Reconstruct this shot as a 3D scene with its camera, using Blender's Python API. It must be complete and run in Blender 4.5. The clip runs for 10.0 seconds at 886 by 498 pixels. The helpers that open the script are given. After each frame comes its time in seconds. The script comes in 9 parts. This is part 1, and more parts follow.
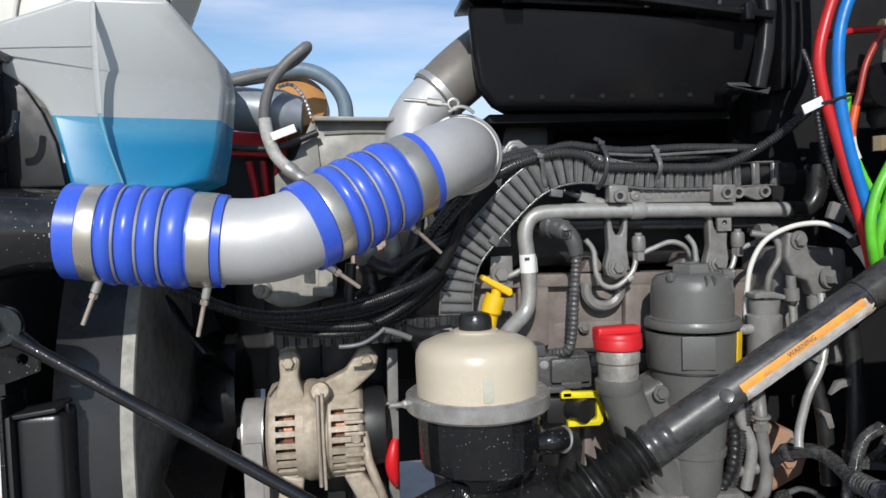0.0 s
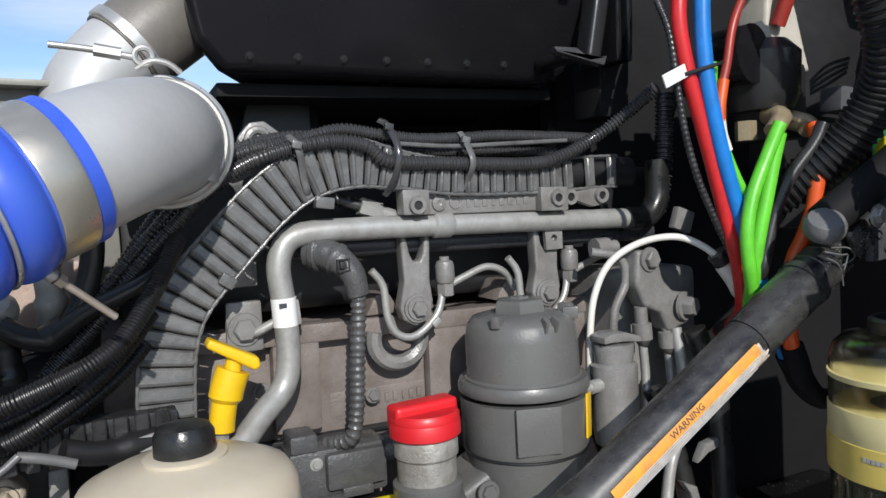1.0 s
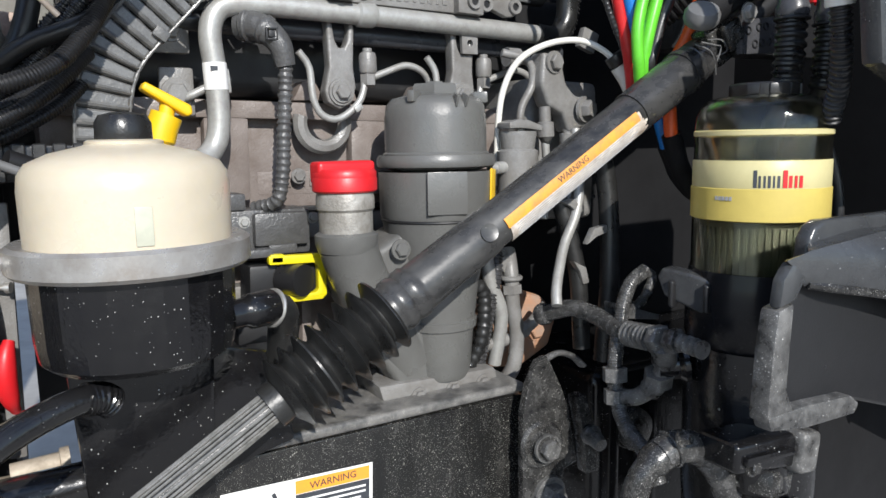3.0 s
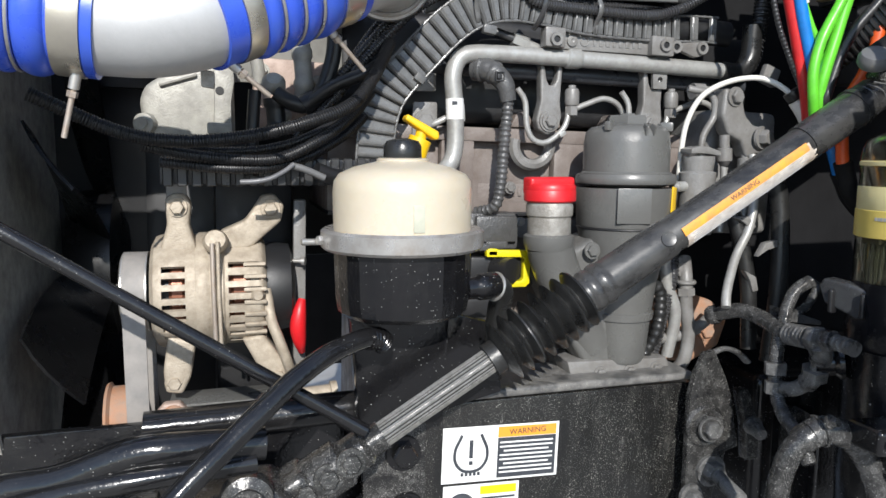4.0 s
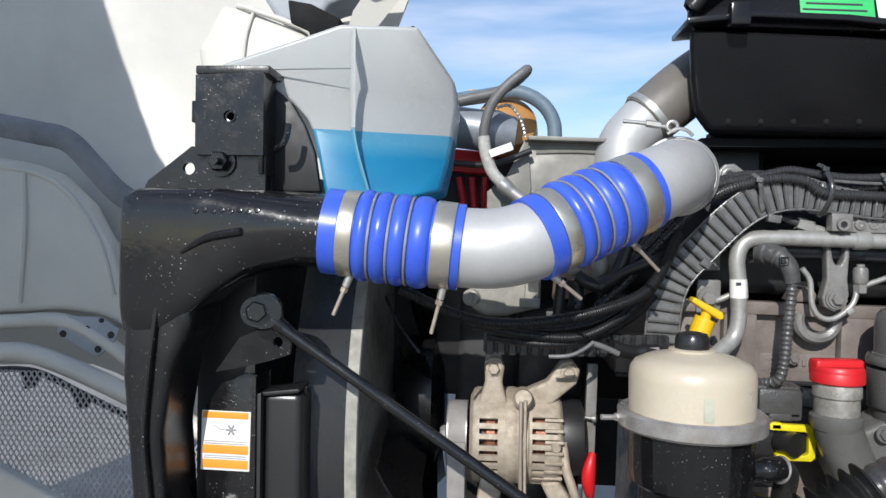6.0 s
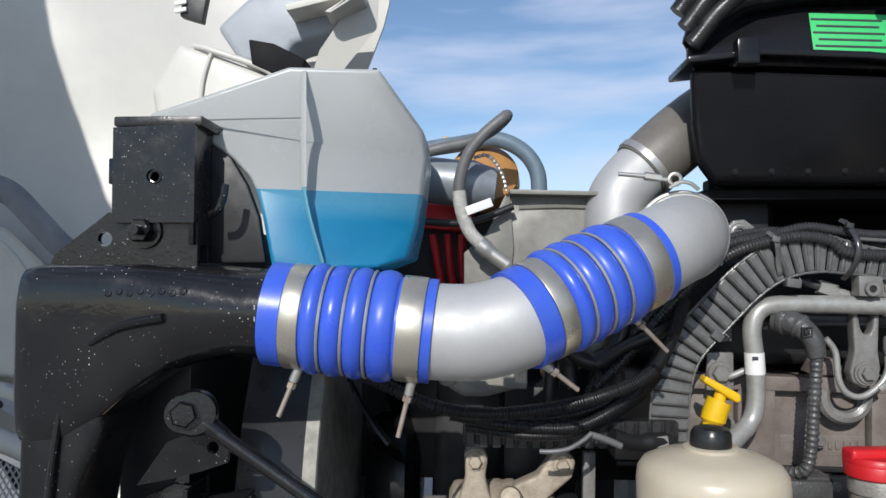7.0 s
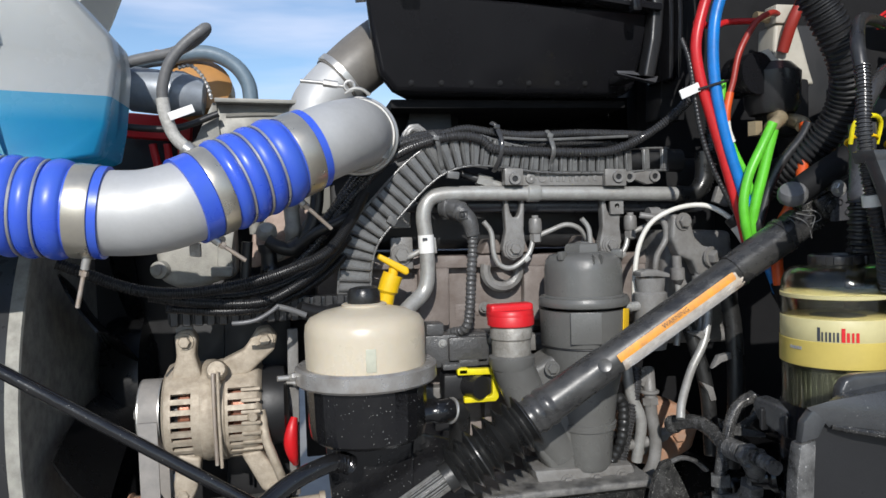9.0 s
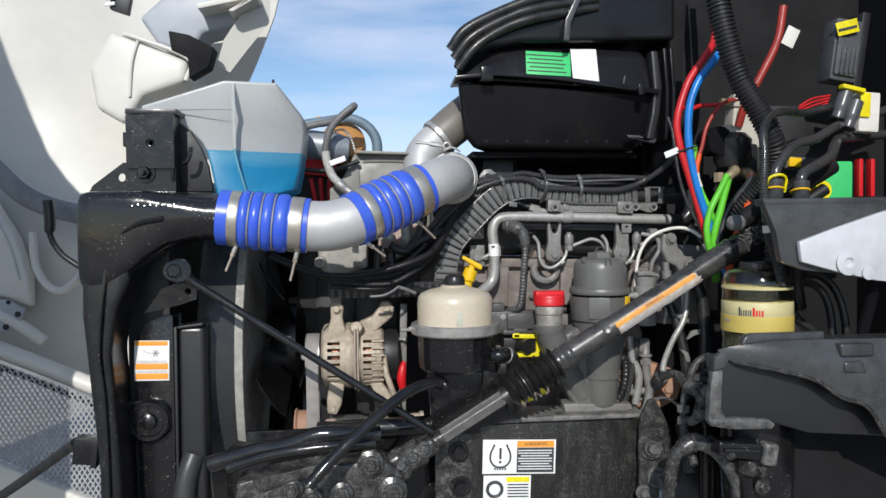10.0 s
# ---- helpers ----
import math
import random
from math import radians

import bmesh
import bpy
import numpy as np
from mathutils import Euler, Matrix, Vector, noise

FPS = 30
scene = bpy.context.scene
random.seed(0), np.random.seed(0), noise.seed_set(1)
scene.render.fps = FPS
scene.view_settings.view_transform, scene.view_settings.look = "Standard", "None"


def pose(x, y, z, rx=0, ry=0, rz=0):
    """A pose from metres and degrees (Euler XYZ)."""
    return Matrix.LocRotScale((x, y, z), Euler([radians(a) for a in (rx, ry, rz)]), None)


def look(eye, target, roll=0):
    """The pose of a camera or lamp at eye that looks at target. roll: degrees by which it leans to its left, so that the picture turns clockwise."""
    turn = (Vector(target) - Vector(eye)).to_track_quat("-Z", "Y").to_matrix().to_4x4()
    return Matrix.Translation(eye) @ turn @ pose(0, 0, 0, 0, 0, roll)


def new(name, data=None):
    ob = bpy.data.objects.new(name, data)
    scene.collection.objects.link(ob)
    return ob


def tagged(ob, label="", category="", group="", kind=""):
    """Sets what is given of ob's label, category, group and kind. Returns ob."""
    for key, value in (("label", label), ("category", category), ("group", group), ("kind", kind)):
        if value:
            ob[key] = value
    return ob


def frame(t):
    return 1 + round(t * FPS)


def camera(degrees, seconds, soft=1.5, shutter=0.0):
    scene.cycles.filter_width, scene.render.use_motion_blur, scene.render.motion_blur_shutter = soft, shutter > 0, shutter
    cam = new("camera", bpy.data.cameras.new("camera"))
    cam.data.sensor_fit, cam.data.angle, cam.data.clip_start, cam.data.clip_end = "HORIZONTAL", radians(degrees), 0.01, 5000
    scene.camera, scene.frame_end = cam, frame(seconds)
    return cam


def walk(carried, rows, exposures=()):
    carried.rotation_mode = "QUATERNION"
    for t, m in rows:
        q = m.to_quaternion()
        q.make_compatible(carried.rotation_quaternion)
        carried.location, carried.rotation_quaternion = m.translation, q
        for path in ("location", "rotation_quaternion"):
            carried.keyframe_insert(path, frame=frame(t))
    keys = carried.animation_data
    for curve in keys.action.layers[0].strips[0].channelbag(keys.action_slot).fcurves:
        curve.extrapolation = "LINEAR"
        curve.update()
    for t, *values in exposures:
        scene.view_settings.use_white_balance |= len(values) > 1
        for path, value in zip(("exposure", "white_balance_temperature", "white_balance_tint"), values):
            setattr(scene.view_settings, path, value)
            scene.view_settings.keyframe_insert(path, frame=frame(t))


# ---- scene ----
cam = camera(63.4, 10.0)
PATH = [
    (0, (0.058, 0.001, 1.549), (0.31, 1.983, 1.45), -2.0),
    (0.5, (0.142, 0.253, 1.565), (0.611, 2.195, 1.456), -2.7),
    (1, (0.181, 0.386, 1.567), (1.017, 2.198, 1.442), -3.2),
    (1.5, (0.197, 0.426, 1.511), (1.303, 2.087, 1.37), -3.4),
    (2, (0.183, 0.435, 1.449), (1.417, 1.996, 1.247), -2.5),
    (2.2, (0.174, 0.43, 1.432), (1.41, 1.984, 1.189), -1.9),
    (3.3, (0.106, 0.232, 1.381), (0.992, 2.0, 1.081), -0.3),
    (3.5, (0.061, 0.201, 1.39), (0.9, 1.992, 1.092), 0.3),
    (4, (0.027, 0.115, 1.395), (0.58, 2.02, 1.137), 0.4),
    (4.5, (0.007, 0.045, 1.383), (0.259, 2.017, 1.165), 0.6),
    (5, (-0.027, -0.022, 1.392), (0.0, 1.97, 1.216), 1.0),
    (5.5, (-0.043, -0.066, 1.463), (-0.136, 1.928, 1.343), 1.3),
    (6, (-0.051, -0.041, 1.534), (-0.193, 1.954, 1.508), 0.9),
    (6.2, (-0.054, -0.021, 1.565), (-0.201, 1.974, 1.575), 0.7),
    (7.3, (-0.041, 0.205, 1.586), (-0.057, 2.203, 1.661), -0.5),
    (7.5, (-0.012, 0.267, 1.575), (0.04, 2.266, 1.619), -0.9),
    (8, (0.086, 0.306, 1.568), (0.335, 2.29, 1.529), -1.5),
    (8.5, (0.158, 0.162, 1.527), (0.545, 2.123, 1.471), -1.9),
    (9, (0.141, -0.038, 1.504), (0.521, 1.923, 1.42), -1.8),
    (9.5, (0.051, -0.331, 1.494), (0.354, 1.645, 1.418), -1.4),
    (10, (0.029, -0.619, 1.51), (0.238, 1.37, 1.461), -0.5),
]
EXPOSURES = [(0, 0.02), (1, 0.18), (2, 0.4), (3.5, 0.54), (4.5, 0.47), (5.5, 0.32), (6.2, 0.1), (7.5, -0.12), (8.5, 0.03), (9.3, 0.07), (10, -0.04)]
walk(cam, [(t, look(eye, target, roll)) for t, eye, target, roll in PATH], EXPOSURES)
# ---------------------------------------------------------------- light
SUN_EL, SUN_AZ = 29.0, 192.0      # degrees; azimuth clockwise from +y
world = bpy.data.worlds.new("sky_world")
scene.world = world
world.use_nodes = True
wn, wl = world.node_tree.nodes, world.node_tree.links
wn.clear()
w_out = wn.new("ShaderNodeOutputWorld")
w_bg = wn.new("ShaderNodeBackground")
w_sky = wn.new("ShaderNodeTexSky")
w_sky.sky_type = "NISHITA"
w_sky.sun_disc = False
w_sky.sun_elevation = radians(SUN_EL)
w_sky.sun_rotation = radians(SUN_AZ)
w_sky.altitude = 200
w_sky.dust_density = 0.25
w_sky.ozone_density = 3.0
w_bg.inputs["Strength"].default_value = 0.132
w_co = wn.new("ShaderNodeTexCoord")
w_map = wn.new("ShaderNodeMapping")
w_map.inputs["Scale"].default_value = (1.2, 1.2, 7.0)
w_map.inputs["Location"].default_value = (0.3, 0.1, 0.62)
w_noise = wn.new("ShaderNodeTexNoise")
w_noise.inputs["Scale"].default_value = 1.6
w_noise.inputs["Detail"].default_value = 5
w_ramp = wn.new("ShaderNodeValToRGB")
w_ramp.color_ramp.elements[0].position = 0.45
w_ramp.color_ramp.elements[1].position = 0.72
w_mix = wn.new("ShaderNodeMix")
w_mix.data_type = "RGBA"
w_mix.inputs["B"].default_value = (5.6, 6.2, 7.8, 1)
wl.new(w_co.outputs["Generated"], w_map.inputs["Vector"])
wl.new(w_map.outputs["Vector"], w_noise.inputs["Vector"])
wl.new(w_noise.outputs["Fac"], w_ramp.inputs["Fac"])
wl.new(w_ramp.outputs["Color"], w_mix.inputs["Factor"])
wl.new(w_sky.outputs["Color"], w_mix.inputs["A"])
wl.new(w_mix.outputs["Result"], w_bg.inputs["Color"])
wl.new(w_bg.outputs["Background"], w_out.inputs["Surface"])

sun_data = bpy.data.lights.new("sun", "SUN")
sun_data.energy = 3.9
sun_data.angle = radians(0.53)
sun_data.color = (1.0, 0.975, 0.935)
sun = new("sun", sun_data)
_a, _e = radians(SUN_AZ), radians(SUN_EL)
sun_from = Vector((math.sin(_a) * math.cos(_e), math.cos(_a) * math.cos(_e), math.sin(_e)))
sun.matrix_world = look(sun_from * 20, (0, 0, 0))

# ---------------------------------------------------------------- materials


def surface(name, base, alt=None, rough=0.5, metal=0.0, scale=30.0, vary=0.35, bump=0.05, grain=400.0,
            specks=0.0, speck_colour=(0.55, 0.55, 0.55), speck_scale=160.0, rough_vary=0.12, coat=0.0, dust=0.0, stretch=None):
    """A procedural surface: two scales of colour and gloss, a fine relief and, if asked, dried splashes."""
    m = bpy.data.materials.new(name)
    m.use_nodes = True
    n, l = m.node_tree.nodes, m.node_tree.links
    b = n["Principled BSDF"]
    co = n.new("ShaderNodeTexCoord")
    big = n.new("ShaderNodeTexNoise")
    big.inputs["Scale"].default_value = scale
    big.inputs["Detail"].default_value = 6
    big.inputs["Roughness"].default_value = 0.65
    fine = n.new("ShaderNodeTexNoise")
    fine.inputs["Scale"].default_value = grain
    fine.inputs["Detail"].default_value = 3
    if stretch:
        mp = n.new("ShaderNodeMapping")
        mp.inputs["Scale"].default_value = stretch
        l.new(co.outputs["Object"], mp.inputs["Vector"])
        l.new(mp.outputs["Vector"], big.inputs["Vector"])
    else:
        l.new(co.outputs["Object"], big.inputs["Vector"])
    l.new(co.outputs["Object"], fine.inputs["Vector"])
    alt = alt or tuple(c * (1 - vary) for c in base)
    mix = n.new("ShaderNodeMix")
    mix.data_type = "RGBA"
    mix.inputs["A"].default_value = (*base, 1)
    mix.inputs["B"].default_value = (*alt, 1)
    ramp = n.new("ShaderNodeMapRange")
    ramp.inputs["From Min"].default_value = 0.35
    ramp.inputs["From Max"].default_value = 0.7
    l.new(big.outputs["Fac"], ramp.inputs["Value"])
    l.new(ramp.outputs["Result"], mix.inputs["Factor"])
    colour = mix.outputs["Result"]
    rr = n.new("ShaderNodeMapRange")
    rr.inputs["From Min"].default_value = 0.3
    rr.inputs["From Max"].default_value = 0.7
    rr.inputs["To Min"].default_value = max(0.03, rough - rough_vary)
    rr.inputs["To Max"].default_value = min(1.0, rough + rough_vary)
    l.new(big.outputs["Fac"], rr.inputs["Value"])
    roughness = rr.outputs["Result"]
    if specks > 0 or dust > 0:
        vor = n.new("ShaderNodeTexVoronoi")
        vor.inputs["Scale"].default_value = speck_scale
        l.new(co.outputs["Object"], vor.inputs["Vector"])
        size = n.new("ShaderNodeSeparateColor")
        l.new(vor.outputs["Color"], size.inputs["Color"])
        limit = n.new("ShaderNodeMapRange")
        limit.inputs["From Min"].default_value = 1.0 - 0.55 * specks
        limit.inputs["From Max"].default_value = 1.0
        limit.inputs["To Min"].default_value = 0.0
        limit.inputs["To Max"].default_value = 0.3
        l.new(size.outputs["Red"], limit.inputs["Value"])
        near = n.new("ShaderNodeMath")
        near.operation = "SUBTRACT"
        l.new(limit.outputs["Result"], near.inputs[0])
        l.new(vor.outputs["Distance"], near.inputs[1])
        dot = n.new("ShaderNodeMapRange")
        dot.inputs["From Min"].default_value = 0.0
        dot.inputs["From Max"].default_value = 0.08
        l.new(near.outputs[0], dot.inputs["Value"])
        dots = dot.outputs["Result"]
        if specks > 0.5:
            vor2 = n.new("ShaderNodeTexVoronoi")
            vor2.inputs["Scale"].default_value = speck_scale * 2.6
            l.new(co.outputs["Object"], vor2.inputs["Vector"])
            tiny = n.new("ShaderNodeMapRange")
            tiny.inputs["From Min"].default_value = 0.3
            tiny.inputs["From Max"].default_value = 0.18
            l.new(vor2.outputs["Distance"], tiny.inputs["Value"])
            some = n.new("ShaderNodeSeparateColor")
            l.new(vor2.outputs["Color"], some.inputs["Color"])
            often = n.new("ShaderNodeMath")
            often.operation = "GREATER_THAN"
            often.inputs[1].default_value = 1.15 - 0.6 * specks
            l.new(some.outputs["Green"], often.inputs[0])
            keep = n.new("ShaderNodeMath")
            keep.operation = "MULTIPLY"
            l.new(tiny.outputs["Result"], keep.inputs[0])
            l.new(often.outputs[0], keep.inputs[1])
            both = n.new("ShaderNodeMath")
            both.operation = "MAXIMUM"
            l.new(dots, both.inputs[0])
            l.new(keep.outputs[0], both.inputs[1])
            dots = both.outputs[0]
        thin = n.new("ShaderNodeMapRange")
        thin.inputs["From Min"].default_value = 0.46 - 0.14 * specks
        thin.inputs["From Max"].default_value = 0.62
        thin.inputs["To Max"].default_value = 0.95
        l.new(big.outputs["Fac"], thin.inputs["Value"])
        pick = n.new("ShaderNodeMath")
        pick.operation = "MULTIPLY"
        l.new(dots, pick.inputs[0])
        l.new(thin.outputs["Result"], pick.inputs[1])
        film = n.new("ShaderNodeMath")
        film.operation = "MULTIPLY_ADD"
        film.use_clamp = True
        l.new(ramp.outputs["Result"], film.inputs[0])
        film.inputs[1].default_value = dust
        l.new(pick.outputs[0], film.inputs[2])
        spot = n.new("ShaderNodeMix")
        spot.data_type = "RGBA"
        l.new(film.outputs[0], spot.inputs["Factor"])
        l.new(colour, spot.inputs["A"])
        spot.inputs["B"].default_value = (*speck_colour, 1)
        colour = spot.outputs["Result"]
        dull = n.new("ShaderNodeMix")
        l.new(film.outputs[0], dull.inputs["Factor"])
        l.new(roughness, dull.inputs["A"])
        dull.inputs["B"].default_value = 0.85
        roughness = dull.outputs["Result"]
    l.new(colour, b.inputs["Base Color"])
    l.new(roughness, b.inputs["Roughness"])
    b.inputs["Metallic"].default_value = metal
    b.inputs["Coat Weight"].default_value = coat
    b.inputs["Coat Roughness"].default_value = 0.12
    if bump > 0:
        add = n.new("ShaderNodeMath")
        add.operation = "MULTIPLY_ADD"
        l.new(fine.outputs["Fac"], add.inputs[0])
        add.inputs[1].default_value = 0.5
        l.new(big.outputs["Fac"], add.inputs[2])
        bp = n.new("ShaderNodeBump")
        bp.inputs["Strength"].default_value = min(1.0, bump * 4)
        bp.inputs["Distance"].default_value = 0.0012
        l.new(add.outputs[0], bp.inputs["Height"])
        l.new(bp.outputs["Normal"], b.inputs["Normal"])
    return m


def clear(name, colour, rough=0.1, ior=1.45, weight=0.8):
    """Clear or milky plastic."""
    m = surface(name, colour, rough=rough, bump=0.01, vary=0.12)
    m.node_tree.nodes["Principled BSDF"].inputs["Transmission Weight"].default_value = weight
    m.node_tree.nodes["Principled BSDF"].inputs["IOR"].default_value = ior
    return m


BLACK_GLOSS = surface("black_gloss_paint", (0.008, 0.008, 0.009), rough=0.15, scale=20, bump=0.12, grain=160, specks=0.25, speck_scale=420, coat=0.2, dust=0.03, speck_colour=(0.34, 0.33, 0.31))
TANK_GLOSS = surface("splashed_black_gloss", (0.009, 0.009, 0.01), rough=0.11, scale=16, bump=0.06, grain=110, specks=0.4, speck_scale=340, coat=0.0, dust=0.015, speck_colour=(0.5, 0.49, 0.46), rough_vary=0.1)
LEG_BLACK = surface("dull_black_tank_paint", (0.008, 0.008, 0.009), rough=0.33, scale=16, bump=0.06, grain=120, specks=0.5, speck_scale=340, speck_colour=(0.5, 0.49, 0.46))
BLACK_PAINT = surface("black_chassis_paint", (0.007, 0.007, 0.008), rough=0.17, scale=40, bump=0.12, grain=200, specks=0.4, speck_scale=400, dust=0.01, speck_colour=(0.6, 0.59, 0.56))
BLACK_DUSTY = surface("dusty_black_paint", (0.014, 0.014, 0.014), rough=0.22, scale=44, bump=0.16, grain=260, specks=0.9, speck_scale=400, dust=0.07, speck_colour=(0.62, 0.6, 0.56))
POST_DUST = surface("dust_caked_black_plastic", (0.025, 0.025, 0.025), rough=0.3, scale=40, bump=0.16, specks=0.8, speck_scale=360, dust=0.3, speck_colour=(0.5, 0.49, 0.47))
DUSTY_RUBBER = surface("dusty_black_rubber", (0.02, 0.02, 0.02), rough=0.2, scale=60, bump=0.12, specks=0.7, speck_scale=400, dust=0.12, speck_colour=(0.6, 0.59, 0.57))
SHAFT_BLACK = surface("scuffed_black_tube", (0.014, 0.014, 0.015), (0.035, 0.035, 0.035), rough=0.24, scale=26, bump=0.035, grain=260, specks=0.2, speck_scale=500, dust=0.16, speck_colour=(0.26, 0.25, 0.23), stretch=(0.5, 1, 0.9))
DUCT_GREY = surface("dusty_grey_duct_plastic", (0.15, 0.15, 0.147), (0.07, 0.07, 0.069), rough=0.3, scale=45, bump=0.14, rough_vary=0.12)
LOOM_GREY = surface("dusty_ribbed_conduit", (0.04, 0.04, 0.042), (0.016, 0.016, 0.017), rough=0.16, scale=30, bump=0.03, dust=0.1, speck_colour=(0.3, 0.29, 0.28))
BOOT_GREY = surface("grey_rubber_boot", (0.075, 0.075, 0.08), (0.03, 0.03, 0.033), rough=0.3, scale=40, bump=0.06)
BLACK_PLASTIC = surface("black_plastic", (0.015, 0.015, 0.016), rough=0.45, scale=25, bump=0.04)
RAIL_DUSTY = surface("dust_streaked_rail_paint", (0.011, 0.011, 0.011), rough=0.18, scale=26, bump=0.12, specks=0.85, speck_scale=430, dust=0.03, speck_colour=(0.5, 0.48, 0.43), stretch=(1.3, 1, 0.4))
FLANGE_DUST = surface("dust_covered_rail_top", (0.05, 0.05, 0.05), (0.16, 0.155, 0.145), rough=0.4, scale=34, bump=0.15, specks=0.9, speck_scale=560, dust=0.2, speck_colour=(0.45, 0.43, 0.4))
WALL_BLACK = surface("black_bulkhead_paint", (0.011, 0.011, 0.012), rough=0.75, scale=6, bump=0.08)
WALL_BLACK.node_tree.nodes["Principled BSDF"].inputs["Specular IOR Level"].default_value = 0.2
BLACK_SATIN = surface("black_satin_plastic", (0.011, 0.011, 0.0125), (0.008, 0.008, 0.0095), rough=0.22, scale=12, bump=0.02)
BLACK_SATIN.node_tree.nodes["Principled BSDF"].inputs["Specular IOR Level"].default_value = 0.3
BLACK_RUBBER = surface("black_rubber", (0.013, 0.013, 0.013), rough=0.32, scale=40, bump=0.08, dust=0.08, speck_colour=(0.2, 0.2, 0.19))
CABLE_BLACK = surface("black_conduit", (0.018, 0.018, 0.019), rough=0.32, scale=40, bump=0.04, dust=0.1, speck_colour=(0.22, 0.22, 0.22))
# black conduit with the charge pipe's shade put into its darker colour
CABLE_SHADED = surface("shaded_black_conduit", (0.013, 0.013, 0.014), rough=0.4, scale=40, bump=0.05)
PLUG_GREY = surface("dark_knurled_plastic", (0.085, 0.085, 0.085), (0.05, 0.05, 0.05), rough=0.32, scale=60, bump=0.25)
PINK_CAST = surface("pinkish_casting", (0.45, 0.34, 0.28), (0.3, 0.22, 0.18), rough=0.6, scale=50, bump=0.2)
GREY_CONDUIT = surface("grey_dusty_conduit", (0.15, 0.15, 0.155), (0.075, 0.075, 0.08), rough=0.4, scale=40, bump=0.08)
ENGINE_GREY = surface("engine_grey_paint", (0.225, 0.221, 0.213), (0.085, 0.082, 0.077), rough=0.33, scale=26, bump=0.2, rough_vary=0.16, dust=0.2, speck_colour=(0.3, 0.27, 0.24))
ENGINE_BROWN = surface("warm_grey_engine_paint", (0.225, 0.195, 0.178), (0.09, 0.076, 0.069), rough=0.45, scale=18, bump=0.25, rough_vary=0.18, dust=0.15, speck_colour=(0.3, 0.2, 0.14))
FILTER_GREY = surface("filter_grey_plastic", (0.125, 0.125, 0.118), (0.08, 0.08, 0.076), rough=0.31, scale=18, bump=0.08, rough_vary=0.15, dust=0.14, speck_colour=(0.22, 0.21, 0.2))
STEEL = surface("plated_steel", (0.56, 0.55, 0.52), (0.42, 0.4, 0.37), rough=0.36, metal=0.7, scale=40, bump=0.04)
DULL_STEEL = surface("dull_grey_pipe", (0.42, 0.42, 0.40), (0.27, 0.26, 0.245), rough=0.42, metal=0.35, scale=45, bump=0.08)
RIM_STEEL = surface("dull_plated_rim", (0.4, 0.39, 0.375), (0.24, 0.215, 0.19), rough=0.34, metal=0.45, scale=40, bump=0.05)
SPLINE = surface("greasy_spline_steel", (0.3, 0.29, 0.27), (0.12, 0.12, 0.11), rough=0.35, metal=0.4, scale=120, bump=0.05)
RUST_STEEL = surface("rusty_bolt_steel", (0.42, 0.34, 0.27), (0.42, 0.38, 0.34), rough=0.55, metal=0.6, scale=90, bump=0.1)
CLAMP_STEEL = surface("stainless_band", (0.6, 0.56, 0.47), (0.5, 0.46, 0.4), rough=0.34, metal=0.8, scale=25, bump=0.015)
ALUMINIUM = surface("satin_aluminium_pipe", (0.5, 0.5, 0.495), (0.43, 0.43, 0.425), rough=0.52, metal=0.3, scale=22, bump=0.03)
CAST_ALU = surface("cast_aluminium", (0.38, 0.365, 0.335), (0.2, 0.185, 0.16), rough=0.55, metal=0.3, scale=60, bump=0.25)
ALT_TAN = surface("dusty_alternator_casting", (0.46, 0.395, 0.31), (0.3, 0.25, 0.19), rough=0.6, metal=0.2, scale=60, bump=0.3)
PALE_CAST = surface("pale_cast_aluminium", (0.36, 0.35, 0.31), (0.25, 0.24, 0.215), rough=0.5, metal=0.15, scale=50, bump=0.15)
RUST = surface("surface_rust", (0.4, 0.2, 0.11), (0.3, 0.22, 0.17), rough=0.75, scale=60, bump=0.2)
BLUE_SILICONE = surface("blue_silicone", (0.04, 0.1, 0.62), (0.05, 0.12, 0.53), rough=0.34, scale=20, bump=0.02)
WINDOW = surface("greenish_level_window", (0.5, 0.5, 0.4), rough=0.35, scale=20, bump=0.01)
COPPER = surface("copper_windings", (0.3, 0.12, 0.07), rough=0.45, metal=0.4, scale=80, bump=0.1)
DARK_RAIL = surface("dark_blue_grey_rail", (0.045, 0.048, 0.055), rough=0.3, scale=20, bump=0.05)
RED_PLASTIC = surface("red_plastic", (0.62, 0.015, 0.02), (0.5, 0.012, 0.018), rough=0.4, scale=30, bump=0.04)
RED_HOSE = surface("red_air_hose", (0.6, 0.02, 0.022), rough=0.35, scale=30, bump=0.02)
BLUE_HOSE = surface("blue_air_hose", (0.01, 0.2, 0.62), rough=0.35, scale=30, bump=0.02)
GREEN_HOSE = surface("green_air_hose", (0.14, 0.62, 0.04), rough=0.35, scale=30, bump=0.02)
ORANGE_HOSE = surface("orange_air_hose", (0.75, 0.1, 0.015), rough=0.4, scale=30, bump=0.02)
INTAKE_RUBBER = surface("dusty_tan_grey_rubber", (0.17, 0.155, 0.135), (0.1, 0.092, 0.082), rough=0.5, scale=12, bump=0.08)
BRAID = surface("pale_braided_sleeve", (0.5, 0.49, 0.46), (0.3, 0.29, 0.27), rough=0.5, scale=120, bump=0.2)
GREY_HOSE = surface("grey_hose", (0.15, 0.15, 0.15), rough=0.5, scale=30, bump=0.06)
MOTOR_GREY = surface("dull_silver_motor", (0.3, 0.33, 0.36), (0.2, 0.22, 0.25), rough=0.4, metal=0.3, scale=20, bump=0.05)
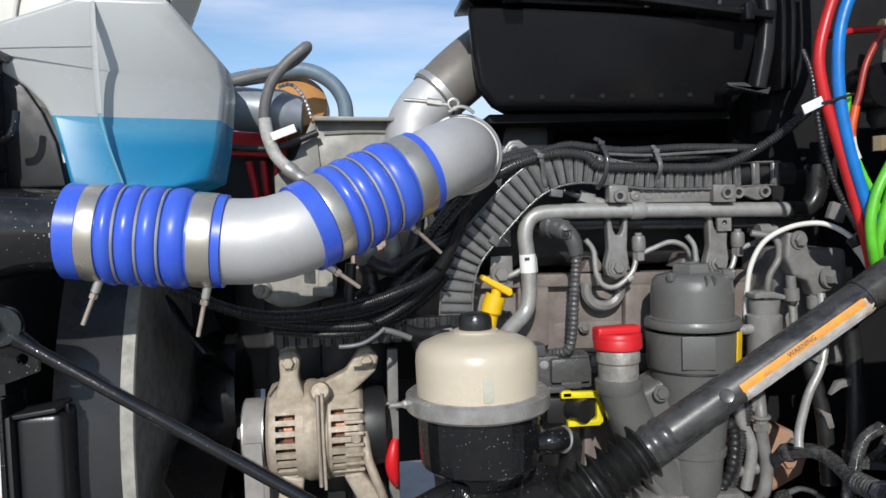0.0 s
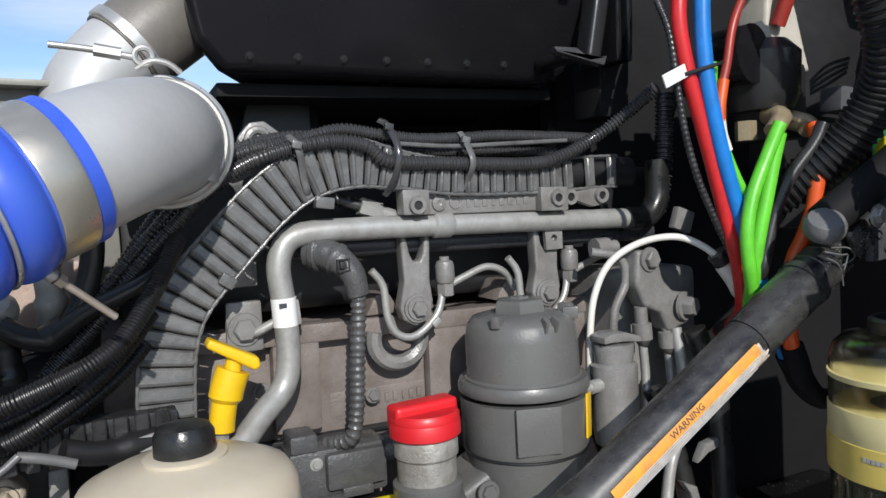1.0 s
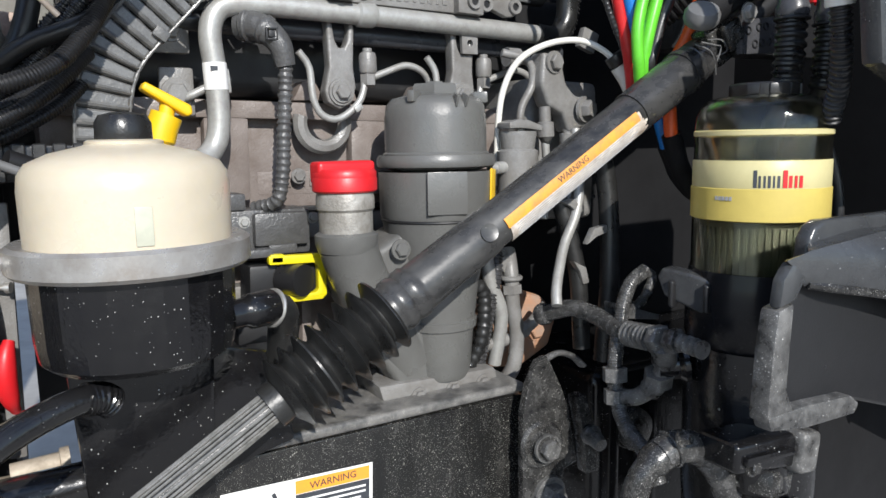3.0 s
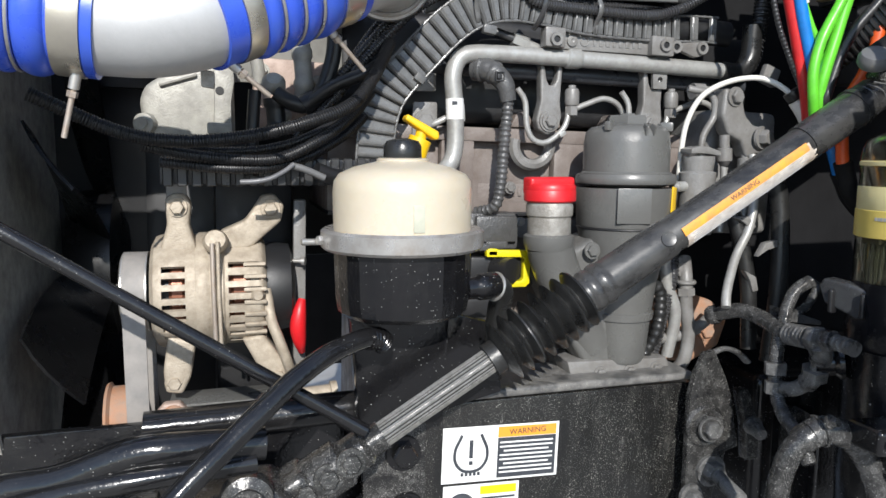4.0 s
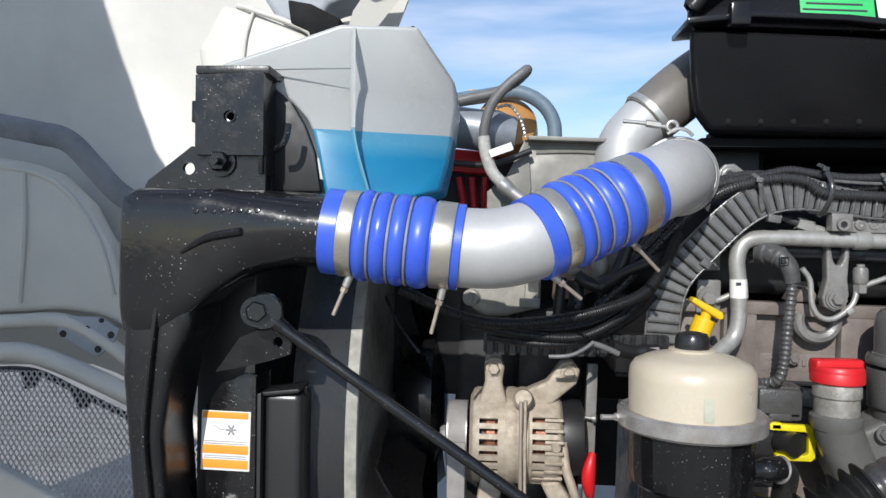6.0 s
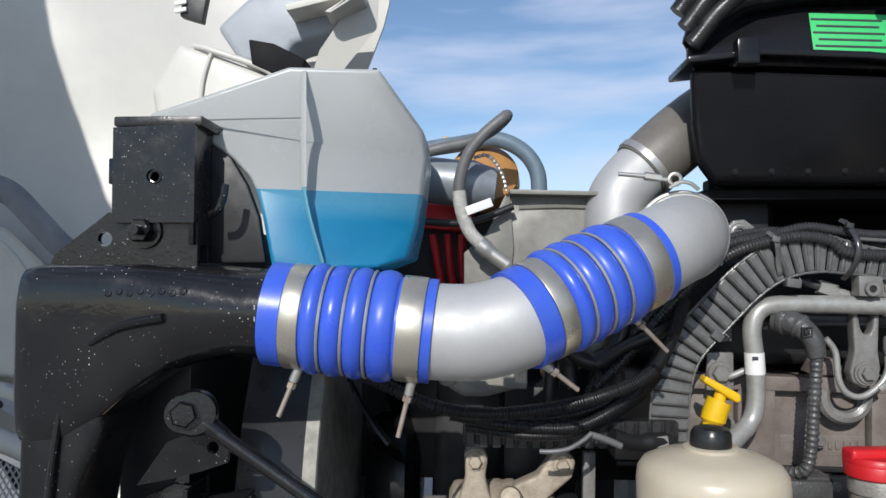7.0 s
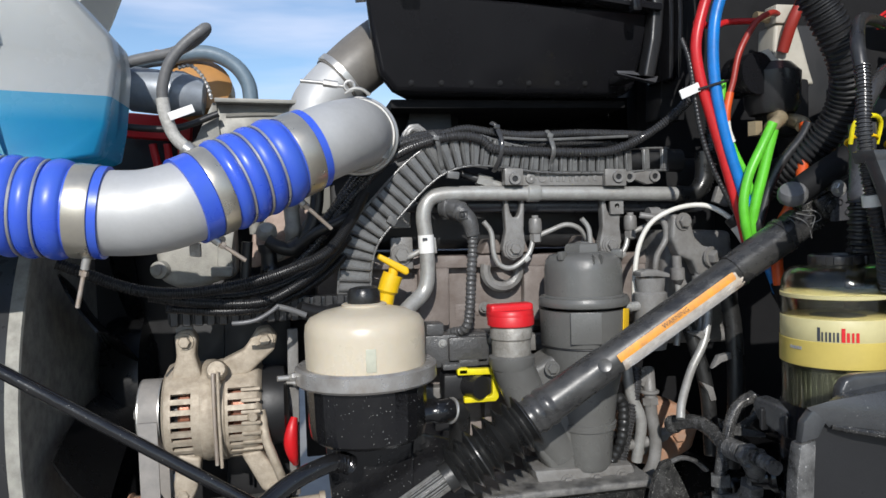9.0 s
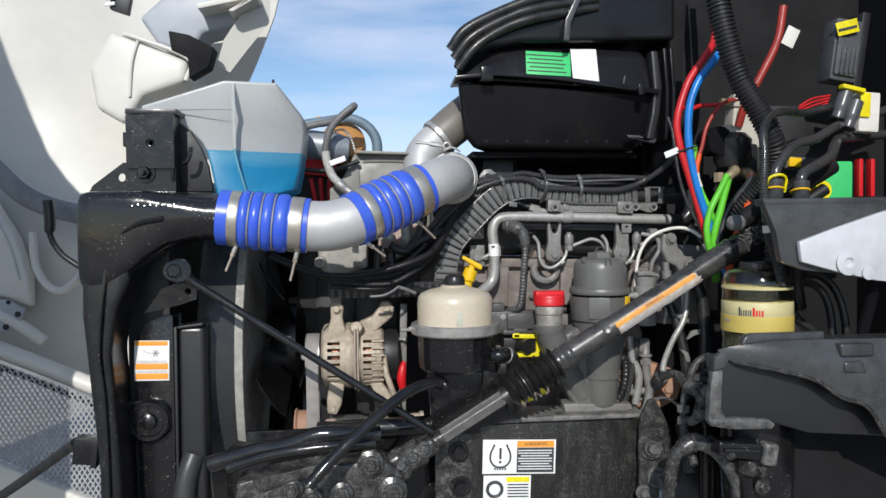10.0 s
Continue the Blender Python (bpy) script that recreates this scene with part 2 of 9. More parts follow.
BLUE_GREY_HOSE = surface("blue_grey_hose", (0.15, 0.21, 0.26), rough=0.5, scale=30, bump=0.04)
BROWN_CAP = surface("orange_brown_plastic", (0.5, 0.25, 0.08), (0.4, 0.2, 0.07), rough=0.5, scale=30, bump=0.04)
YELLOW = surface("yellow_plastic", (0.8, 0.5, 0.008), (0.7, 0.42, 0.008), rough=0.4, scale=40, bump=0.03)
YELLOW_LIME = surface("bright_yellow_clip", (0.85, 0.72, 0.01), rough=0.4, scale=40, bump=0.03)
CREAM = surface("cream_translucent_plastic", (0.56, 0.495, 0.385), (0.49, 0.425, 0.32), rough=0.34, scale=10, bump=0.02)
_cream = CREAM.node_tree.nodes["Principled BSDF"]
_cream.inputs["Subsurface Weight"].default_value = 0.25
_cream.inputs["Subsurface Radius"].default_value = (0.02, 0.014, 0.008)
WHITE_PLASTIC = surface("off_white_plastic", (0.72, 0.7, 0.64), (0.6, 0.58, 0.52), rough=0.4, scale=30, bump=0.03)
VALVE_CREAM = surface("dusty_cream_plastic", (0.5, 0.47, 0.4), (0.4, 0.37, 0.31), rough=0.5, scale=30, bump=0.04)
WHITE_LABEL = surface("white_label", (0.8, 0.8, 0.78), (0.72, 0.71, 0.69), rough=0.5, scale=50, bump=0.01)
DARK_RED_CABLE = surface("dark_red_cable", (0.32, 0.03, 0.02), (0.24, 0.025, 0.018), rough=0.45, scale=30, bump=0.03)
FUSE_GREY = surface("grey_fuse_box_plastic", (0.06, 0.064, 0.07), (0.04, 0.043, 0.048), rough=0.3, scale=14, bump=0.03, dust=0.1)
WORN_LABEL = surface("worn_white_label", (0.7, 0.64, 0.57), (0.34, 0.27, 0.21), rough=0.55, scale=70, bump=0.06, specks=0.25, speck_colour=(0.2, 0.15, 0.11), speck_scale=300)
WORN_ORANGE = surface("worn_orange_label", (0.8, 0.34, 0.04), (0.5, 0.22, 0.07), rough=0.5, scale=80, bump=0.05)
ORANGE_LABEL = surface("orange_label", (0.85, 0.33, 0.03), (0.75, 0.3, 0.04), rough=0.5, scale=50, bump=0.01)
DARK_PRINT = surface("dark_print", (0.045, 0.05, 0.06), rough=0.5, scale=80, bump=0)
GREY_PRINT = surface("grey_print", (0.4, 0.4, 0.4), rough=0.5, scale=80, bump=0)
GREEN_LABEL = surface("green_label", (0.05, 0.55, 0.16), (0.045, 0.48, 0.15), rough=0.5, scale=50, bump=0.01)
YELLOW_LABEL = surface("pale_yellow_label", (0.56, 0.5, 0.26), (0.47, 0.42, 0.21), rough=0.45, scale=20, bump=0.01)
YELLOW_BAND = surface("yellow_label_band", (0.56, 0.44, 0.11), (0.48, 0.37, 0.09), rough=0.42, scale=20, bump=0.01)
BRASS = surface("brass", (0.52, 0.42, 0.26), (0.42, 0.34, 0.22), rough=0.4, metal=0.6, scale=60, bump=0.05)
HOOD_WHITE = surface("white_hood_gelcoat", (0.64, 0.62, 0.56), (0.57, 0.555, 0.51), rough=0.42, scale=5, bump=0.03)
HOOD_FILL_SHELL = HOOD_WHITE.copy()      # translucence added so that the unseen wall's glow brightens the shaded skin
HOOD_FILL_SHELL.name = "translucent_hood_fill_wall"
_nt = HOOD_FILL_SHELL.node_tree
_out = _nt.nodes["Material Output"]
_glow = _nt.nodes.new("ShaderNodeBsdfTranslucent")
_glow.inputs["Color"].default_value = (0.68, 0.74, 0.80, 1)
_blend = _nt.nodes.new("ShaderNodeMixShader")
_blend.inputs["Fac"].default_value = 0.5
_nt.links.new(_nt.nodes["Principled BSDF"].outputs["BSDF"], _blend.inputs[1])
_nt.links.new(_glow.outputs["BSDF"], _blend.inputs[2])
_nt.links.new(_blend.outputs["Shader"], _out.inputs["Surface"])
# blue-grey of skylit shade put into the hood wall's colour; also hinge steel
HOOD_SHADE_GREY = surface("hood_shade_and_hinge_grey", (0.37, 0.395, 0.43), (0.3, 0.325, 0.36), rough=0.5, scale=6, bump=0.06)
RECESS_GREY = surface("dark_grey_moulded_plastic", (0.02, 0.02, 0.021), (0.012, 0.012, 0.013), rough=0.34, scale=12, bump=0.05)
TAN_SHEET = surface("tan_grey_sheet", (0.23, 0.225, 0.2), (0.15, 0.145, 0.13), rough=0.5, metal=0.15, scale=18, bump=0.05)
HOOD_DARK = surface("grey_hood_seal", (0.24, 0.25, 0.27), rough=0.6, scale=12, bump=0.1)
MESH_GREY = surface("grey_grille_mesh", (0.46, 0.46, 0.46), rough=0.45, scale=20, bump=0.02)
BOTTLE = surface("milky_bottle_plastic", (0.56, 0.57, 0.555), (0.47, 0.48, 0.475), rough=0.28, scale=3, bump=0.01)
SEAM_BLUE = surface("pale_blue_seam_plastic", (0.16, 0.42, 0.54), rough=0.3, scale=5, bump=0)
FLUID = surface("blue_fluid_behind_plastic", (0.02, 0.30, 0.52), (0.012, 0.24, 0.46), rough=0.28, scale=5, bump=0)
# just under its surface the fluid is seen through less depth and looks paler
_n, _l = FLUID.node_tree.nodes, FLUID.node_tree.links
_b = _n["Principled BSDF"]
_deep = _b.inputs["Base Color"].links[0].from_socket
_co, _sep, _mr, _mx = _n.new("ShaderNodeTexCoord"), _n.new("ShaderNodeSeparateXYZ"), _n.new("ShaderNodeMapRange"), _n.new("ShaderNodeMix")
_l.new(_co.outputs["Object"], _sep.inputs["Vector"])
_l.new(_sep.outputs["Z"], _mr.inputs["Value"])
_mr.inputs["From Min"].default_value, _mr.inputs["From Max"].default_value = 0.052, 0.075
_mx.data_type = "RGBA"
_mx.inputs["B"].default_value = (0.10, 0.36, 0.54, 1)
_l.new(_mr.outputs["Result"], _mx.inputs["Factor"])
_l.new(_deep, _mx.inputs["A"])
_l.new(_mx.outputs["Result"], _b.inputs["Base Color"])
for _m, _tint in ((BOTTLE, (0.8, 0.83, 0.82, 1)), (FLUID, (0.08, 0.5, 0.75, 1))):
    _n, _l = _m.node_tree.nodes, _m.node_tree.links
    _p = _n["Principled BSDF"]
    _p.inputs["Subsurface Weight"].default_value = 0.4
    _p.inputs["Subsurface Radius"].default_value = (0.03, 0.035, 0.04)
    _t, _x = _n.new("ShaderNodeBsdfTranslucent"), _n.new("ShaderNodeMixShader")
    _t.inputs["Color"].default_value = _tint
    _x.inputs["Fac"].default_value = 0.3
    _l.new(_p.outputs["BSDF"], _x.inputs[1])
    _l.new(_t.outputs["BSDF"], _x.inputs[2])
    _l.new(_x.outputs["Shader"], _n["Material Output"].inputs["Surface"])
AMBER_CLEAR = clear("clear_amber_dome", (0.84, 0.83, 0.68), rough=0.03, weight=1.0)
PLEAT = surface("dark_filter_pleats", (0.04, 0.046, 0.034), rough=0.6, scale=60, bump=0.05)
CONCRETE = surface("worn_tan_concrete", (0.33, 0.315, 0.29), (0.24, 0.228, 0.21), rough=0.85, scale=2, bump=0.3, grain=90)
FAN_BLACK = surface("black_fan_plastic", (0.006, 0.006, 0.0065), rough=0.3, scale=20, bump=0.03)
SHROUD = surface("dark_grey_shroud", (0.042, 0.043, 0.045), (0.025, 0.026, 0.027), rough=0.24, scale=9, bump=0.04, dust=0.12, speck_colour=(0.15, 0.15, 0.15))
SHROUD_EDGE = surface("worn_pale_shroud_edge", (0.36, 0.35, 0.31), (0.2, 0.195, 0.175), rough=0.6, scale=40, bump=0.1)
SHELF_GREY = surface("scuffed_grey_black_plastic", (0.06, 0.062, 0.064), (0.028, 0.029, 0.031), rough=0.24, scale=18, bump=0.1, specks=0.15, speck_scale=400)
SILVER_PAINT = surface("silver_panel", (0.6, 0.61, 0.63), (0.48, 0.49, 0.51), rough=0.4, metal=0.15, scale=20, bump=0.05)
BELT = surface("grey_belt", (0.27, 0.25, 0.23), (0.2, 0.19, 0.18), rough=0.6, scale=40, bump=0.05)

# ---------------------------------------------------------------- shape helpers
HOME = {}


def thing(name, at, label, category, group="", kind=""):
    """An Empty at a thing's base, under which its parts are hung."""
    ob = new(name)
    ob.empty_display_size = 0.05
    ob.location = at
    HOME[ob.name] = Vector(at)
    return tagged(ob, label, category, group, kind)


def finish(bm, name, material, angle=38):
    me = bpy.data.meshes.new(name)
    bmesh.ops.recalc_face_normals(bm, faces=bm.faces)
    bm.to_mesh(me)
    bm.free()
    me.materials.append(material)
    me.shade_smooth()
    me.set_sharp_from_angle(angle=radians(angle))
    return me


def part(name, bm, material, parent, label="", angle=38):
    """Links a bmesh in world coordinates as one mesh object under a thing or a part."""
    home = HOME[parent.name]
    bmesh.ops.translate(bm, verts=bm.verts, vec=-home)
    ob = new(name, finish(bm, name, material, angle))
    ob.parent = parent
    HOME[ob.name] = home
    return tagged(ob, label)


def single(name, bm, material, label, category, group="", kind="", angle=38):
    """A thing that is one plain mesh, with its origin at its middle base."""
    xs = [v.co for v in bm.verts]
    at = Vector((sum(v.x for v in xs) / len(xs), sum(v.y for v in xs) / len(xs), min(v.z for v in xs)))
    bmesh.ops.translate(bm, verts=bm.verts, vec=-at)
    ob = new(name, finish(bm, name, material, angle))
    ob.location = at
    HOME[ob.name] = at
    return tagged(ob, label, category, group, kind)


def curve_points(points, step):
    """A smooth (Catmull-Rom) line through the points, at about even steps."""
    p = [Vector(q) for q in points]
    if len(p) == 2:
        count = max(1, int((p[1] - p[0]).length / step))
        return [p[0].lerp(p[1], i / count) for i in range(count + 1)]
    p = [p[0] * 2 - p[1]] + p + [p[-1] * 2 - p[-2]]
    out = []
    for a, b, c, d in zip(p, p[1:], p[2:], p[3:]):
        count = max(1, int((c - b).length / step))
        for i in range(count):
            t = i / count
            out.append(0.5 * (2 * b + (c - a) * t + (2 * a - 5 * b + 4 * c - d) * t * t + (3 * b - a - 3 * c + d) * t ** 3))
    out.append(p[-2])
    return out


def frames(line, up=(0.13, 0.21, 0.97)):
    """Side and normal vectors carried along a line without twist."""
    out, side = [], None
    for i, q in enumerate(line):
        ahead = (line[min(i + 1, len(line) - 1)] - line[max(i - 1, 0)]).normalized()
        if side is None:
            side = ahead.cross(Vector(up))
            if side.length < 0.1:
                side = ahead.cross(Vector((1, 0, 0)))
        side = (side - ahead * side.dot(ahead)).normalized()
        out.append((q, side, ahead.cross(side)))
    return out


def tube(points, radius, step=0.006, segs=14, bm=None, flat=1.0, caps=True, up=(0.13, 0.21, 0.97)):
    """A swept tube; radius is a number or a function of the length run in metres."""
    bm = bm or bmesh.new()
    line = curve_points(points, step)
    run, rings, last = 0.0, [], line[0]
    for q, side, norm in frames(line, up):
        run += (q - last).length
        last = q
        r = radius(run) if callable(radius) else radius
        rings.append([bm.verts.new(q + (side * math.cos(a) + norm * math.sin(a) * flat) * r)
                      for a in (2 * math.pi * k / segs for k in range(segs))])
    for a, b in zip(rings, rings[1:]):
        for k in range(segs):
            bm.faces.new((a[k], a[(k + 1) % segs], b[(k + 1) % segs], b[k]))
    if caps:
        bm.faces.new(rings[0][::-1])
        bm.faces.new(rings[-1])
    return bm


def corrugated(points, radius, pitch=0.0046, depth=0.2, segs=12, bm=None, flat=1.0):
    """A ribbed hose: four rings to a rib."""
    def r(run):
        f = (run / pitch) % 1.0
        return radius * (1.0 if f < 0.45 else 1 - depth)
    return tube(points, r, step=pitch / 4, segs=segs, bm=bm, flat=flat)


def lathe(profile, at, axis=(0, 0, 1), segs=36, bm=None):
    """Turns (radius, height) pairs about an axis through a point."""
    bm = bm or bmesh.new()
    turn = Vector((0, 0, 1)).rotation_difference(Vector(axis)).to_matrix()
    at = Vector(at)
    rings = []
    for r, h in profile:
        if r < 1e-5:
            rings.append([bm.verts.new(at + turn @ Vector((0, 0, h)))])
        else:
            rings.append([bm.verts.new(at + turn @ Vector((r * math.cos(2 * math.pi * k / segs), r * math.sin(2 * math.pi * k / segs), h))) for k in range(segs)])
    for a, b in zip(rings, rings[1:]):
        if len(a) == 1 and len(b) == 1:
            continue
        for k in range(segs):
            j = (k + 1) % segs
            if len(a) == 1:
                bm.faces.new((a[0], b[k], b[j]))
            elif len(b) == 1:
                bm.faces.new((a[k], a[j], b[0]))
            else:
                bm.faces.new((a[k], a[j], b[j], b[k]))
    for ring in (rings[0], rings[-1]):
        if len(ring) > 1:
            bm.faces.new(ring)
    return bm


def box(size, at, turn=(0, 0, 0), bevel=0.002, segs=2, bm=None):
    """A block with rounded edges; turn in degrees."""
    b = bmesh.new()
    bmesh.ops.create_cube(b, size=1)
    bmesh.ops.scale(b, vec=size, verts=b.verts)
    if bevel > 0:
        bmesh.ops.bevel(b, geom=b.edges[:], offset=min(bevel, min(size) * 0.45), segments=segs, profile=0.6, affect="EDGES")
    bmesh.ops.transform(b, matrix=pose(*at, *turn), verts=b.verts)
    return merge(bm, b)


def merge(bm, other):
    if bm is None:
        return other
    me = bpy.data.meshes.new("joined")
    other.to_mesh(me)
    other.free()
    bm.from_mesh(me)
    bpy.data.meshes.remove(me)
    return bm


def slab(outline, y0, y1, bevel=0.002, bm=None, segs=2, turn=None):
    """An outline of (x, z) pairs given depth from y0 to y1, with rounded edges."""
    b = bmesh.new()
    front = [b.verts.new((x, y0, z)) for x, z in outline]
    back = [b.verts.new((x, y1, z)) for x, z in outline]
    b.faces.new(front)
    b.faces.new(back[::-1])
    for k in range(len(outline)):
        j = (k + 1) % len(outline)
        b.faces.new((front[k], back[k], back[j], front[j]))
    bmesh.ops.recalc_face_normals(b, faces=b.faces)
    if bevel > 0:
        bmesh.ops.bevel(b, geom=b.edges[:], offset=bevel, segments=segs, profile=0.6, affect="EDGES", clamp_overlap=True)
    if turn is not None:
        bmesh.ops.transform(b, matrix=turn, verts=b.verts)
    return merge(bm, b)


def sheet(rows, thick, bm=None):
    """A bent sheet through a grid of points, given thickness."""
    b = bmesh.new()
    grid = [[b.verts.new(q) for q in row] for row in rows]
    for r0, r1 in zip(grid, grid[1:]):
        for k in range(len(r0) - 1):
            b.faces.new((r0[k], r0[k + 1], r1[k + 1], r1[k]))
    bmesh.ops.recalc_face_normals(b, faces=b.faces)
    bmesh.ops.solidify(b, geom=b.faces[:], thickness=thick)
    return merge(bm, b)


def plate(outline, holes, y0, y1):
    """A flat steel plate in (x, z) with round holes (x, z, radius) cut right through."""
    b = bmesh.new()
    loops = [[(x, z) for x, z in outline]] + [[(hx + r * math.cos(2 * math.pi * k / 20), hz + r * math.sin(2 * math.pi * k / 20)) for k in range(20)] for hx, hz, r in holes]
    edges = []
    for loop_ in loops:
        vs = [b.verts.new((x, y0, z)) for x, z in loop_]
        edges += [b.edges.new((vs[k], vs[(k + 1) % len(vs)])) for k in range(len(vs))]
    bmesh.ops.triangle_fill(b, edges=edges, use_beauty=True, use_dissolve=False)
    out = bmesh.ops.extrude_face_region(b, geom=b.faces[:])
    bmesh.ops.translate(b, verts=[v for v in out["geom"] if isinstance(v, bmesh.types.BMVert)], vec=(0, y1 - y0, 0))
    return b


def hexbolt(at, axis, r, h=None, bm=None, washer=True):
    """A flanged hex head standing on a surface."""
    h = h or r * 0.9
    bm = bm or bmesh.new()
    if washer:
        lathe([(0, 0), (r * 1.45, 0), (r * 1.4, h * 0.25), (0, h * 0.26)], at, axis, 18, bm)
    lathe([(0, h * 0.2), (r, h * 0.2), (r, h * 0.85), (r * 0.85, h), (0, h)], at, axis, 6, bm)
    return bm


def ring(at, axis, r, wire, segs=40, bm=None, start=0.0, sweep=360.0):
    """A round wire ring or an arc of it."""
    turn = Vector((0, 0, 1)).rotation_difference(Vector(axis).normalized()).to_matrix()
    n = max(6, int(segs * sweep / 360))
    pts = [Vector(at) + turn @ Vector((r * math.cos(radians(start + sweep * k / n)), r * math.sin(radians(start + sweep * k / n)), 0)) for k in range(n + 1)]
    return tube(pts, wire, step=1.0, segs=8, bm=bm, caps=sweep < 359)


def letters(text, at, size, turn, material, parent, name="lettering", depth=0.0002):
    """Raised letters in the built-in font, made into a mesh."""
    cu = bpy.data.curves.new("letters", "FONT")
    cu.body, cu.size, cu.extrude, cu.align_x, cu.align_y = text, size, depth, "CENTER", "CENTER"
    cu.resolution_u = 2
    tmp = bpy.data.objects.new("letters", cu)
    me = bpy.data.meshes.new_from_object(tmp)
    bpy.data.objects.remove(tmp)
    bpy.data.curves.remove(cu)
    bm = bmesh.new()
    bm.from_mesh(me)
    bpy.data.meshes.remove(me)
    bmesh.ops.transform(bm, matrix=pose(*at, *turn), verts=bm.verts)
    return part(name, bm, material, parent)

# ---------------------------------------------------------------- ground and cab
_g = bmesh.new()
bmesh.ops.create_grid(_g, x_segments=8, y_segments=8, size=2500)
ground = single("ground", _g, CONCRETE, "worn grey concrete yard under the truck", "ground", kind="structure")

_w = box((2.2, 0.05, 2.2), (1.9, 1.32, 1.9), bevel=0.01)
_w = box((0.05, 1.2, 2.2), (0.98, 1.9, 1.9), bevel=0.01, bm=_w)
firewall = single("wall_firewall", _w, WALL_BLACK, "black cab bulkhead behind the engine bay", "bulkhead", kind="structure")
_w = box((0.06, 1.3, 2.2), (1.45, 0.75, 1.9), bevel=0.01)
single("wall_cab", _w, WALL_BLACK, "black inner side of the cab step well", "cab wall", kind="structure")
# added panel: keeps sky from showing through the engine's gaps
_w = box((1.25, 0.02, 0.9), (0.75, 2.3, 1.2), bevel=0.005)
single("wall_far_blocker", _w, WALL_BLACK, "added black panel blocking daylight from the bay's far side", "panel", kind="structure")

# ---------------------------------------------------------------- charge-air pipework


def silicone_hose(a, b, bolts):
    """A four-bulge silicone hose with wire hoops and two band clamps with T-bolts."""
    a, b = Vector(a), Vector(b)
    t = thing("silicone_hose", (a + b) / 2, "blue silicone charge air hose with wire hoops and steel clamps", "hose", group="charge air hoses")
    axis = (b - a).normalized()
    length = (b - a).length
    bulges = [(0.245, 0.345), (0.36, 0.48), (0.495, 0.61), (0.63, 0.78)]

    def r(run):
        f = run / length
        for lo, hi in bulges:
            if lo <= f <= hi:
                return 0.0555 + 0.0062 * math.sin(math.pi * (f - lo) / (hi - lo)) ** 0.55
        return 0.0572 if f < 0.12 or f > 0.945 else 0.0555
    sleeve = part("sleeve", tube([a, b], r, step=0.0018, segs=56), BLUE_SILICONE, t)
    for f in (0.352, 0.488, 0.62):
        part("wire_hoop", ring(a.lerp(b, f), axis, 0.0582, 0.0019, 64), STEEL, t, "thin bright wire hoop")
    for f0, f1, swing, tip in ((0.125, 0.235, bolts[0], 0), (0.795, 0.94, bolts[1], 1)):
        w = (f1 - f0) * length
        q = a.lerp(b, f0)
        band = part("clamp_band", lathe([(0.056, 0), (0.0578, 0), (0.0582, w * 0.06), (0.0582, w * 0.94), (0.0578, w), (0.056, w)], q, axis, 64), CLAMP_STEEL, t, "stainless steel clamp band")
        c = q + axis * w / 2
        root = c + Vector((0, -0.012, -0.0585))
        swing = Vector(swing)
        way = (swing - root).normalized()
        part("t_bolt", tube([root - way * 0.004, swing], 0.0028, step=0.01, segs=10), RUST_STEEL, band, "slightly rusty clamp bolt")
        part("bolt_lug", tube([root - way * 0.006, root + way * 0.012], 0.0052, step=0.004, segs=12), STEEL, band)
        part("bolt_nut", lathe([(0, 0), (0.0052, 0), (0.0052, 0.006), (0, 0.006)], root + way * 0.014, way, 6), RUST_STEEL, band)
    return t


H1A, H1B = (-0.2735, 0.905, 1.5435), (-0.0934, 0.906, 1.524)
H2A, H2B = (-0.0025, 0.911, 1.535), (0.155, 0.982, 1.6065)
silicone_hose(H1A, H1B, ((-0.262, 0.895, 1.432), (-0.132, 0.90, 1.410)))
silicone_hose(H2A, H2B, ((0.066, 0.925, 1.458), (0.180, 0.985, 1.495)))

_pm = thing("hose_print", (-0.275, 0.86, 1.53), "small pale printed mark on the hose cuff", "printed mark")
for _k in range(2):
    part("print_bar", box((0.0012, 0.0006, 0.005), (-0.2765, 0.8522, 1.552 - 0.012 * _k), (0, 0, 0), 0), GREY_PRINT, _pm)

elbow = thing("charge_air_elbow", (-0.05, 0.905, 1.47), "satin aluminium charge air elbow pipe between two blue hoses", "pipe", group="charge air pipes")
part("pipe", tube([(-0.13, 0.906, 1.528), (-0.0934, 0.906, 1.524), (-0.046, 0.905, 1.524), (-0.0025, 0.911, 1.535), (0.036, 0.929, 1.553)], 0.0528, step=0.004, segs=56), ALUMINIUM, elbow)
part("mounting_lug", slab([(-0.004, 1.466), (0.010, 1.464), (0.010, 1.482), (-0.004, 1.484)], 0.93, 0.94, 0.002), CAST_ALU, elbow)

elbow2 = thing("charge_air_elbow", (0.208, 1.03, 1.57), "satin aluminium elbow pipe bending towards the engine intake", "pipe", group="charge air pipes")
part("pipe", tube([(0.126, 0.968, 1.593), (0.154, 0.980, 1.606), (0.186, 1.0, 1.621), (0.215, 1.037, 1.633), (0.23, 1.085, 1.638), (0.234, 1.125, 1.639)], 0.0528, step=0.004, segs=56), ALUMINIUM, elbow2)
part("flange_bead", ring((0.2315, 1.095, 1.6385), (0.12, 1, 0.02), 0.0555, 0.0035, 56), STEEL, elbow2, "bright rolled bead at the pipe end")
part("foil_tag", box((0.012, 0.002, 0.018), (0.27, 1.066, 1.608), (0, 10, 25), 0.0005), STEEL, elbow2)

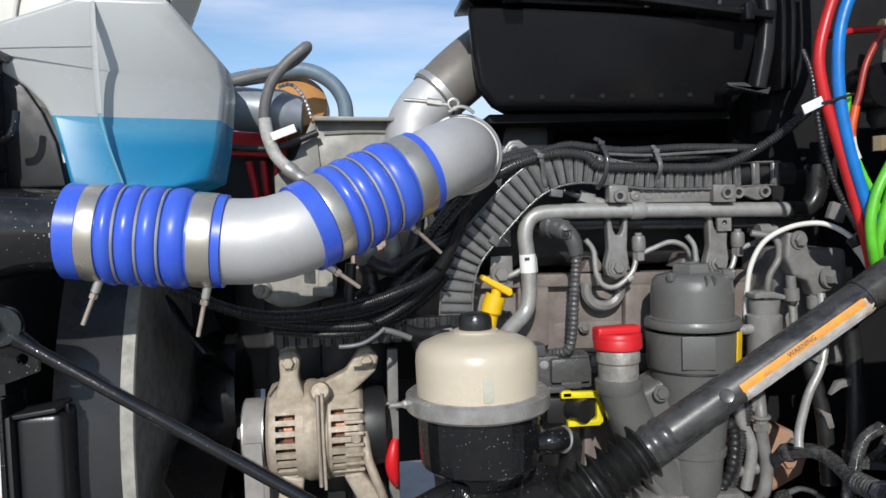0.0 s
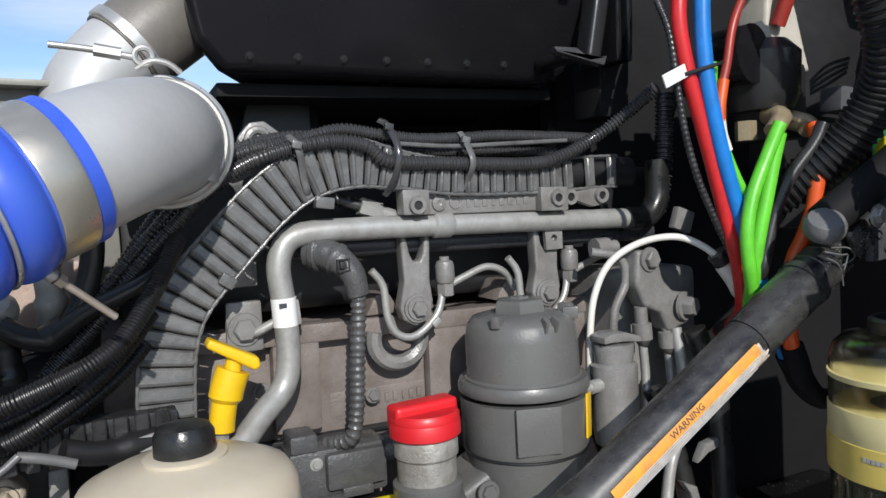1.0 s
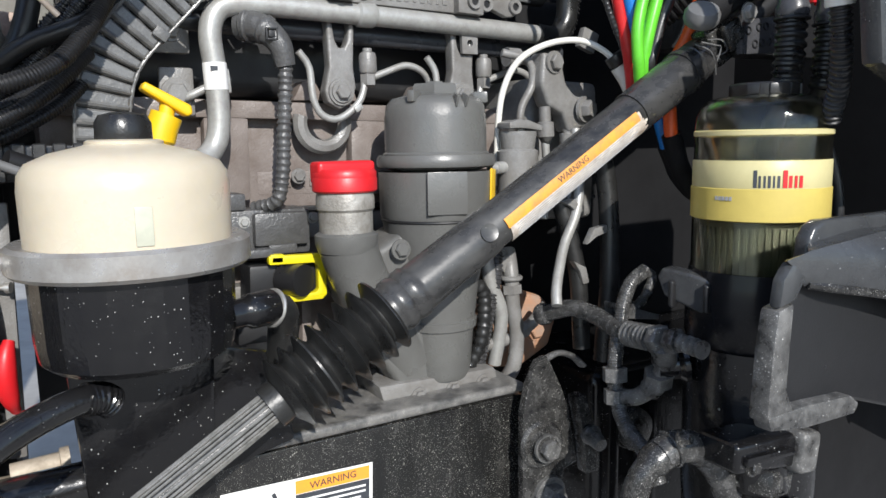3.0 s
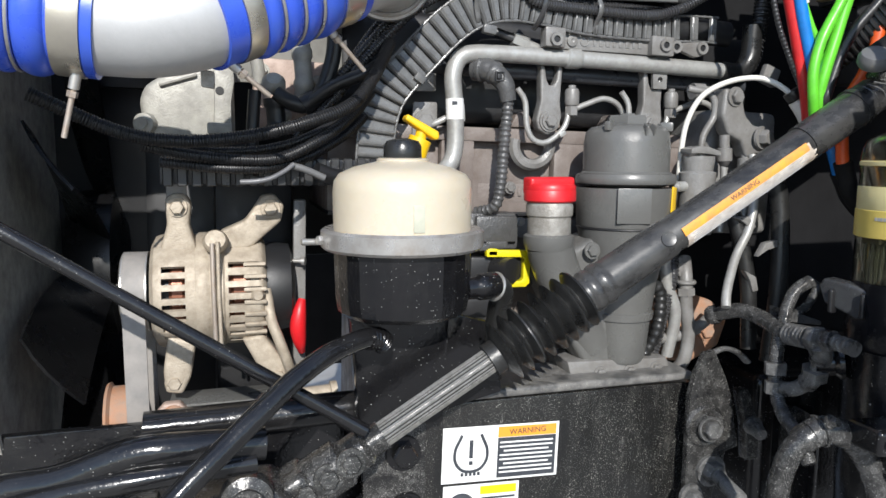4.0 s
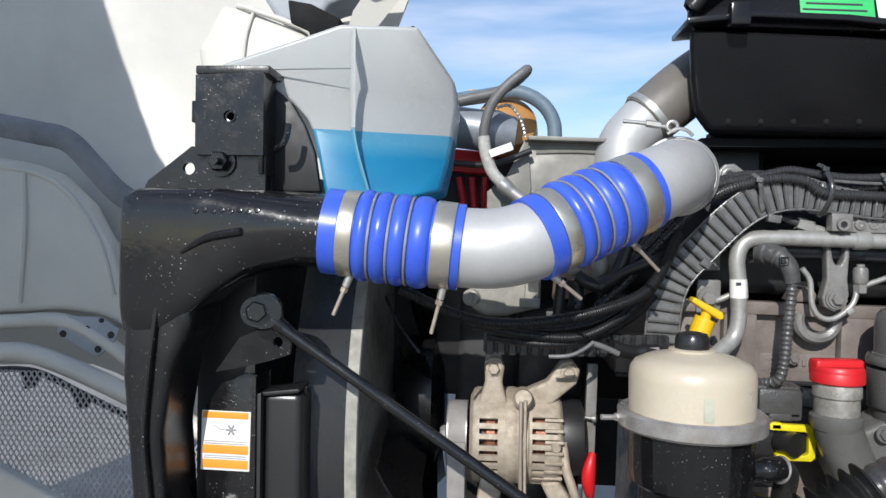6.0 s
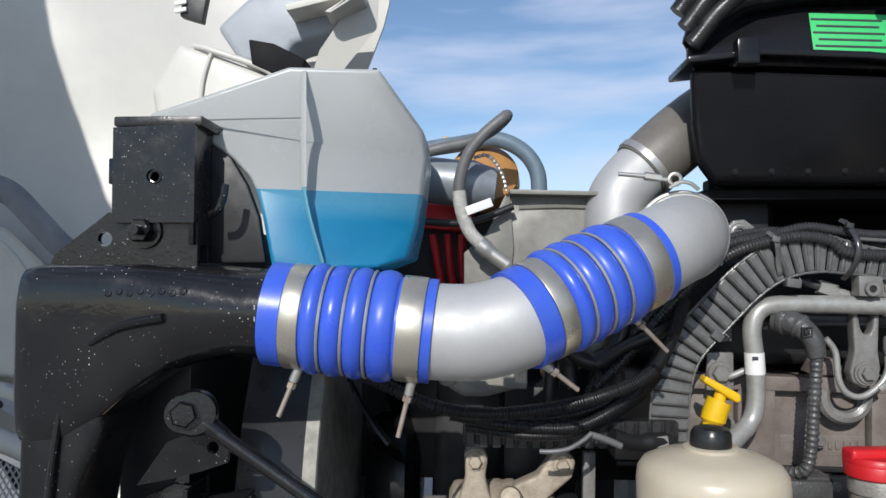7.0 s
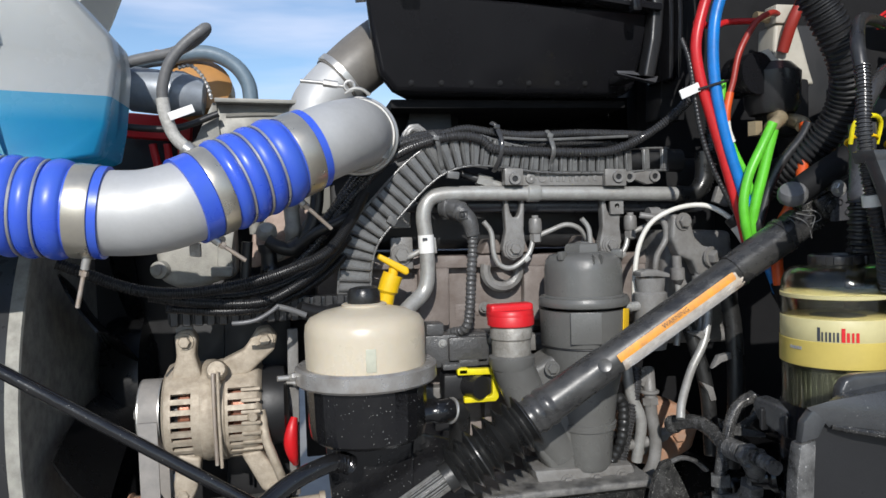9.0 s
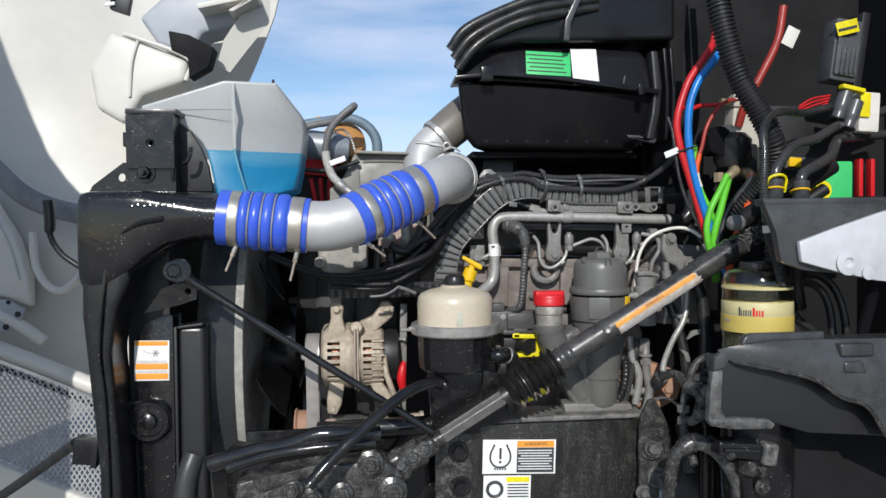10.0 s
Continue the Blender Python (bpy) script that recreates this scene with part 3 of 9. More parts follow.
vband = thing("v_band_clamp", (0.233, 1.108, 1.58), "bright steel V-band clamp with an eye bolt", "clamp")
part("band", lathe([(0.056, 0), (0.062, 0.003), (0.063, 0.01), (0.062, 0.017), (0.056, 0.02)], (0.2325, 1.098, 1.6385), (0.1, 1, 0.02), 56), STEEL, vband)
part("eye_bolt", tube([(0.145, 1.09, 1.722), (0.178, 1.09, 1.719), (0.214, 1.09, 1.713)], 0.0031, step=0.01, segs=10), STEEL, vband)
part("sleeve_nut", lathe([(0, 0), (0.0058, 0), (0.0058, 0.022), (0, 0.022)], (0.18, 1.09, 1.719), (1, 0, -0.15), 6), STEEL, vband)
part("eye", ring((0.22, 1.088, 1.714), (0.1, 1, 0), 0.0075, 0.0028, 24), STEEL, vband)
part("strap_loop", tube([(0.213, 1.09, 1.703), (0.226, 1.086, 1.710), (0.24, 1.086, 1.708), (0.251, 1.088, 1.70)], 0.0028, step=0.004, segs=8), STEEL, vband)

intake = thing("intake_hose", (0.22, 1.2, 1.65), "grey rubber air intake hose with a worm-drive clamp", "hose")
part("rubber_elbow", tube([(0.40, 1.32, 1.90), (0.325, 1.28, 1.845), (0.262, 1.25, 1.792), (0.208, 1.24, 1.746)], lambda s: 0.05 - 0.002 * math.sin(s * 26), step=0.006, segs=36), INTAKE_RUBBER, intake)
part("metal_pipe", tube([(0.235, 1.245, 1.767), (0.20, 1.24, 1.738), (0.172, 1.235, 1.70), (0.168, 1.235, 1.65), (0.18, 1.25, 1.60)], 0.0465, step=0.006, segs=36), ALUMINIUM, intake)
part("hose_clamp", lathe([(0.049, 0), (0.0525, 0.001), (0.0525, 0.012), (0.049, 0.013)], (0.212, 1.24, 1.749), (0.75, 0.05, 0.66), 40), STEEL, intake)

# the black cooler end tank with its outlet neck
tank = thing("charge_cooler_tank", (-0.47, 0.92, 0.72), "glossy black charge air cooler end tank speckled with dried splashes", "cooler tank")
_o = [(-0.537, 1.45), (-0.447, 1.45), (-0.443, 1.418), (-0.470, 1.362), (-0.484, 1.272), (-0.478, 1.19), (-0.472, 1.10), (-0.468, 1.0), (-0.466, 0.72), (-0.510, 0.72), (-0.512, 1.05), (-0.525, 1.19), (-0.539, 1.347)]
part("side_leg", slab(_o, 0.869, 0.981, 0.022, segs=5), LEG_BLACK, tank, angle=60)


def loft(sections, segs=48):
    """A hollow-looking body through upright sections (x, mid z, half height, mid y, half depth, squareness)."""
    bm, rings = bmesh.new(), []
    for x, zc, hz, yc, hy, p in sections:
        ring_ = []
        for k in range(segs):
            c, q = math.cos(2 * math.pi * k / segs), math.sin(2 * math.pi * k / segs)
            ring_.append(bm.verts.new((x, yc + hy * math.copysign(abs(c) ** (2 / p), c), zc + hz * math.copysign(abs(q) ** (2 / p), q))))
        rings.append(ring_)
    for a, b in zip(rings, rings[1:]):
        for k in range(segs):
            bm.faces.new((a[k], a[(k + 1) % segs], b[(k + 1) % segs], b[k]))
    bm.faces.new(rings[0][::-1])
    bm.faces.new(rings[-1])
    return bm


part("header", loft([(-0.546, 1.499, 0.072, 0.925, 0.042, 4), (-0.5435, 1.4985, 0.088, 0.925, 0.053, 5), (-0.538, 1.498, 0.096, 0.925, 0.059, 6), (-0.52, 1.4975, 0.1, 0.925, 0.061, 7), (-0.49, 1.5, 0.0975, 0.924, 0.061, 7),
                     (-0.455, 1.511, 0.087, 0.922, 0.061, 6), (-0.42, 1.5265, 0.0715, 0.92, 0.059, 5), (-0.40, 1.533, 0.0645, 0.918, 0.0575, 4.2), (-0.375, 1.5395, 0.0575, 0.915, 0.055, 3.2), (-0.35, 1.543, 0.0535, 0.912, 0.0525, 2.6),
                     (-0.32, 1.5445, 0.051, 0.9095, 0.0508, 2.1), (-0.30, 1.544, 0.05, 0.908, 0.05, 2), (-0.255, 1.5415, 0.0495, 0.906, 0.0495, 2)]), TANK_GLOSS, tank, angle=70)
part("pressed_rib", tube([(-0.455, 0.8615, 1.512), (-0.42, 0.8605, 1.531), (-0.375, 0.8605, 1.540)], lambda s: 0.004 + 0.005 * min(1, s / 0.05), step=0.005, segs=12, flat=0.6), TANK_GLOSS, tank)
part("seam", tube([(-0.489, 0.866, 1.44), (-0.497, 0.862, 1.36), (-0.503, 0.862, 1.27), (-0.494, 0.862, 1.17), (-0.49, 0.862, 1.0), (-0.488, 0.862, 0.74)], 0.0035, step=0.01, segs=8), TANK_GLOSS, tank)
for _k in range(8):
    part("stamped_mark", lathe([(0, 0), (0.0045, 0), (0.003, 0.0018), (0, 0.002)], (-0.436 + 0.0115 * _k, 0.8625, 1.566 + 0.002 * (_k % 2)), (0, -1, 0.25), 10), TANK_GLOSS, tank)
part("side_knob", lathe([(0, 0), (0.02, 0), (0.022, 0.008), (0.016, 0.014), (0, 0.015)], (-0.522, 0.90, 1.455), (-1, 0, 0), 20), BLACK_RUBBER, tank)

# ---------------------------------------------------------------- radiator side
rad = thing("radiator", (-0.46, 1.5, 0.72), "black radiator pack behind the fan shroud", "radiator")
part("core", box((0.09, 0.98, 0.95), (-0.45, 1.5, 1.18), bevel=0.004), BLACK_PLASTIC, rad)
part("side_tank", box((0.06, 0.06, 0.62), (-0.352, 1.0, 1.0), bevel=0.012, segs=3), RECESS_GREY, rad)
part("front_lip", slab([(-0.385, 0.7), (-0.378, 0.7), (-0.378, 1.312), (-0.385, 1.31)], 0.955, 0.985, 0.001), BLACK_PLASTIC, rad)
part("top_strip", slab([(-0.385, 1.305), (-0.325, 1.312), (-0.325, 1.318), (-0.385, 1.311)], 0.962, 1.02, 0.002), BLACK_PLASTIC, rad)
part("outlet_spout", tube([(-0.35, 0.98, 1.03), (-0.365, 0.965, 0.98), (-0.372, 0.955, 0.9)], 0.024, step=0.01, segs=20), SHROUD, rad)

shroud = thing("fan_shroud", (-0.3, 1.5, 0.75), "dark grey fan shroud with a pale worn rim", "fan shroud")
part("cone", lathe([(0.452, 0), (0.462, -0.012), (0.474, -0.05), (0.492, -0.075), (0.505, -0.085), (0.50, -0.086), (0.487, -0.073), (0.468, -0.048), (0.452, -0.006)], (-0.262, 1.5, 1.2), (1, 0, 0), 120), SHROUD, shroud)
part("rim", lathe([(0.450, -0.012), (0.462, -0.012), (0.4635, 0.006), (0.459, 0.0075), (0.450, 0.004)], (-0.262, 1.5, 1.2), (1, 0, 0), 120), SHROUD_EDGE, shroud, "pale scuffed rim of the shroud")
part("edge_seam", tube([(-0.325, 0.996, 1.315), (-0.327, 0.992, 1.2), (-0.328, 0.99, 1.1), (-0.322, 0.993, 1.0), (-0.312, 0.995, 0.9)], 0.003, step=0.01, segs=8), SHROUD, shroud)

fan = thing("cooling_fan", (-0.2, 1.5, 0.8), "black plastic cooling fan at rest", "fan")
part("hub", lathe([(0, 0), (0.13, 0), (0.14, 0.02), (0.14, 0.07), (0.08, 0.09), (0, 0.09)], (-0.24, 1.5, 1.2), (1, 0, 0), 40), FAN_BLACK, fan)
for _k in range(9):
    _a = 2 * math.pi * _k / 9 + 0.45
    _rows = []
    for _s in range(9):
        _rad = 0.12 + 0.29 * _s / 8
        _lean = 0.10 * (_s / 8) ** 2
        _row = []
        for _u in (-1, -0.5, 0, 0.5, 1):
            _ang = _a + _lean + _u * 0.16 * (1 - 0.25 * _s / 8)
            _row.append(Vector((-0.2 + 0.032 * _u - 0.006 * (1 - _u * _u), 1.5 + _rad * math.cos(_ang), 1.2 + _rad * math.sin(_ang))))
        _rows.append(_row)
    part("blade", sheet(_rows, 0.004), FAN_BLACK, fan, angle=60)

# upright radiator bracket with its warning label and mount
brk = thing("radiator_bracket", (-0.42, 0.96, 0.72), "black steel radiator bracket spotted with dried splashes", "bracket")
part("plate", slab([(-0.464, 0.72), (-0.385, 0.72), (-0.384, 1.335), (-0.405, 1.338), (-0.44, 1.322), (-0.462, 1.29)], 0.965, 0.975, 0.002), BLACK_PAINT, brk)
part("side_flange", slab([(-0.389, 0.72), (-0.384, 0.72), (-0.384, 1.335), (-0.389, 1.335)], 0.95, 1.02, 0.001), BLACK_PAINT, brk)
part("gusset", plate([(-0.435, 1.345), (-0.40, 1.395), (-0.36, 1.41), (-0.334, 1.41), (-0.328, 1.405), (-0.33, 1.372), (-0.36, 1.362), (-0.40, 1.352)], [(-0.347, 1.389, 0.007)], 0.93, 0.938), BLACK_PAINT, brk)
part("rubber_mount", lathe([(0, 0), (0.048, 0), (0.048, 0.012), (0.041, 0.02), (0.034, 0.02), (0.031, 0.012), (0.018, 0.013), (0.016, 0.022), (0.007, 0.026), (0, 0.026)], (-0.437, 0.965, 1.113), (0, -1, 0), 40), BLACK_PAINT, brk)
part("mount_tab", slab([(-0.482, 1.085), (-0.437, 1.072), (-0.437, 1.155), (-0.482, 1.158)], 0.95, 0.962, 0.003), BLACK_PAINT, brk)
label = part("warning_label", box((0.072, 0.001, 0.086), (-0.432, 0.9642, 1.2395), (0, 1.0, 0), 0.0004), WHITE_LABEL, brk, "white and orange fan warning label")
for _z, _h in ((1.2765, 0.0095), (1.227, 0.0125), (1.206, 0.0125)):
    part("orange_bar", box((0.067, 0.0006, _h), (-0.4322, 0.9634, _z), (0, 1, 0), 0.0002), ORANGE_LABEL, label)
for _z in (1.2385, 1.2352, 1.2175, 1.2145):
    part("text_bar", box((0.062, 0.0006, 0.0012), (-0.4322, 0.9634, _z), (0, 1, 0), 0), GREY_PRINT, label)
_i = tube([(-0.449, 0.9634, 1.262), (-0.442, 0.9634, 1.257), (-0.434, 0.9634, 1.256)], 0.0022, step=0.004, segs=8, flat=0.2)
for _k in range(3):
    _c, _s = math.cos(radians(60 * _k)), math.sin(radians(60 * _k))
    tube([(-0.424 - 0.008 * _c, 0.9634, 1.2555 - 0.008 * _s), (-0.424 + 0.008 * _c, 0.9634, 1.2555 + 0.008 * _s)], 0.0014, segs=6, bm=_i)
part("fan_symbol", _i, GREY_PRINT, label)

top = thing("hood_stop_bracket", (-0.43, 0.93, 1.592), "black steel upright bracket wet with splashes, above the cooler tank", "bracket")
part("foot", plate([(-0.538, 1.598), (-0.532, 1.61), (-0.470, 1.658), (-0.452, 1.655), (-0.372, 1.655), (-0.366, 1.65), (-0.366, 1.592)], [(-0.474, 1.627, 0.0085)], 0.925, 0.933), BLACK_PAINT, top)
part("channel", plate([(-0.461, 1.645), (-0.366, 1.645), (-0.366, 1.758), (-0.461, 1.754)], [(-0.414, 1.698, 0.0075)], 0.914, 0.922), BLACK_PAINT, top)
part("channel_side", slab([(-0.374, 1.62), (-0.368, 1.62), (-0.368, 1.758), (-0.374, 1.758)], 0.918, 1.0, 0.001), BLACK_PAINT, top)
part("channel_side", slab([(-0.457, 1.665), (-0.451, 1.665), (-0.451, 1.755), (-0.457, 1.755)], 0.918, 1.0, 0.001), BLACK_PAINT, top)
part("top_pad", box((0.104, 0.08, 0.012), (-0.413, 0.962, 1.763), bevel=0.003), BLACK_RUBBER, top)
part("clip", box((0.012, 0.02, 0.03), (-0.463, 0.93, 1.705), bevel=0.002), BLACK_PAINT, top)
part("pivot_bolt", hexbolt((-0.427, 0.925, 1.636), (0, -1, 0), 0.0145, 0.018), BLACK_PAINT, top)
part("stud", lathe([(0, 0), (0.006, 0), (0.006, 0.014), (0, 0.014)], (-0.427, 0.908, 1.636), (0, -1, 0), 14), BLACK_PAINT, top)
part("hole_rim", ring((-0.411, 0.914, 1.697), (0, 1, 0), 0.0065, 0.0016, 20), BLACK_GLOSS, top)
part("hook", tube([(-0.355, 0.935, 1.655), (-0.345, 0.93, 1.66), (-0.338, 0.928, 1.672), (-0.335, 0.928, 1.69)], 0.0045, step=0.004, segs=8), BLACK_PAINT, top)
part("rear_cowl", slab([(-0.392, 1.60), (-0.301, 1.60), (-0.31, 1.656), (-0.325, 1.695), (-0.345, 1.728), (-0.372, 1.75), (-0.392, 1.755)], 0.975, 0.989, 0.004), BLACK_PLASTIC, top)
part("channel_back", slab([(-0.455, 1.6), (-0.37, 1.6), (-0.37, 1.752), (-0.455, 1.75)], 0.97, 0.974, 0.001), BLACK_PLASTIC, top)

rod = thing("support_rod", (-0.1, 0.91, 1.05), "slim black steel support rod from the radiator to the frame", "rod")
part("rod", tube([(-0.345, 0.905, 1.42), (0.162, 0.89, 1.084)], 0.0082, step=0.03, segs=14), BLACK_GLOSS, rod)
part("eyelet", lathe([(0.008, 0), (0.023, 0), (0.026, 0.006), (0.026, 0.022), (0.023, 0.028), (0.008, 0.028)], (-0.363, 0.92, 1.432), (0.3, -1, 0.1), 28), BLACK_PAINT, rod)
part("eye_bolt", hexbolt((-0.366, 0.894, 1.434), (0.3, -1, 0.1), 0.0145, 0.016), BLACK_PAINT, rod)
part("neck", tube([(-0.352, 0.907, 1.425), (-0.322, 0.906, 1.405)], lambda s: 0.013 - 0.12 * s, step=0.006, segs=14), BLACK_PAINT, rod)

# ---------------------------------------------------------------- washer bottle
bot = thing("washer_bottle", (-0.22, 1.07, 1.6), "milky washer fluid bottle, a third full of blue fluid", "bottle")


def bottle_shape(outline, y0, y1):
    """The bottle's side outline given depth, its right end drawn in towards the back."""
    bm = slab(outline, y0, y1, 0.011, segs=4)
    bmesh.ops.subdivide_edges(bm, edges=[e for e in bm.edges if e.calc_length() > 0.06], cuts=2)
    for v in bm.verts:
        f = max(0.0, (v.co.x + 0.163) / 0.05)
        v.co.y = v.co.y + f * 0.085 if v.co.y < (y0 + y1) / 2 else v.co.y - f * 0.012
    return bm


_o = [(-0.293, 1.588), (-0.165, 1.594), (-0.132, 1.606), (-0.122, 1.65), (-0.1165, 1.6915), (-0.111, 1.74), (-0.115, 1.775), (-0.165, 1.836), (-0.275, 1.84), (-0.36, 1.812),
      (-0.448, 1.784), (-0.448, 1.772), (-0.385, 1.757), (-0.345, 1.73), (-0.322, 1.705), (-0.313, 1.685), (-0.306, 1.655)]
_bm = bottle_shape(_o, 0.975, 1.17)
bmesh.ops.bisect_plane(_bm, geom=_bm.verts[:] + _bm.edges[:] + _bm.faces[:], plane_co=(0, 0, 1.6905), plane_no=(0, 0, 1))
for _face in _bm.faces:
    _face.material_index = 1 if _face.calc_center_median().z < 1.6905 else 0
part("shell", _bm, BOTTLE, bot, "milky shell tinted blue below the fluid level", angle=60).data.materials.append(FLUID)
part("moulded_seam", tube([(-0.257, 0.9755, 1.834), (-0.2565, 0.9745, 1.76), (-0.2555, 0.9745, 1.692)], 0.0055, step=0.01, segs=12, flat=0.3), BOTTLE, bot)
part("lower_seam", tube([(-0.2555, 0.9745, 1.691), (-0.248, 0.9745, 1.655), (-0.232, 0.976, 1.60)], 0.0055, step=0.01, segs=12, flat=0.3), SEAM_BLUE, bot, "pale blue moulded seam")
part("moulded_ridge", tube([(-0.43, 0.9765, 1.774), (-0.34, 0.9755, 1.776), (-0.257, 0.9755, 1.777)], 0.0022, step=0.02, segs=8, flat=0.4), BOTTLE, bot)
part("vent", tube([(-0.18, 1.05, 1.834), (-0.18, 1.05, 1.858)], 0.003, segs=10), BLACK_PLASTIC, bot)

# ---------------------------------------------------------------- engine
eng = thing("engine", (0.5, 1.5, 0.75), "grey painted diesel engine with dusty castings", "engine")


def eng_box(size, at, bevel=0.006, segs=2):
    return box(size, at, (0, 1.2, 0), bevel, segs)


part("block", eng_box((0.46, 0.5, 0.52), (0.48, 1.46, 1.03), 0.012), ENGINE_BROWN, eng)
part("cylinder_head", eng_box((0.80, 0.46, 0.13), (0.56, 1.435, 1.365), 0.008), ENGINE_BROWN, eng)
part("head_ledge", eng_box((0.78, 0.03, 0.022), (0.56, 1.198, 1.425), 0.004), ENGINE_BROWN, eng)
part("head_gasket", eng_box((0.80, 0.47, 0.006), (0.56, 1.43, 1.300), 0.001), BLACK_PLASTIC, eng)
part("block_flange", eng_box((0.46, 0.03, 0.03), (0.48, 1.195, 1.28), 0.005), ENGINE_GREY, eng)
part("rocker_cover", eng_box((0.76, 0.36, 0.17), (0.56, 1.42, 1.53), 0.02, 3), BLACK_PLASTIC, eng)
part("front_cover", eng_box((0.12, 0.46, 0.66), (0.05, 1.5, 1.08), 0.015), BLACK_PLASTIC, eng)
part("gear_case", eng_box((0.2, 0.3, 0.7), (-0.03, 1.6, 1.08), 0.02), BLACK_PLASTIC, eng)
for _x in (0.36, 0.55, 0.73):
    part("head_rib", eng_box((0.055, 0.022, 0.11), (_x, 1.196, 1.372), 0.006), ENGINE_BROWN, eng)
for _x, _z in ((0.32, 1.37), (0.45, 1.345), (0.64, 1.35), (0.70, 1.34), (0.42, 1.275), (0.52, 1.275), (0.66, 1.265)):
    part("head_bolt", hexbolt((_x, 1.19, _z), (0, -1, 0), 0.007), ENGINE_GREY, eng)

for _k in range(14):
    part("cast_mark", eng_box((0.006 if _k % 3 else 0.003, 0.003, 0.011), (0.43 + 0.0105 * _k, 1.203, 1.336), 0.0008), ENGINE_BROWN, eng)
part("cast_frame", slab([(0.40, 1.352), (0.60, 1.349), (0.60, 1.318), (0.40, 1.321)], 1.204, 1.212, 0.003), ENGINE_BROWN, eng)
for _x, _w in ((0.445, 0.045), (0.505, 0.03), (0.62, 0.05), (0.78, 0.05)):
    part("port_boss", slab([(_x, 1.44), (_x + _w * 0.3, 1.465), (_x + _w * 0.7, 1.465), (_x + _w, 1.44)], 1.185, 1.24, 0.004), ENGINE_BROWN, eng)
part("sump_rail", eng_box((0.4, 0.03, 0.02), (0.47, 1.19, 1.2), 0.004), ENGINE_GREY, eng)
for _k in range(6):
    part("side_rib", eng_box((0.014, 0.03, 0.14), (0.30 + 0.075 * _k, 1.2, 1.12), 0.004), ENGINE_BROWN, eng)

# alternator
alt = thing("alternator", (0.0, 1.18, 1.1), "dusty tan cast alternator with slotted end frames", "alternator")
AX, AY, AZ = 0.0, 1.185, 1.203


def slotted(x0, x1, name, slots, s0, s1, count, pitch=12.5):
    """A cast drum with slot openings cut through its nearer wall."""
    bm = bmesh.new()
    n_a, n_x = 240, 13
    xs = sorted([x0 + (x1 - x0) * i / n_x for i in range(n_x + 1)] + [s0, s1])

    def r(x):
        e = min(x - x0, x1 - x, 0.014) / 0.014
        return 0.066 + 0.0135 * math.sqrt(max(0.0, 1 - (1 - e) ** 2))
    rings = [[bm.verts.new((x, AY - r(x) * math.cos(2 * math.pi * k / n_a), AZ + r(x) * math.sin(2 * math.pi * k / n_a))) for k in range(n_a)] for x in xs]
    for i in range(len(xs) - 1):
        for k in range(n_a):
            mid = (k + 0.5) * 360 / n_a
            mid = mid - 360 if mid > 180 else mid
            in_slot = xs[i] >= s0 - 1e-6 and xs[i + 1] <= s1 + 1e-6 and abs(mid - slots) < count * pitch / 2 and (mid - slots + count * pitch / 2) % pitch < 0.5 * pitch
            if not in_slot:
                bm.faces.new((rings[i][k], rings[i][(k + 1) % n_a], rings[i + 1][(k + 1) % n_a], rings[i + 1][k]))
    bmesh.ops.recalc_face_normals(bm, faces=bm.faces)
    bmesh.ops.solidify(bm, geom=bm.faces[:], thickness=0.006)
    return part(name, bm, ALT_TAN, alt)


slotted(-0.086, -0.014, "drive_end_frame", -4, -0.07, -0.04, 7)
slotted(0.0, 0.066, "rear_end_frame", -8, 0.015, 0.059, 8)
for _k in range(8):
    _a = radians(-8 + 12.5 * (_k - 3.75))
    part("fin", box((0.03, 0.006, 0.0055), (0.05, AY - 0.0795 * math.cos(_a), AZ + 0.0795 * math.sin(_a)), (math.degrees(_a) * -1, 0, 0), 0.002), ALT_TAN, alt)
part("stator_band", lathe([(0.06, -0.03), (0.078, -0.03), (0.0815, -0.024), (0.0815, -0.012), (0.080, -0.010), (0.080, -0.004), (0.0815, -0.002), (0.0815, 0.008), (0.078, 0.012), (0.06, 0.012)], (0, AY, AZ), (1, 0, 0), 48), ALT_TAN, alt)
part("core", lathe([(0, -0.078), (0.06, -0.078), (0.06, 0.06), (0, 0.06)], (0, AY, AZ), (1, 0, 0), 32), BLACK_PLASTIC, alt)
part("winding", lathe([(0.0605, -0.062), (0.064, -0.058), (0.064, -0.045), (0.0605, -0.041), (0.0605, 0.018), (0.064, 0.022), (0.064, 0.04), (0.0605, 0.044)], (0, AY, AZ), (1, 0, 0), 40), COPPER, alt, "reddish copper windings behind the slots")
part("pulley", lathe([(0, 0), (0.052, 0), (0.056, 0.002), (0.056, 0.004), (0.053, 0.006), (0.053, 0.031), (0.056, 0.033), (0.056, 0.035), (0.045, 0.037), (0, 0.037)], (-0.126, AY, AZ), (1, 0, 0), 48), STEEL, alt)
part("shaft_nut", lathe([(0, 0), (0.009, 0), (0.013, 0.006), (0.013, 0.012), (0, 0.012)], (-0.138, AY, AZ), (1, 0, 0), 6), STEEL, alt)
part("rear_cover", lathe([(0, 0.066), (0.064, 0.066), (0.066, 0.075), (0.062, 0.1), (0.045, 0.106), (0, 0.106)], (0, AY, AZ), (1, 0, 0), 36), BLACK_PLASTIC, alt)
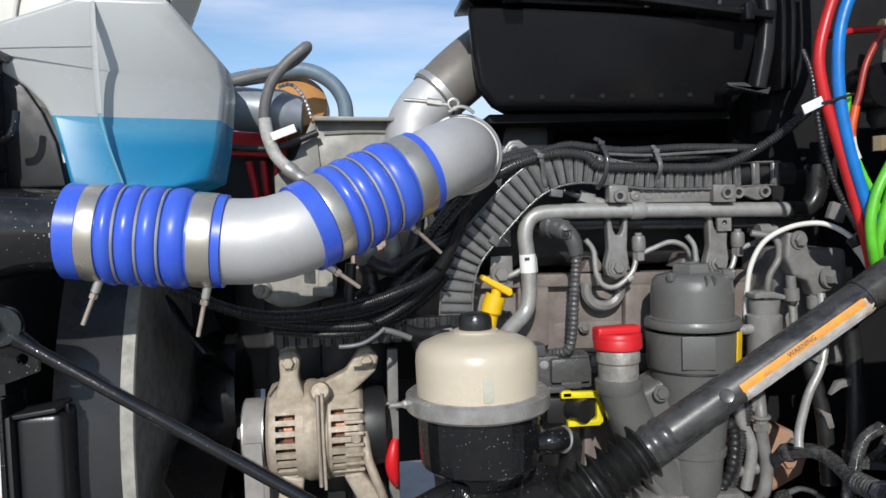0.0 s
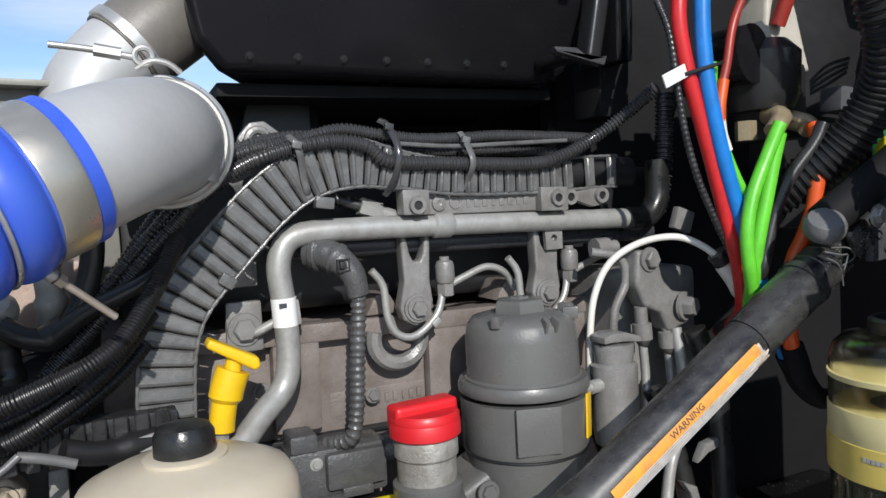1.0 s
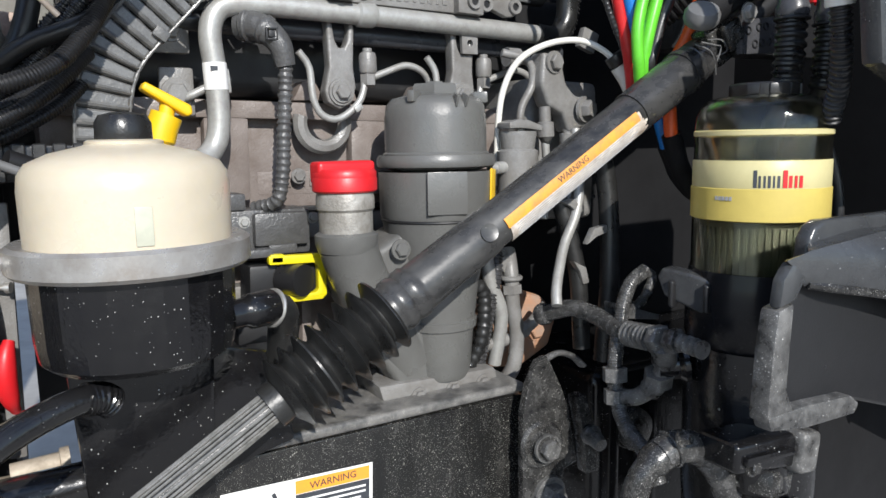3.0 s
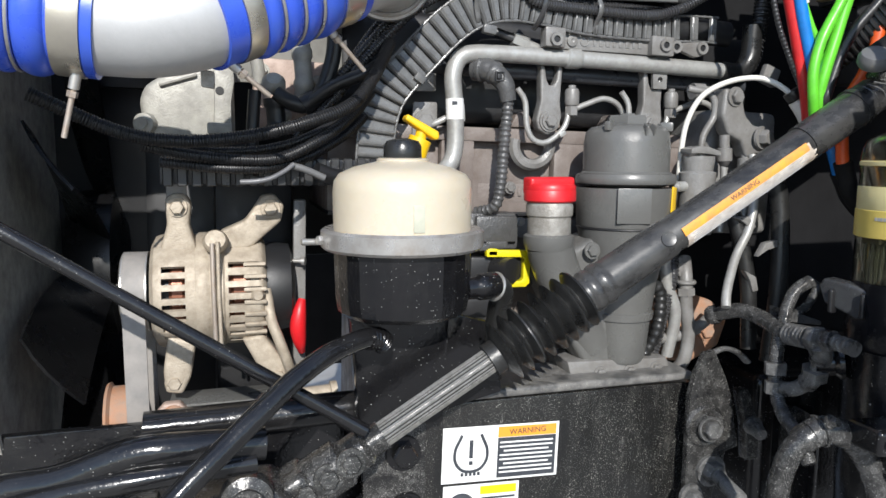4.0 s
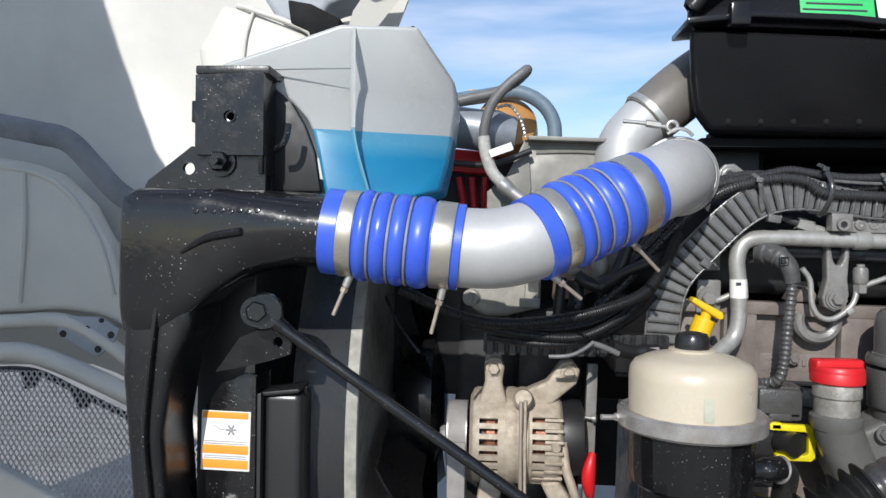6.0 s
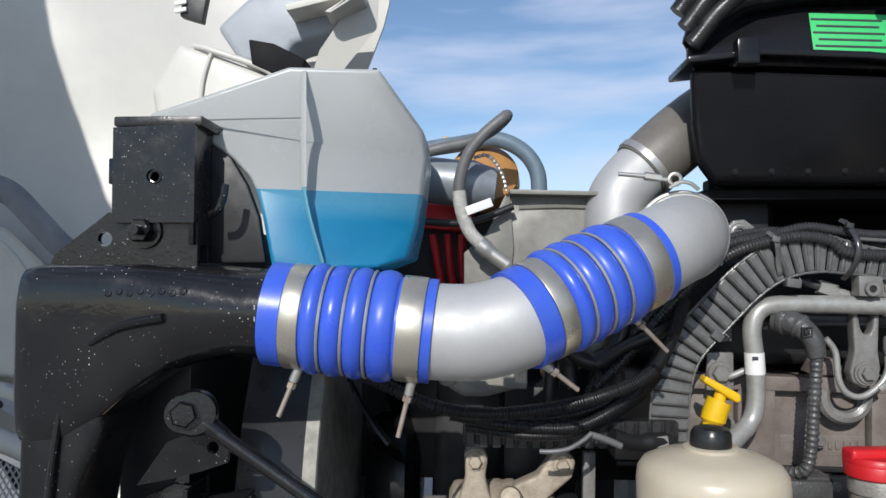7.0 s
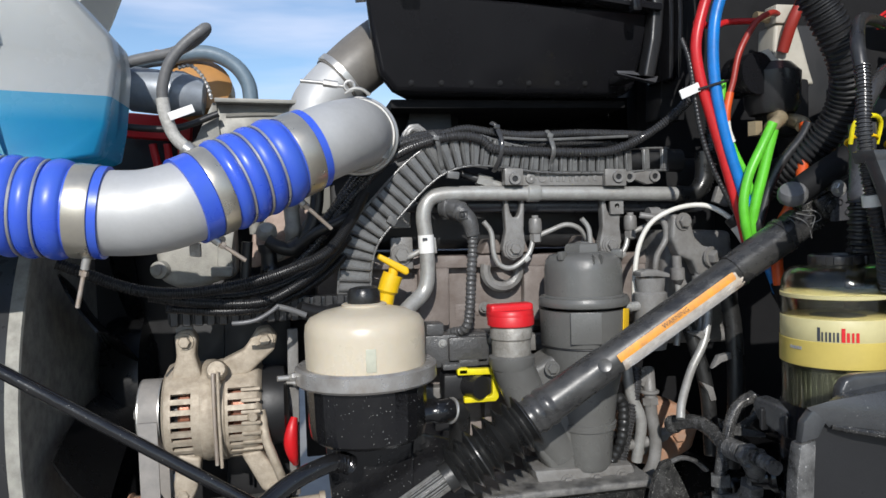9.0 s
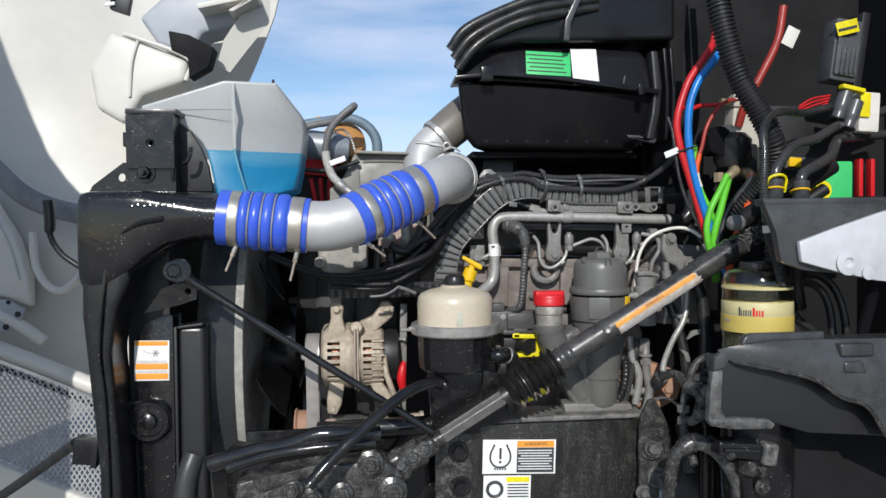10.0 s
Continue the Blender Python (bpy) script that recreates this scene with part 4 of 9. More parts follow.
part("lug", slab([(-0.076, 1.255), (-0.024, 1.265), (-0.034, 1.30), (-0.03, 1.328), (-0.038, 1.342), (-0.052, 1.343), (-0.064, 1.334), (-0.062, 1.30)], 1.138, 1.17, 0.006, segs=3), ALT_TAN, alt)
part("lug", slab([(0.0, 1.262), (0.045, 1.265), (0.088, 1.302), (0.093, 1.324), (0.08, 1.341), (0.062, 1.338), (0.04, 1.305), (0.006, 1.29)], 1.138, 1.17, 0.006, segs=3), ALT_TAN, alt)
part("lug", slab([(-0.066, 1.15), (-0.03, 1.14), (-0.038, 1.09), (-0.05, 1.066), (-0.072, 1.07), (-0.074, 1.10)], 1.13, 1.165, 0.006, segs=3), ALT_TAN, alt)
part("lug", slab([(0.03, 1.14), (0.06, 1.145), (0.09, 1.10), (0.097, 1.078), (0.08, 1.066), (0.06, 1.08)], 1.13, 1.165, 0.006, segs=3), ALT_TAN, alt)
for _x, _z in ((-0.048, 1.324), (0.074, 1.32), (-0.06, 1.082), (0.079, 1.082)):
    part("bolt", hexbolt((_x, 1.138, _z), (0, -1, 0), 0.0095, 0.011), ALT_TAN, alt)
part("through_bolt", tube([(-0.004, 1.1035, 1.278), (-0.004, 1.1005, 1.21), (-0.003, 1.1035, 1.135)], 0.0032, segs=10), RUST_STEEL, alt)
part("through_bolt", tube([(0.003, 1.1035, 1.28), (0.003, 1.1005, 1.21), (0.004, 1.1035, 1.13)], 0.0026, segs=10), ALT_TAN, alt)
part("lobe", lathe([(0, 0), (0.016, 0), (0.017, 0.006), (0.013, 0.014), (0, 0.015)], (0.0, 1.125, 1.276), (0, -1, 0.5), 20), ALT_TAN, alt)
part("boss", lathe([(0, 0), (0.009, 0), (0.009, 0.01), (0.006, 0.014), (0, 0.014)], (0.052, 1.115, 1.205), (0.1, -1, 0), 18), ALT_TAN, alt)
part("stud", lathe([(0, 0), (0.003, 0), (0.003, 0.016), (0.006, 0.016), (0.006, 0.021), (0, 0.021)], (0.102, 1.16, 1.243), (1, -0.4, 0), 10), STEEL, alt)
part("output_lead", tube([(0.065, 1.125, 1.21), (0.07, 1.115, 1.17), (0.08, 1.11, 1.14), (0.09, 1.112, 1.11), (0.098, 1.13, 1.08)], 0.0075, segs=12), ALT_TAN, alt)

boot = single("terminal_boot", tube([(0.115, 1.14, 1.19), (0.111, 1.135, 1.175), (0.108, 1.135, 1.15), (0.111, 1.14, 1.125), (0.114, 1.15, 1.112)], lambda s: 0.0055 + 0.006 * math.sin(min(1, s / 0.08) * math.pi), step=0.005, segs=16), RED_PLASTIC, "red rubber terminal boot on the alternator cable", "cable boot")

belt = thing("drive_belt", (-0.106, 1.16, 0.75), "grey dusty ribbed drive belt running down from the alternator", "belt")
part("belt_run", box((0.029, 0.004, 0.453), (-0.1075, AY - 0.056, 0.976), (0, 0, 0), 0.001), BELT, belt)
part("belt_run", box((0.029, 0.004, 0.453), (-0.1075, AY + 0.056, 0.976), (0, 0, 0), 0.001), BELT, belt)
_rows = [[(_x, AY - 0.056 * math.cos(radians(_a)), AZ + 0.056 * math.sin(radians(_a))) for _x in (-0.122, -0.093)] for _a in range(0, 181, 9)]
part("belt_wrap", sheet(_rows, 0.004), BELT, belt, angle=60)
part("idler_pulley", lathe([(0, 0), (0.05, 0), (0.052, 0.004), (0.046, 0.008), (0.046, 0.03), (0.052, 0.034), (0, 0.036)], (-0.155, 1.19, 1.02), (1, 0, 0), 36), RUST, belt, "rust-tinted idler pulley")

lowb = thing("alternator_bracket", (0.02, 1.15, 1.03), "dusty tan alternator mounting bracket with light rust", "bracket")
part("bar", slab([(-0.07, 1.05), (0.075, 1.05), (0.075, 1.024), (-0.07, 1.024)], 1.135, 1.2, 0.003), FILTER_GREY, lowb)
part("lip", slab([(-0.085, 1.024), (0.11, 1.022), (0.112, 1.016), (-0.085, 1.016)], 1.118, 1.2, 0.002), ALT_TAN, lowb)
part("lower_web", slab([(-0.08, 1.015), (0.1, 1.015), (0.1, 0.96), (-0.08, 0.96)], 1.14, 1.2, 0.003), RECESS_GREY, lowb)
for _x in (-0.062, 0.066):
    part("bar_lug", slab([(_x - 0.025, 1.024), (_x + 0.022, 1.024), (_x + 0.019, 1.045), (_x + 0.008, 1.057), (_x - 0.012, 1.057), (_x - 0.024, 1.044)], 1.122, 1.14, 0.004, segs=3), PINK_CAST, lowb, "rusty lug")
    part("bar_bolt", hexbolt((_x, 1.122, 1.04), (0, -1, 0), 0.0105), RUST, lowb)
part("spacer", lathe([(0, 0), (0.012, 0), (0.012, 0.045), (0.016, 0.046), (0.016, 0.055), (0, 0.055)], (0.105, 1.115, 1.055), (1, 0, 0.05), 18), ALT_TAN, lowb)
part("strut", slab([(0.108, 1.33), (0.126, 1.33), (0.12, 1.05), (0.102, 1.05)], 1.17, 1.185, 0.003), ENGINE_GREY, lowb)
part("hanger", slab([(-0.062, 1.332), (-0.036, 1.332), (-0.036, 1.40), (-0.062, 1.40)], 1.145, 1.152, 0.002), ENGINE_GREY, lowb)

# ---------------------------------------------------------------- steering reservoir
res = thing("fluid_reservoir", (0.2195, 0.953, 1.2), "cream plastic fluid reservoir with a black canister and cap", "reservoir")
RC = (0.2195, 0.953, 0)
part("bowl", lathe([(0, 1.300), (0.0822, 1.300), (0.083, 1.352), (0.0815, 1.3645), (0.0755, 1.3735), (0.058, 1.3815), (0.034, 1.387), (0.026, 1.390), (0, 1.390)], RC, segs=64), CREAM, res, angle=55)
part("cap_seat", lathe([(0.02, 1.384), (0.031, 1.386), (0.031, 1.3905), (0.028, 1.392), (0.02, 1.392)], RC, segs=48), CREAM, res)
part("level_window", box((0.013, 0.002, 0.03), (0.2195, 0.8703, 1.326), bevel=0.0008), WINDOW, res, "greenish level window")
part("rim", lathe([(0.080, 1.307), (0.0935, 1.3095), (0.0975, 1.3065), (0.0975, 1.2885), (0.094, 1.285), (0.080, 1.285)], RC, segs=64), RIM_STEEL, res, "plated steel clamp rim")
part("canister", lathe([(0, 1.206), (0.0715, 1.206), (0.0788, 1.212), (0.0815, 1.228), (0.083, 1.290), (0, 1.291)], RC, segs=26), BLACK_PAINT, res, angle=10)
part("cap", lathe([(0, 1.388), (0.0215, 1.388), (0.0228, 1.391), (0.0224, 1.406), (0.019, 1.412), (0.009, 1.4145), (0, 1.415)], RC, segs=28), BLACK_RUBBER, res, "black rubber cap")
part("rim_screw", hexbolt((0.126, 0.948, 1.297), (-1, -0.5, 0), 0.006, 0.01), STEEL, res)
part("rim_screw", tube([(0.119, 0.955, 1.294), (0.099, 0.95, 1.295)], 0.004, segs=10), STEEL, res)
part("return_fitting", tube([(0.292, 0.93, 1.235), (0.318, 0.935, 1.236), (0.333, 0.942, 1.236)], lambda s: 0.0135 + 0.003 * (s > 0.018), step=0.004, segs=18), BLACK_PAINT, res)
part("foot", slab([(0.15, 1.208), (0.287, 1.208), (0.287, 1.19), (0.28, 1.05), (0.17, 1.05), (0.16, 1.19)], 0.978, 1.008, 0.004), BLACK_PAINT, res)
part("foot_flange", slab([(0.268, 1.20), (0.352, 1.175), (0.365, 1.08), (0.28, 1.06)], 0.99, 1.002, 0.003), BLACK_PAINT, res)

resh = thing("reservoir_hose", (0.34, 0.95, 1.1), "black rubber return hose with a worm clamp", "hose")
part("hose", tube([(0.327, 0.94, 1.236), (0.348, 0.955, 1.225), (0.355, 0.985, 1.18), (0.352, 1.0, 1.1)], 0.0155, segs=18), BLACK_RUBBER, resh)
part("clamp", ring((0.336, 0.946, 1.233), (1, 0.4, -0.3), 0.0165, 0.0025, 28), STEEL, resh)

# ---------------------------------------------------------------- cable duct, looms and pipes on the engine
duct = thing("cable_duct", (0.3, 1.14, 1.3), "grey dusty ribbed cable duct arching over the engine", "cable duct")
DUCT = [(0.222, 1.14, 1.20), (0.219, 1.14, 1.27), (0.217, 1.14, 1.342), (0.218, 1.14, 1.394), (0.224, 1.14, 1.446), (0.241, 1.14, 1.487), (0.281, 1.14, 1.532),
        (0.328, 1.14, 1.579), (0.371, 1.14, 1.606), (0.42, 1.14, 1.616), (0.469, 1.14, 1.608), (0.541, 1.142, 1.597), (0.651, 1.146, 1.594), (0.75, 1.15, 1.597), (0.81, 1.15, 1.595)]
part("channel", tube(DUCT, 0.0205, step=0.008, segs=12, up=(0.02, 1, 0.02), flat=0.8), BLACK_PLASTIC, duct)


def even(points, step):
    """Points at equal steps along a smooth line."""
    line = curve_points(points, 0.003)
    out, left = [line[0]], step
    for a, b in zip(line, line[1:]):
        left -= (b - a).length
        if left <= 0:
            out.append(b)
            left += step
    return out


def duct_width(x):
    return 0.051 if x < 0.42 else 0.051 - 0.013 * min(1.0, (x - 0.42) / 0.06)


_line = even(DUCT, 0.0172)
_rng = random.Random(4)
for _i in range(1, len(_line) - 2):
    _a, _b = _line[_i], _line[_i + 1]
    if _a.x > 0.7 and _i % 2:
        continue
    _b = _a.lerp(_b, 0.9)
    _pa = (_line[_i + 1] - _line[_i - 1]).normalized()
    _pb = (_line[_i + 2] - _line[_i]).normalized()
    _na, _nb = Vector((-_pa.z, 0, _pa.x)), Vector((-_pb.z, 0, _pb.x))
    _lift = _rng.uniform(0, 0.0008)
    _bm = bmesh.new()
    _rows = []
    for _f, _deep in ((0.0, 0.0185), (0.12, 0.0222), (0.25, 0.0232), (0.4, 0.0215), (0.9, 0.0208), (1.0, 0.0185)):
        _c, _nn, _w = _a.lerp(_b, _f), _na.lerp(_nb, _f), duct_width(_a.x) / 2
        _rows.append([_c + _nn * _w + Vector((0, -0.013, 0)), _c + _nn * (_w - 0.001) + Vector((0, -_deep - _lift + 0.001, 0)), _c + _nn * (_w - 0.003) + Vector((0, -_deep - _lift, 0)),
                      _c - _nn * (_w - 0.003) + Vector((0, -_deep - _lift, 0)), _c - _nn * (_w - 0.001) + Vector((0, -_deep - _lift + 0.001, 0)), _c - _nn * _w + Vector((0, -0.013, 0))])
    part("rib", sheet(_rows, 0.0006, _bm), DUCT_GREY, duct, angle=25)
for _o in (1, -1):
    _pts = []
    for _i in range(1, len(_line) - 1):
        _d = (_line[_i + 1] - _line[_i - 1]).normalized()
        _pts.append(_line[_i] + Vector((-_d.z, 0, _d.x)) * (duct_width(_line[_i].x) / 2 + 0.0005) * _o + Vector((0, -0.0195, 0)))
    part("edge_cord", tube(_pts, lambda s: 0.0016 + 0.0006 * ((s / 0.0086) % 1 < 0.5), step=0.0043, segs=8), DUCT_GREY, duct)
part("clip", box((0.016, 0.014, 0.012), (0.282, 1.118, 1.503), (0, 35, 0), 0.002), DUCT_GREY, duct)
part("clip", box((0.02, 0.014, 0.012), (0.385, 1.118, 1.575), (0, 8, 0), 0.002), DUCT_GREY, duct)
single("conduit_end", corrugated([(0.878, 1.15, 1.70), (0.875, 1.15, 1.645), (0.869, 1.15, 1.59), (0.858, 1.147, 1.552), (0.845, 1.145, 1.54)], 0.0135, pitch=0.0056), LOOM_GREY, "fat corrugated conduit beside the pipe end", "conduit")
single("pale_clip", box((0.03, 0.012, 0.03), (0.872, 1.12, 1.528), (0, 20, 0), 0.003), ENGINE_GREY, "small grey bracket clip by the pipe end", "clip")
_fp = thing("line_fitting", (0.44, 1.15, 1.55), "dull metal line fitting under the cable duct", "fitting")
part("tube", tube([(0.38, 1.17, 1.592), (0.415, 1.155, 1.577), (0.44, 1.15, 1.568)], 0.007, segs=12), CABLE_BLACK, _fp)
part("nut", tube([(0.434, 1.15, 1.57), (0.458, 1.15, 1.562)], 0.0105, step=0.03, segs=6), DULL_STEEL, _fp)
part("ferrule", tube([(0.455, 1.15, 1.563), (0.48, 1.15, 1.554)], 0.008, segs=12), DULL_STEEL, _fp)

loomA = thing("wiring_loom", (0.5, 1.12, 1.58), "black corrugated wiring loom tied along the cable duct", "wiring loom", group="wiring looms")
part("conduit", corrugated([(0.12, 1.13, 1.43), (0.165, 1.13, 1.475), (0.205, 1.122, 1.526), (0.258, 1.12, 1.582), (0.298, 1.117, 1.612), (0.338, 1.115, 1.628), (0.391, 1.113, 1.638), (0.432, 1.112, 1.633), (0.459, 1.112, 1.616), (0.53, 1.115, 1.612), (0.637, 1.115, 1.609), (0.685, 1.115, 1.618), (0.725, 1.11, 1.637), (0.758, 1.09, 1.662), (0.775, 1.05, 1.69)], 0.0082), LOOM_GREY, loomA)
loomB = thing("wiring_loom", (0.5, 1.13, 1.6), "black corrugated wiring loom tied along the cable duct", "wiring loom", group="wiring looms")
part("conduit", corrugated([(0.13, 1.14, 1.455), (0.214, 1.13, 1.551), (0.261, 1.13, 1.60), (0.301, 1.13, 1.627), (0.361, 1.13, 1.641), (0.409, 1.13, 1.652), (0.451, 1.13, 1.647), (0.5, 1.13, 1.641), (0.56, 1.135, 1.642), (0.61, 1.135, 1.644), (0.682, 1.135, 1.642), (0.74, 1.14, 1.64)], 0.0072), LOOM_GREY, loomB)
loomC = thing("wiring_loom", (0.3, 1.16, 1.5), "black corrugated wiring loom tied along the cable duct", "wiring loom", group="wiring looms")
part("conduit", corrugated([(0.10, 1.15, 1.405), (0.17, 1.15, 1.50), (0.24, 1.15, 1.592), (0.29, 1.15, 1.63), (0.36, 1.15, 1.648), (0.44, 1.15, 1.64), (0.5, 1.15, 1.628), (0.6, 1.15, 1.628), (0.70, 1.15, 1.625)], 0.0065), LOOM_GREY, loomC)
for _pts, _dark in (([(0.352, 1.116, 1.645), (0.356, 1.103, 1.636), (0.36, 1.102, 1.622), (0.364, 1.112, 1.602), (0.368, 1.116, 1.588), (0.37, 1.125, 1.58)], 0),
                    ([(0.455, 1.128, 1.662), (0.461, 1.118, 1.655), (0.466, 1.103, 1.63), (0.464, 1.102, 1.608), (0.459, 1.114, 1.588), (0.456, 1.125, 1.58)], 1),
                    ([(0.553, 1.128, 1.648), (0.554, 1.12, 1.64), (0.555, 1.104, 1.618), (0.5555, 1.106, 1.606), (0.556, 1.12, 1.592), (0.556, 1.125, 1.582)], 0)):
    _t = thing("cable_tie", _pts[-1], "flat nylon cable tie round the looms", "cable tie", group="cable ties")
    part("strap", tube(_pts, 0.0038, step=0.004, segs=8, flat=0.35, up=(0, -1, 0.3)), LOOM_GREY if _dark else DUCT_GREY, _t)
    part("buckle", box((0.01, 0.007, 0.008), Vector(_pts[1]) + Vector((0, -0.003, -0.002)), (0, 12, 0), 0.0015), LOOM_GREY if _dark else DUCT_GREY, _t)
for _pts in ([(0.47, 1.125, 1.636), (0.54, 1.125, 1.632), (0.62, 1.125, 1.634), (0.70, 1.13, 1.637)],):
    single("thin_wire", tube(_pts, 0.0028, segs=8), DUCT_GREY, "thin grey wire along the looms", "wire")

pipe = thing("steel_coolant_pipe", (0.5, 1.14, 1.35), "dull grey steel pipe with a swaged joint along the engine", "pipe")
PIPE = [(0.27, 1.10, 1.33), (0.308, 1.125, 1.362), (0.333, 1.138, 1.382), (0.342, 1.14, 1.412), (0.341, 1.14, 1.468), (0.338, 1.14, 1.512), (0.349, 1.14, 1.537), (0.375, 1.14, 1.5445), (0.43, 1.14, 1.545), (0.54, 1.14, 1.543), (0.66, 1.14, 1.5395), (0.805, 1.142, 1.535)]
part("tube", tube(PIPE, 0.0128, step=0.006, segs=20), DULL_STEEL, pipe)
part("swaged_joint", lathe([(0.0128, 0), (0.0155, 0.003), (0.0155, 0.022), (0.0128, 0.026)], (0.516, 1.14, 1.5435), (1, 0, -0.012), 24), DULL_STEEL, pipe)
tag = part("paper_tag", lathe([(0.0132, 0), (0.0134, 0.03), (0.0132, 0.03)], (0.3415, 1.14, 1.448), (-0.03, 0, 1), 24), WHITE_LABEL, pipe, "white paper tag round the pipe")
part("print_bar", box((0.008, 0.0006, 0.005), (0.337, 1.1265, 1.471), bevel=0), DARK_PRINT, tag)
part("pipe_clip", slab([(0.335, 1.448), (0.362, 1.445), (0.36, 1.474), (0.336, 1.476)], 1.15, 1.165, 0.004), DULL_STEEL, pipe)
part("clip_arm", tube([(0.335, 1.155, 1.452), (0.315, 1.16, 1.442), (0.302, 1.17, 1.438)], 0.005, segs=10), DULL_STEEL, pipe)
part("rubber_end", tube([(0.795, 1.142, 1.535), (0.83, 1.142, 1.535), (0.85, 1.142, 1.56), (0.852, 1.142, 1.61)], 0.0155, segs=16), BLACK_RUBBER, pipe)

frl = thing("fuel_rail", (0.55, 1.17, 1.48), "grey fuel rail with brackets, unions and bent injector lines", "fuel rail")
part("rail", tube([(0.30, 1.172, 1.529), (0.86, 1.172, 1.514)], 0.0125, step=0.05, segs=20), DARK_RAIL, frl)
for _x in (0.498, 0.675):
    part("bracket", slab([(_x - 0.019, 1.535), (_x - 0.0125, 1.537), (_x - 0.0085, 1.512), (_x - 0.004, 1.503), (_x + 0.004, 1.503), (_x + 0.0085, 1.512), (_x + 0.0115, 1.537), (_x + 0.018, 1.535), (_x + 0.015, 1.48), (_x + 0.018, 1.455), (_x + 0.012, 1.436), (_x - 0.004, 1.428), (_x - 0.02, 1.436), (_x - 0.024, 1.45), (_x - 0.017, 1.48)], 1.146, 1.166, 0.004, segs=3), ENGINE_GREY, frl)
    part("bracket_pad", lathe([(0, 0), (0.017, 0), (0.0165, 0.004), (0, 0.005)], (_x - 0.003, 1.147, 1.449), (0, -1, 0), 24), ENGINE_GREY, frl)
    part("bracket_bolt", hexbolt((_x - 0.003, 1.1425, 1.449), (0, -1, 0), 0.0095, 0.009), ENGINE_GREY, frl)
    part("union", lathe([(0, 0.016), (0.0105, 0.016), (0.0115, 0.02), (0.0115, 0.036), (0.010, 0.041), (0.006, 0.043), (0.006, 0.047), (0, 0.047)], (_x + 0.0385, 1.155, 1.458), (0, 0, 1), 22), ENGINE_GREY, frl)
    part("union_nut", lathe([(0, 0), (0.0075, 0), (0.0105, 0.002), (0.0105, 0.015), (0.008, 0.018), (0, 0.018)], (_x + 0.0385, 1.155, 1.457), (0, 0, 1), 6), ENGINE_GREY, frl)
    part("injector_line", tube([(_x - 0.055, 1.15, 1.497), (_x - 0.042, 1.15, 1.478), (_x - 0.038, 1.15, 1.44), (_x - 0.026, 1.15, 1.42), (_x - 0.004, 1.15, 1.417), (_x + 0.024, 1.152, 1.438), (_x + 0.035, 1.155, 1.466)], 0.0046, segs=10), DULL_STEEL, frl)
    part("injector_line", tube([(_x + 0.037, 1.165, 1.465), (_x + 0.07, 1.165, 1.478), (_x + 0.1, 1.165, 1.487), (_x + 0.125, 1.165, 1.478), (_x + 0.142, 1.17, 1.455)], 0.0046, segs=10), DULL_STEEL, frl)
    part("saddle_clamp", ring((_x - 0.017, 1.178, 1.412), (0, 1, 0), 0.0305, 0.0095, 36, start=-12, sweep=210), ENGINE_GREY, frl)
    part("line_clip", box((0.012, 0.012, 0.008), (_x + 0.02, 1.15, 1.43), (0, -35, 0), 0.002), DULL_STEEL, frl)
part("slotted_tab", plate([(0.668, 1.545), (0.694, 1.543), (0.694, 1.503), (0.67, 1.503)], [(0.682, 1.517, 0.0045)], 1.139, 1.145), ENGINE_GREY, frl)
part("end_union", lathe([(0, 0), (0.013, 0), (0.013, 0.02), (0.009, 0.022), (0.009, 0.034), (0, 0.034)], (0.735, 1.13, 1.50), (1, 0, 0), 12), ENGINE_GREY, frl)

plate = thing("nameplate_bracket", (0.6, 1.135, 1.55), "flat grey casting strip with raised ribs and bolt holes", "bracket")
part("strip", slab([(0.50, 1.581), (0.66, 1.578), (0.66, 1.553), (0.50, 1.556)], 1.131, 1.142, 0.0015), ENGINE_GREY, plate)
part("block", slab([(0.474, 1.585), (0.506, 1.584), (0.506, 1.556), (0.474, 1.557)], 1.118, 1.14, 0.002), ENGINE_GREY, plate)
part("block", slab([(0.652, 1.581), (0.691, 1.58), (0.691, 1.551), (0.652, 1.552)], 1.118, 1.14, 0.002), ENGINE_GREY, plate)
part("eye_link", slab([(0.688, 1.578), (0.71, 1.574), (0.735, 1.577), (0.75, 1.578), (0.75, 1.555), (0.735, 1.553), (0.71, 1.562), (0.688, 1.556)], 1.128, 1.14, 0.003), ENGINE_GREY, plate)
part("strip_bolt", lathe([(0, 0), (0.0085, 0), (0.0085, 0.003), (0.0035, 0.004), (0, 0.002)], (0.522, 1.131, 1.568), (0, -1, 0), 16), ENGINE_GREY, plate)
part("round_mark", ring((0.543, 1.1305, 1.568), (0, 1, 0), 0.0065, 0.0012, 20), ENGINE_GREY, plate)
for _k in range(8):
    part("raised_bar", box((0.007 if _k % 3 else 0.004, 0.002, 0.0095), (0.56 + 0.0112 * _k, 1.1308, 1.5665), bevel=0.0006), ENGINE_GREY, plate)
for _x, _y in ((0.4905, 1.118), (0.675, 1.118), (0.7, 1.128), (0.7475, 1.128)):
    part("bolt_eye", lathe([(0.0052, 0), (0.0095, 0), (0.0105, 0.003), (0.0095, 0.0065), (0.0052, 0.006), (0.0052, 0.0005)], (_x, _y + 0.002, 1.567), (0, -1, 0), 22), ENGINE_GREY, plate)
    part("eye_hole", lathe([(0, 0), (0.0052, 0), (0.0052, 0.0035), (0, 0.0035)], (_x, _y + 0.002, 1.567), (0, -1, 0), 16), BLACK_PLASTIC, plate)

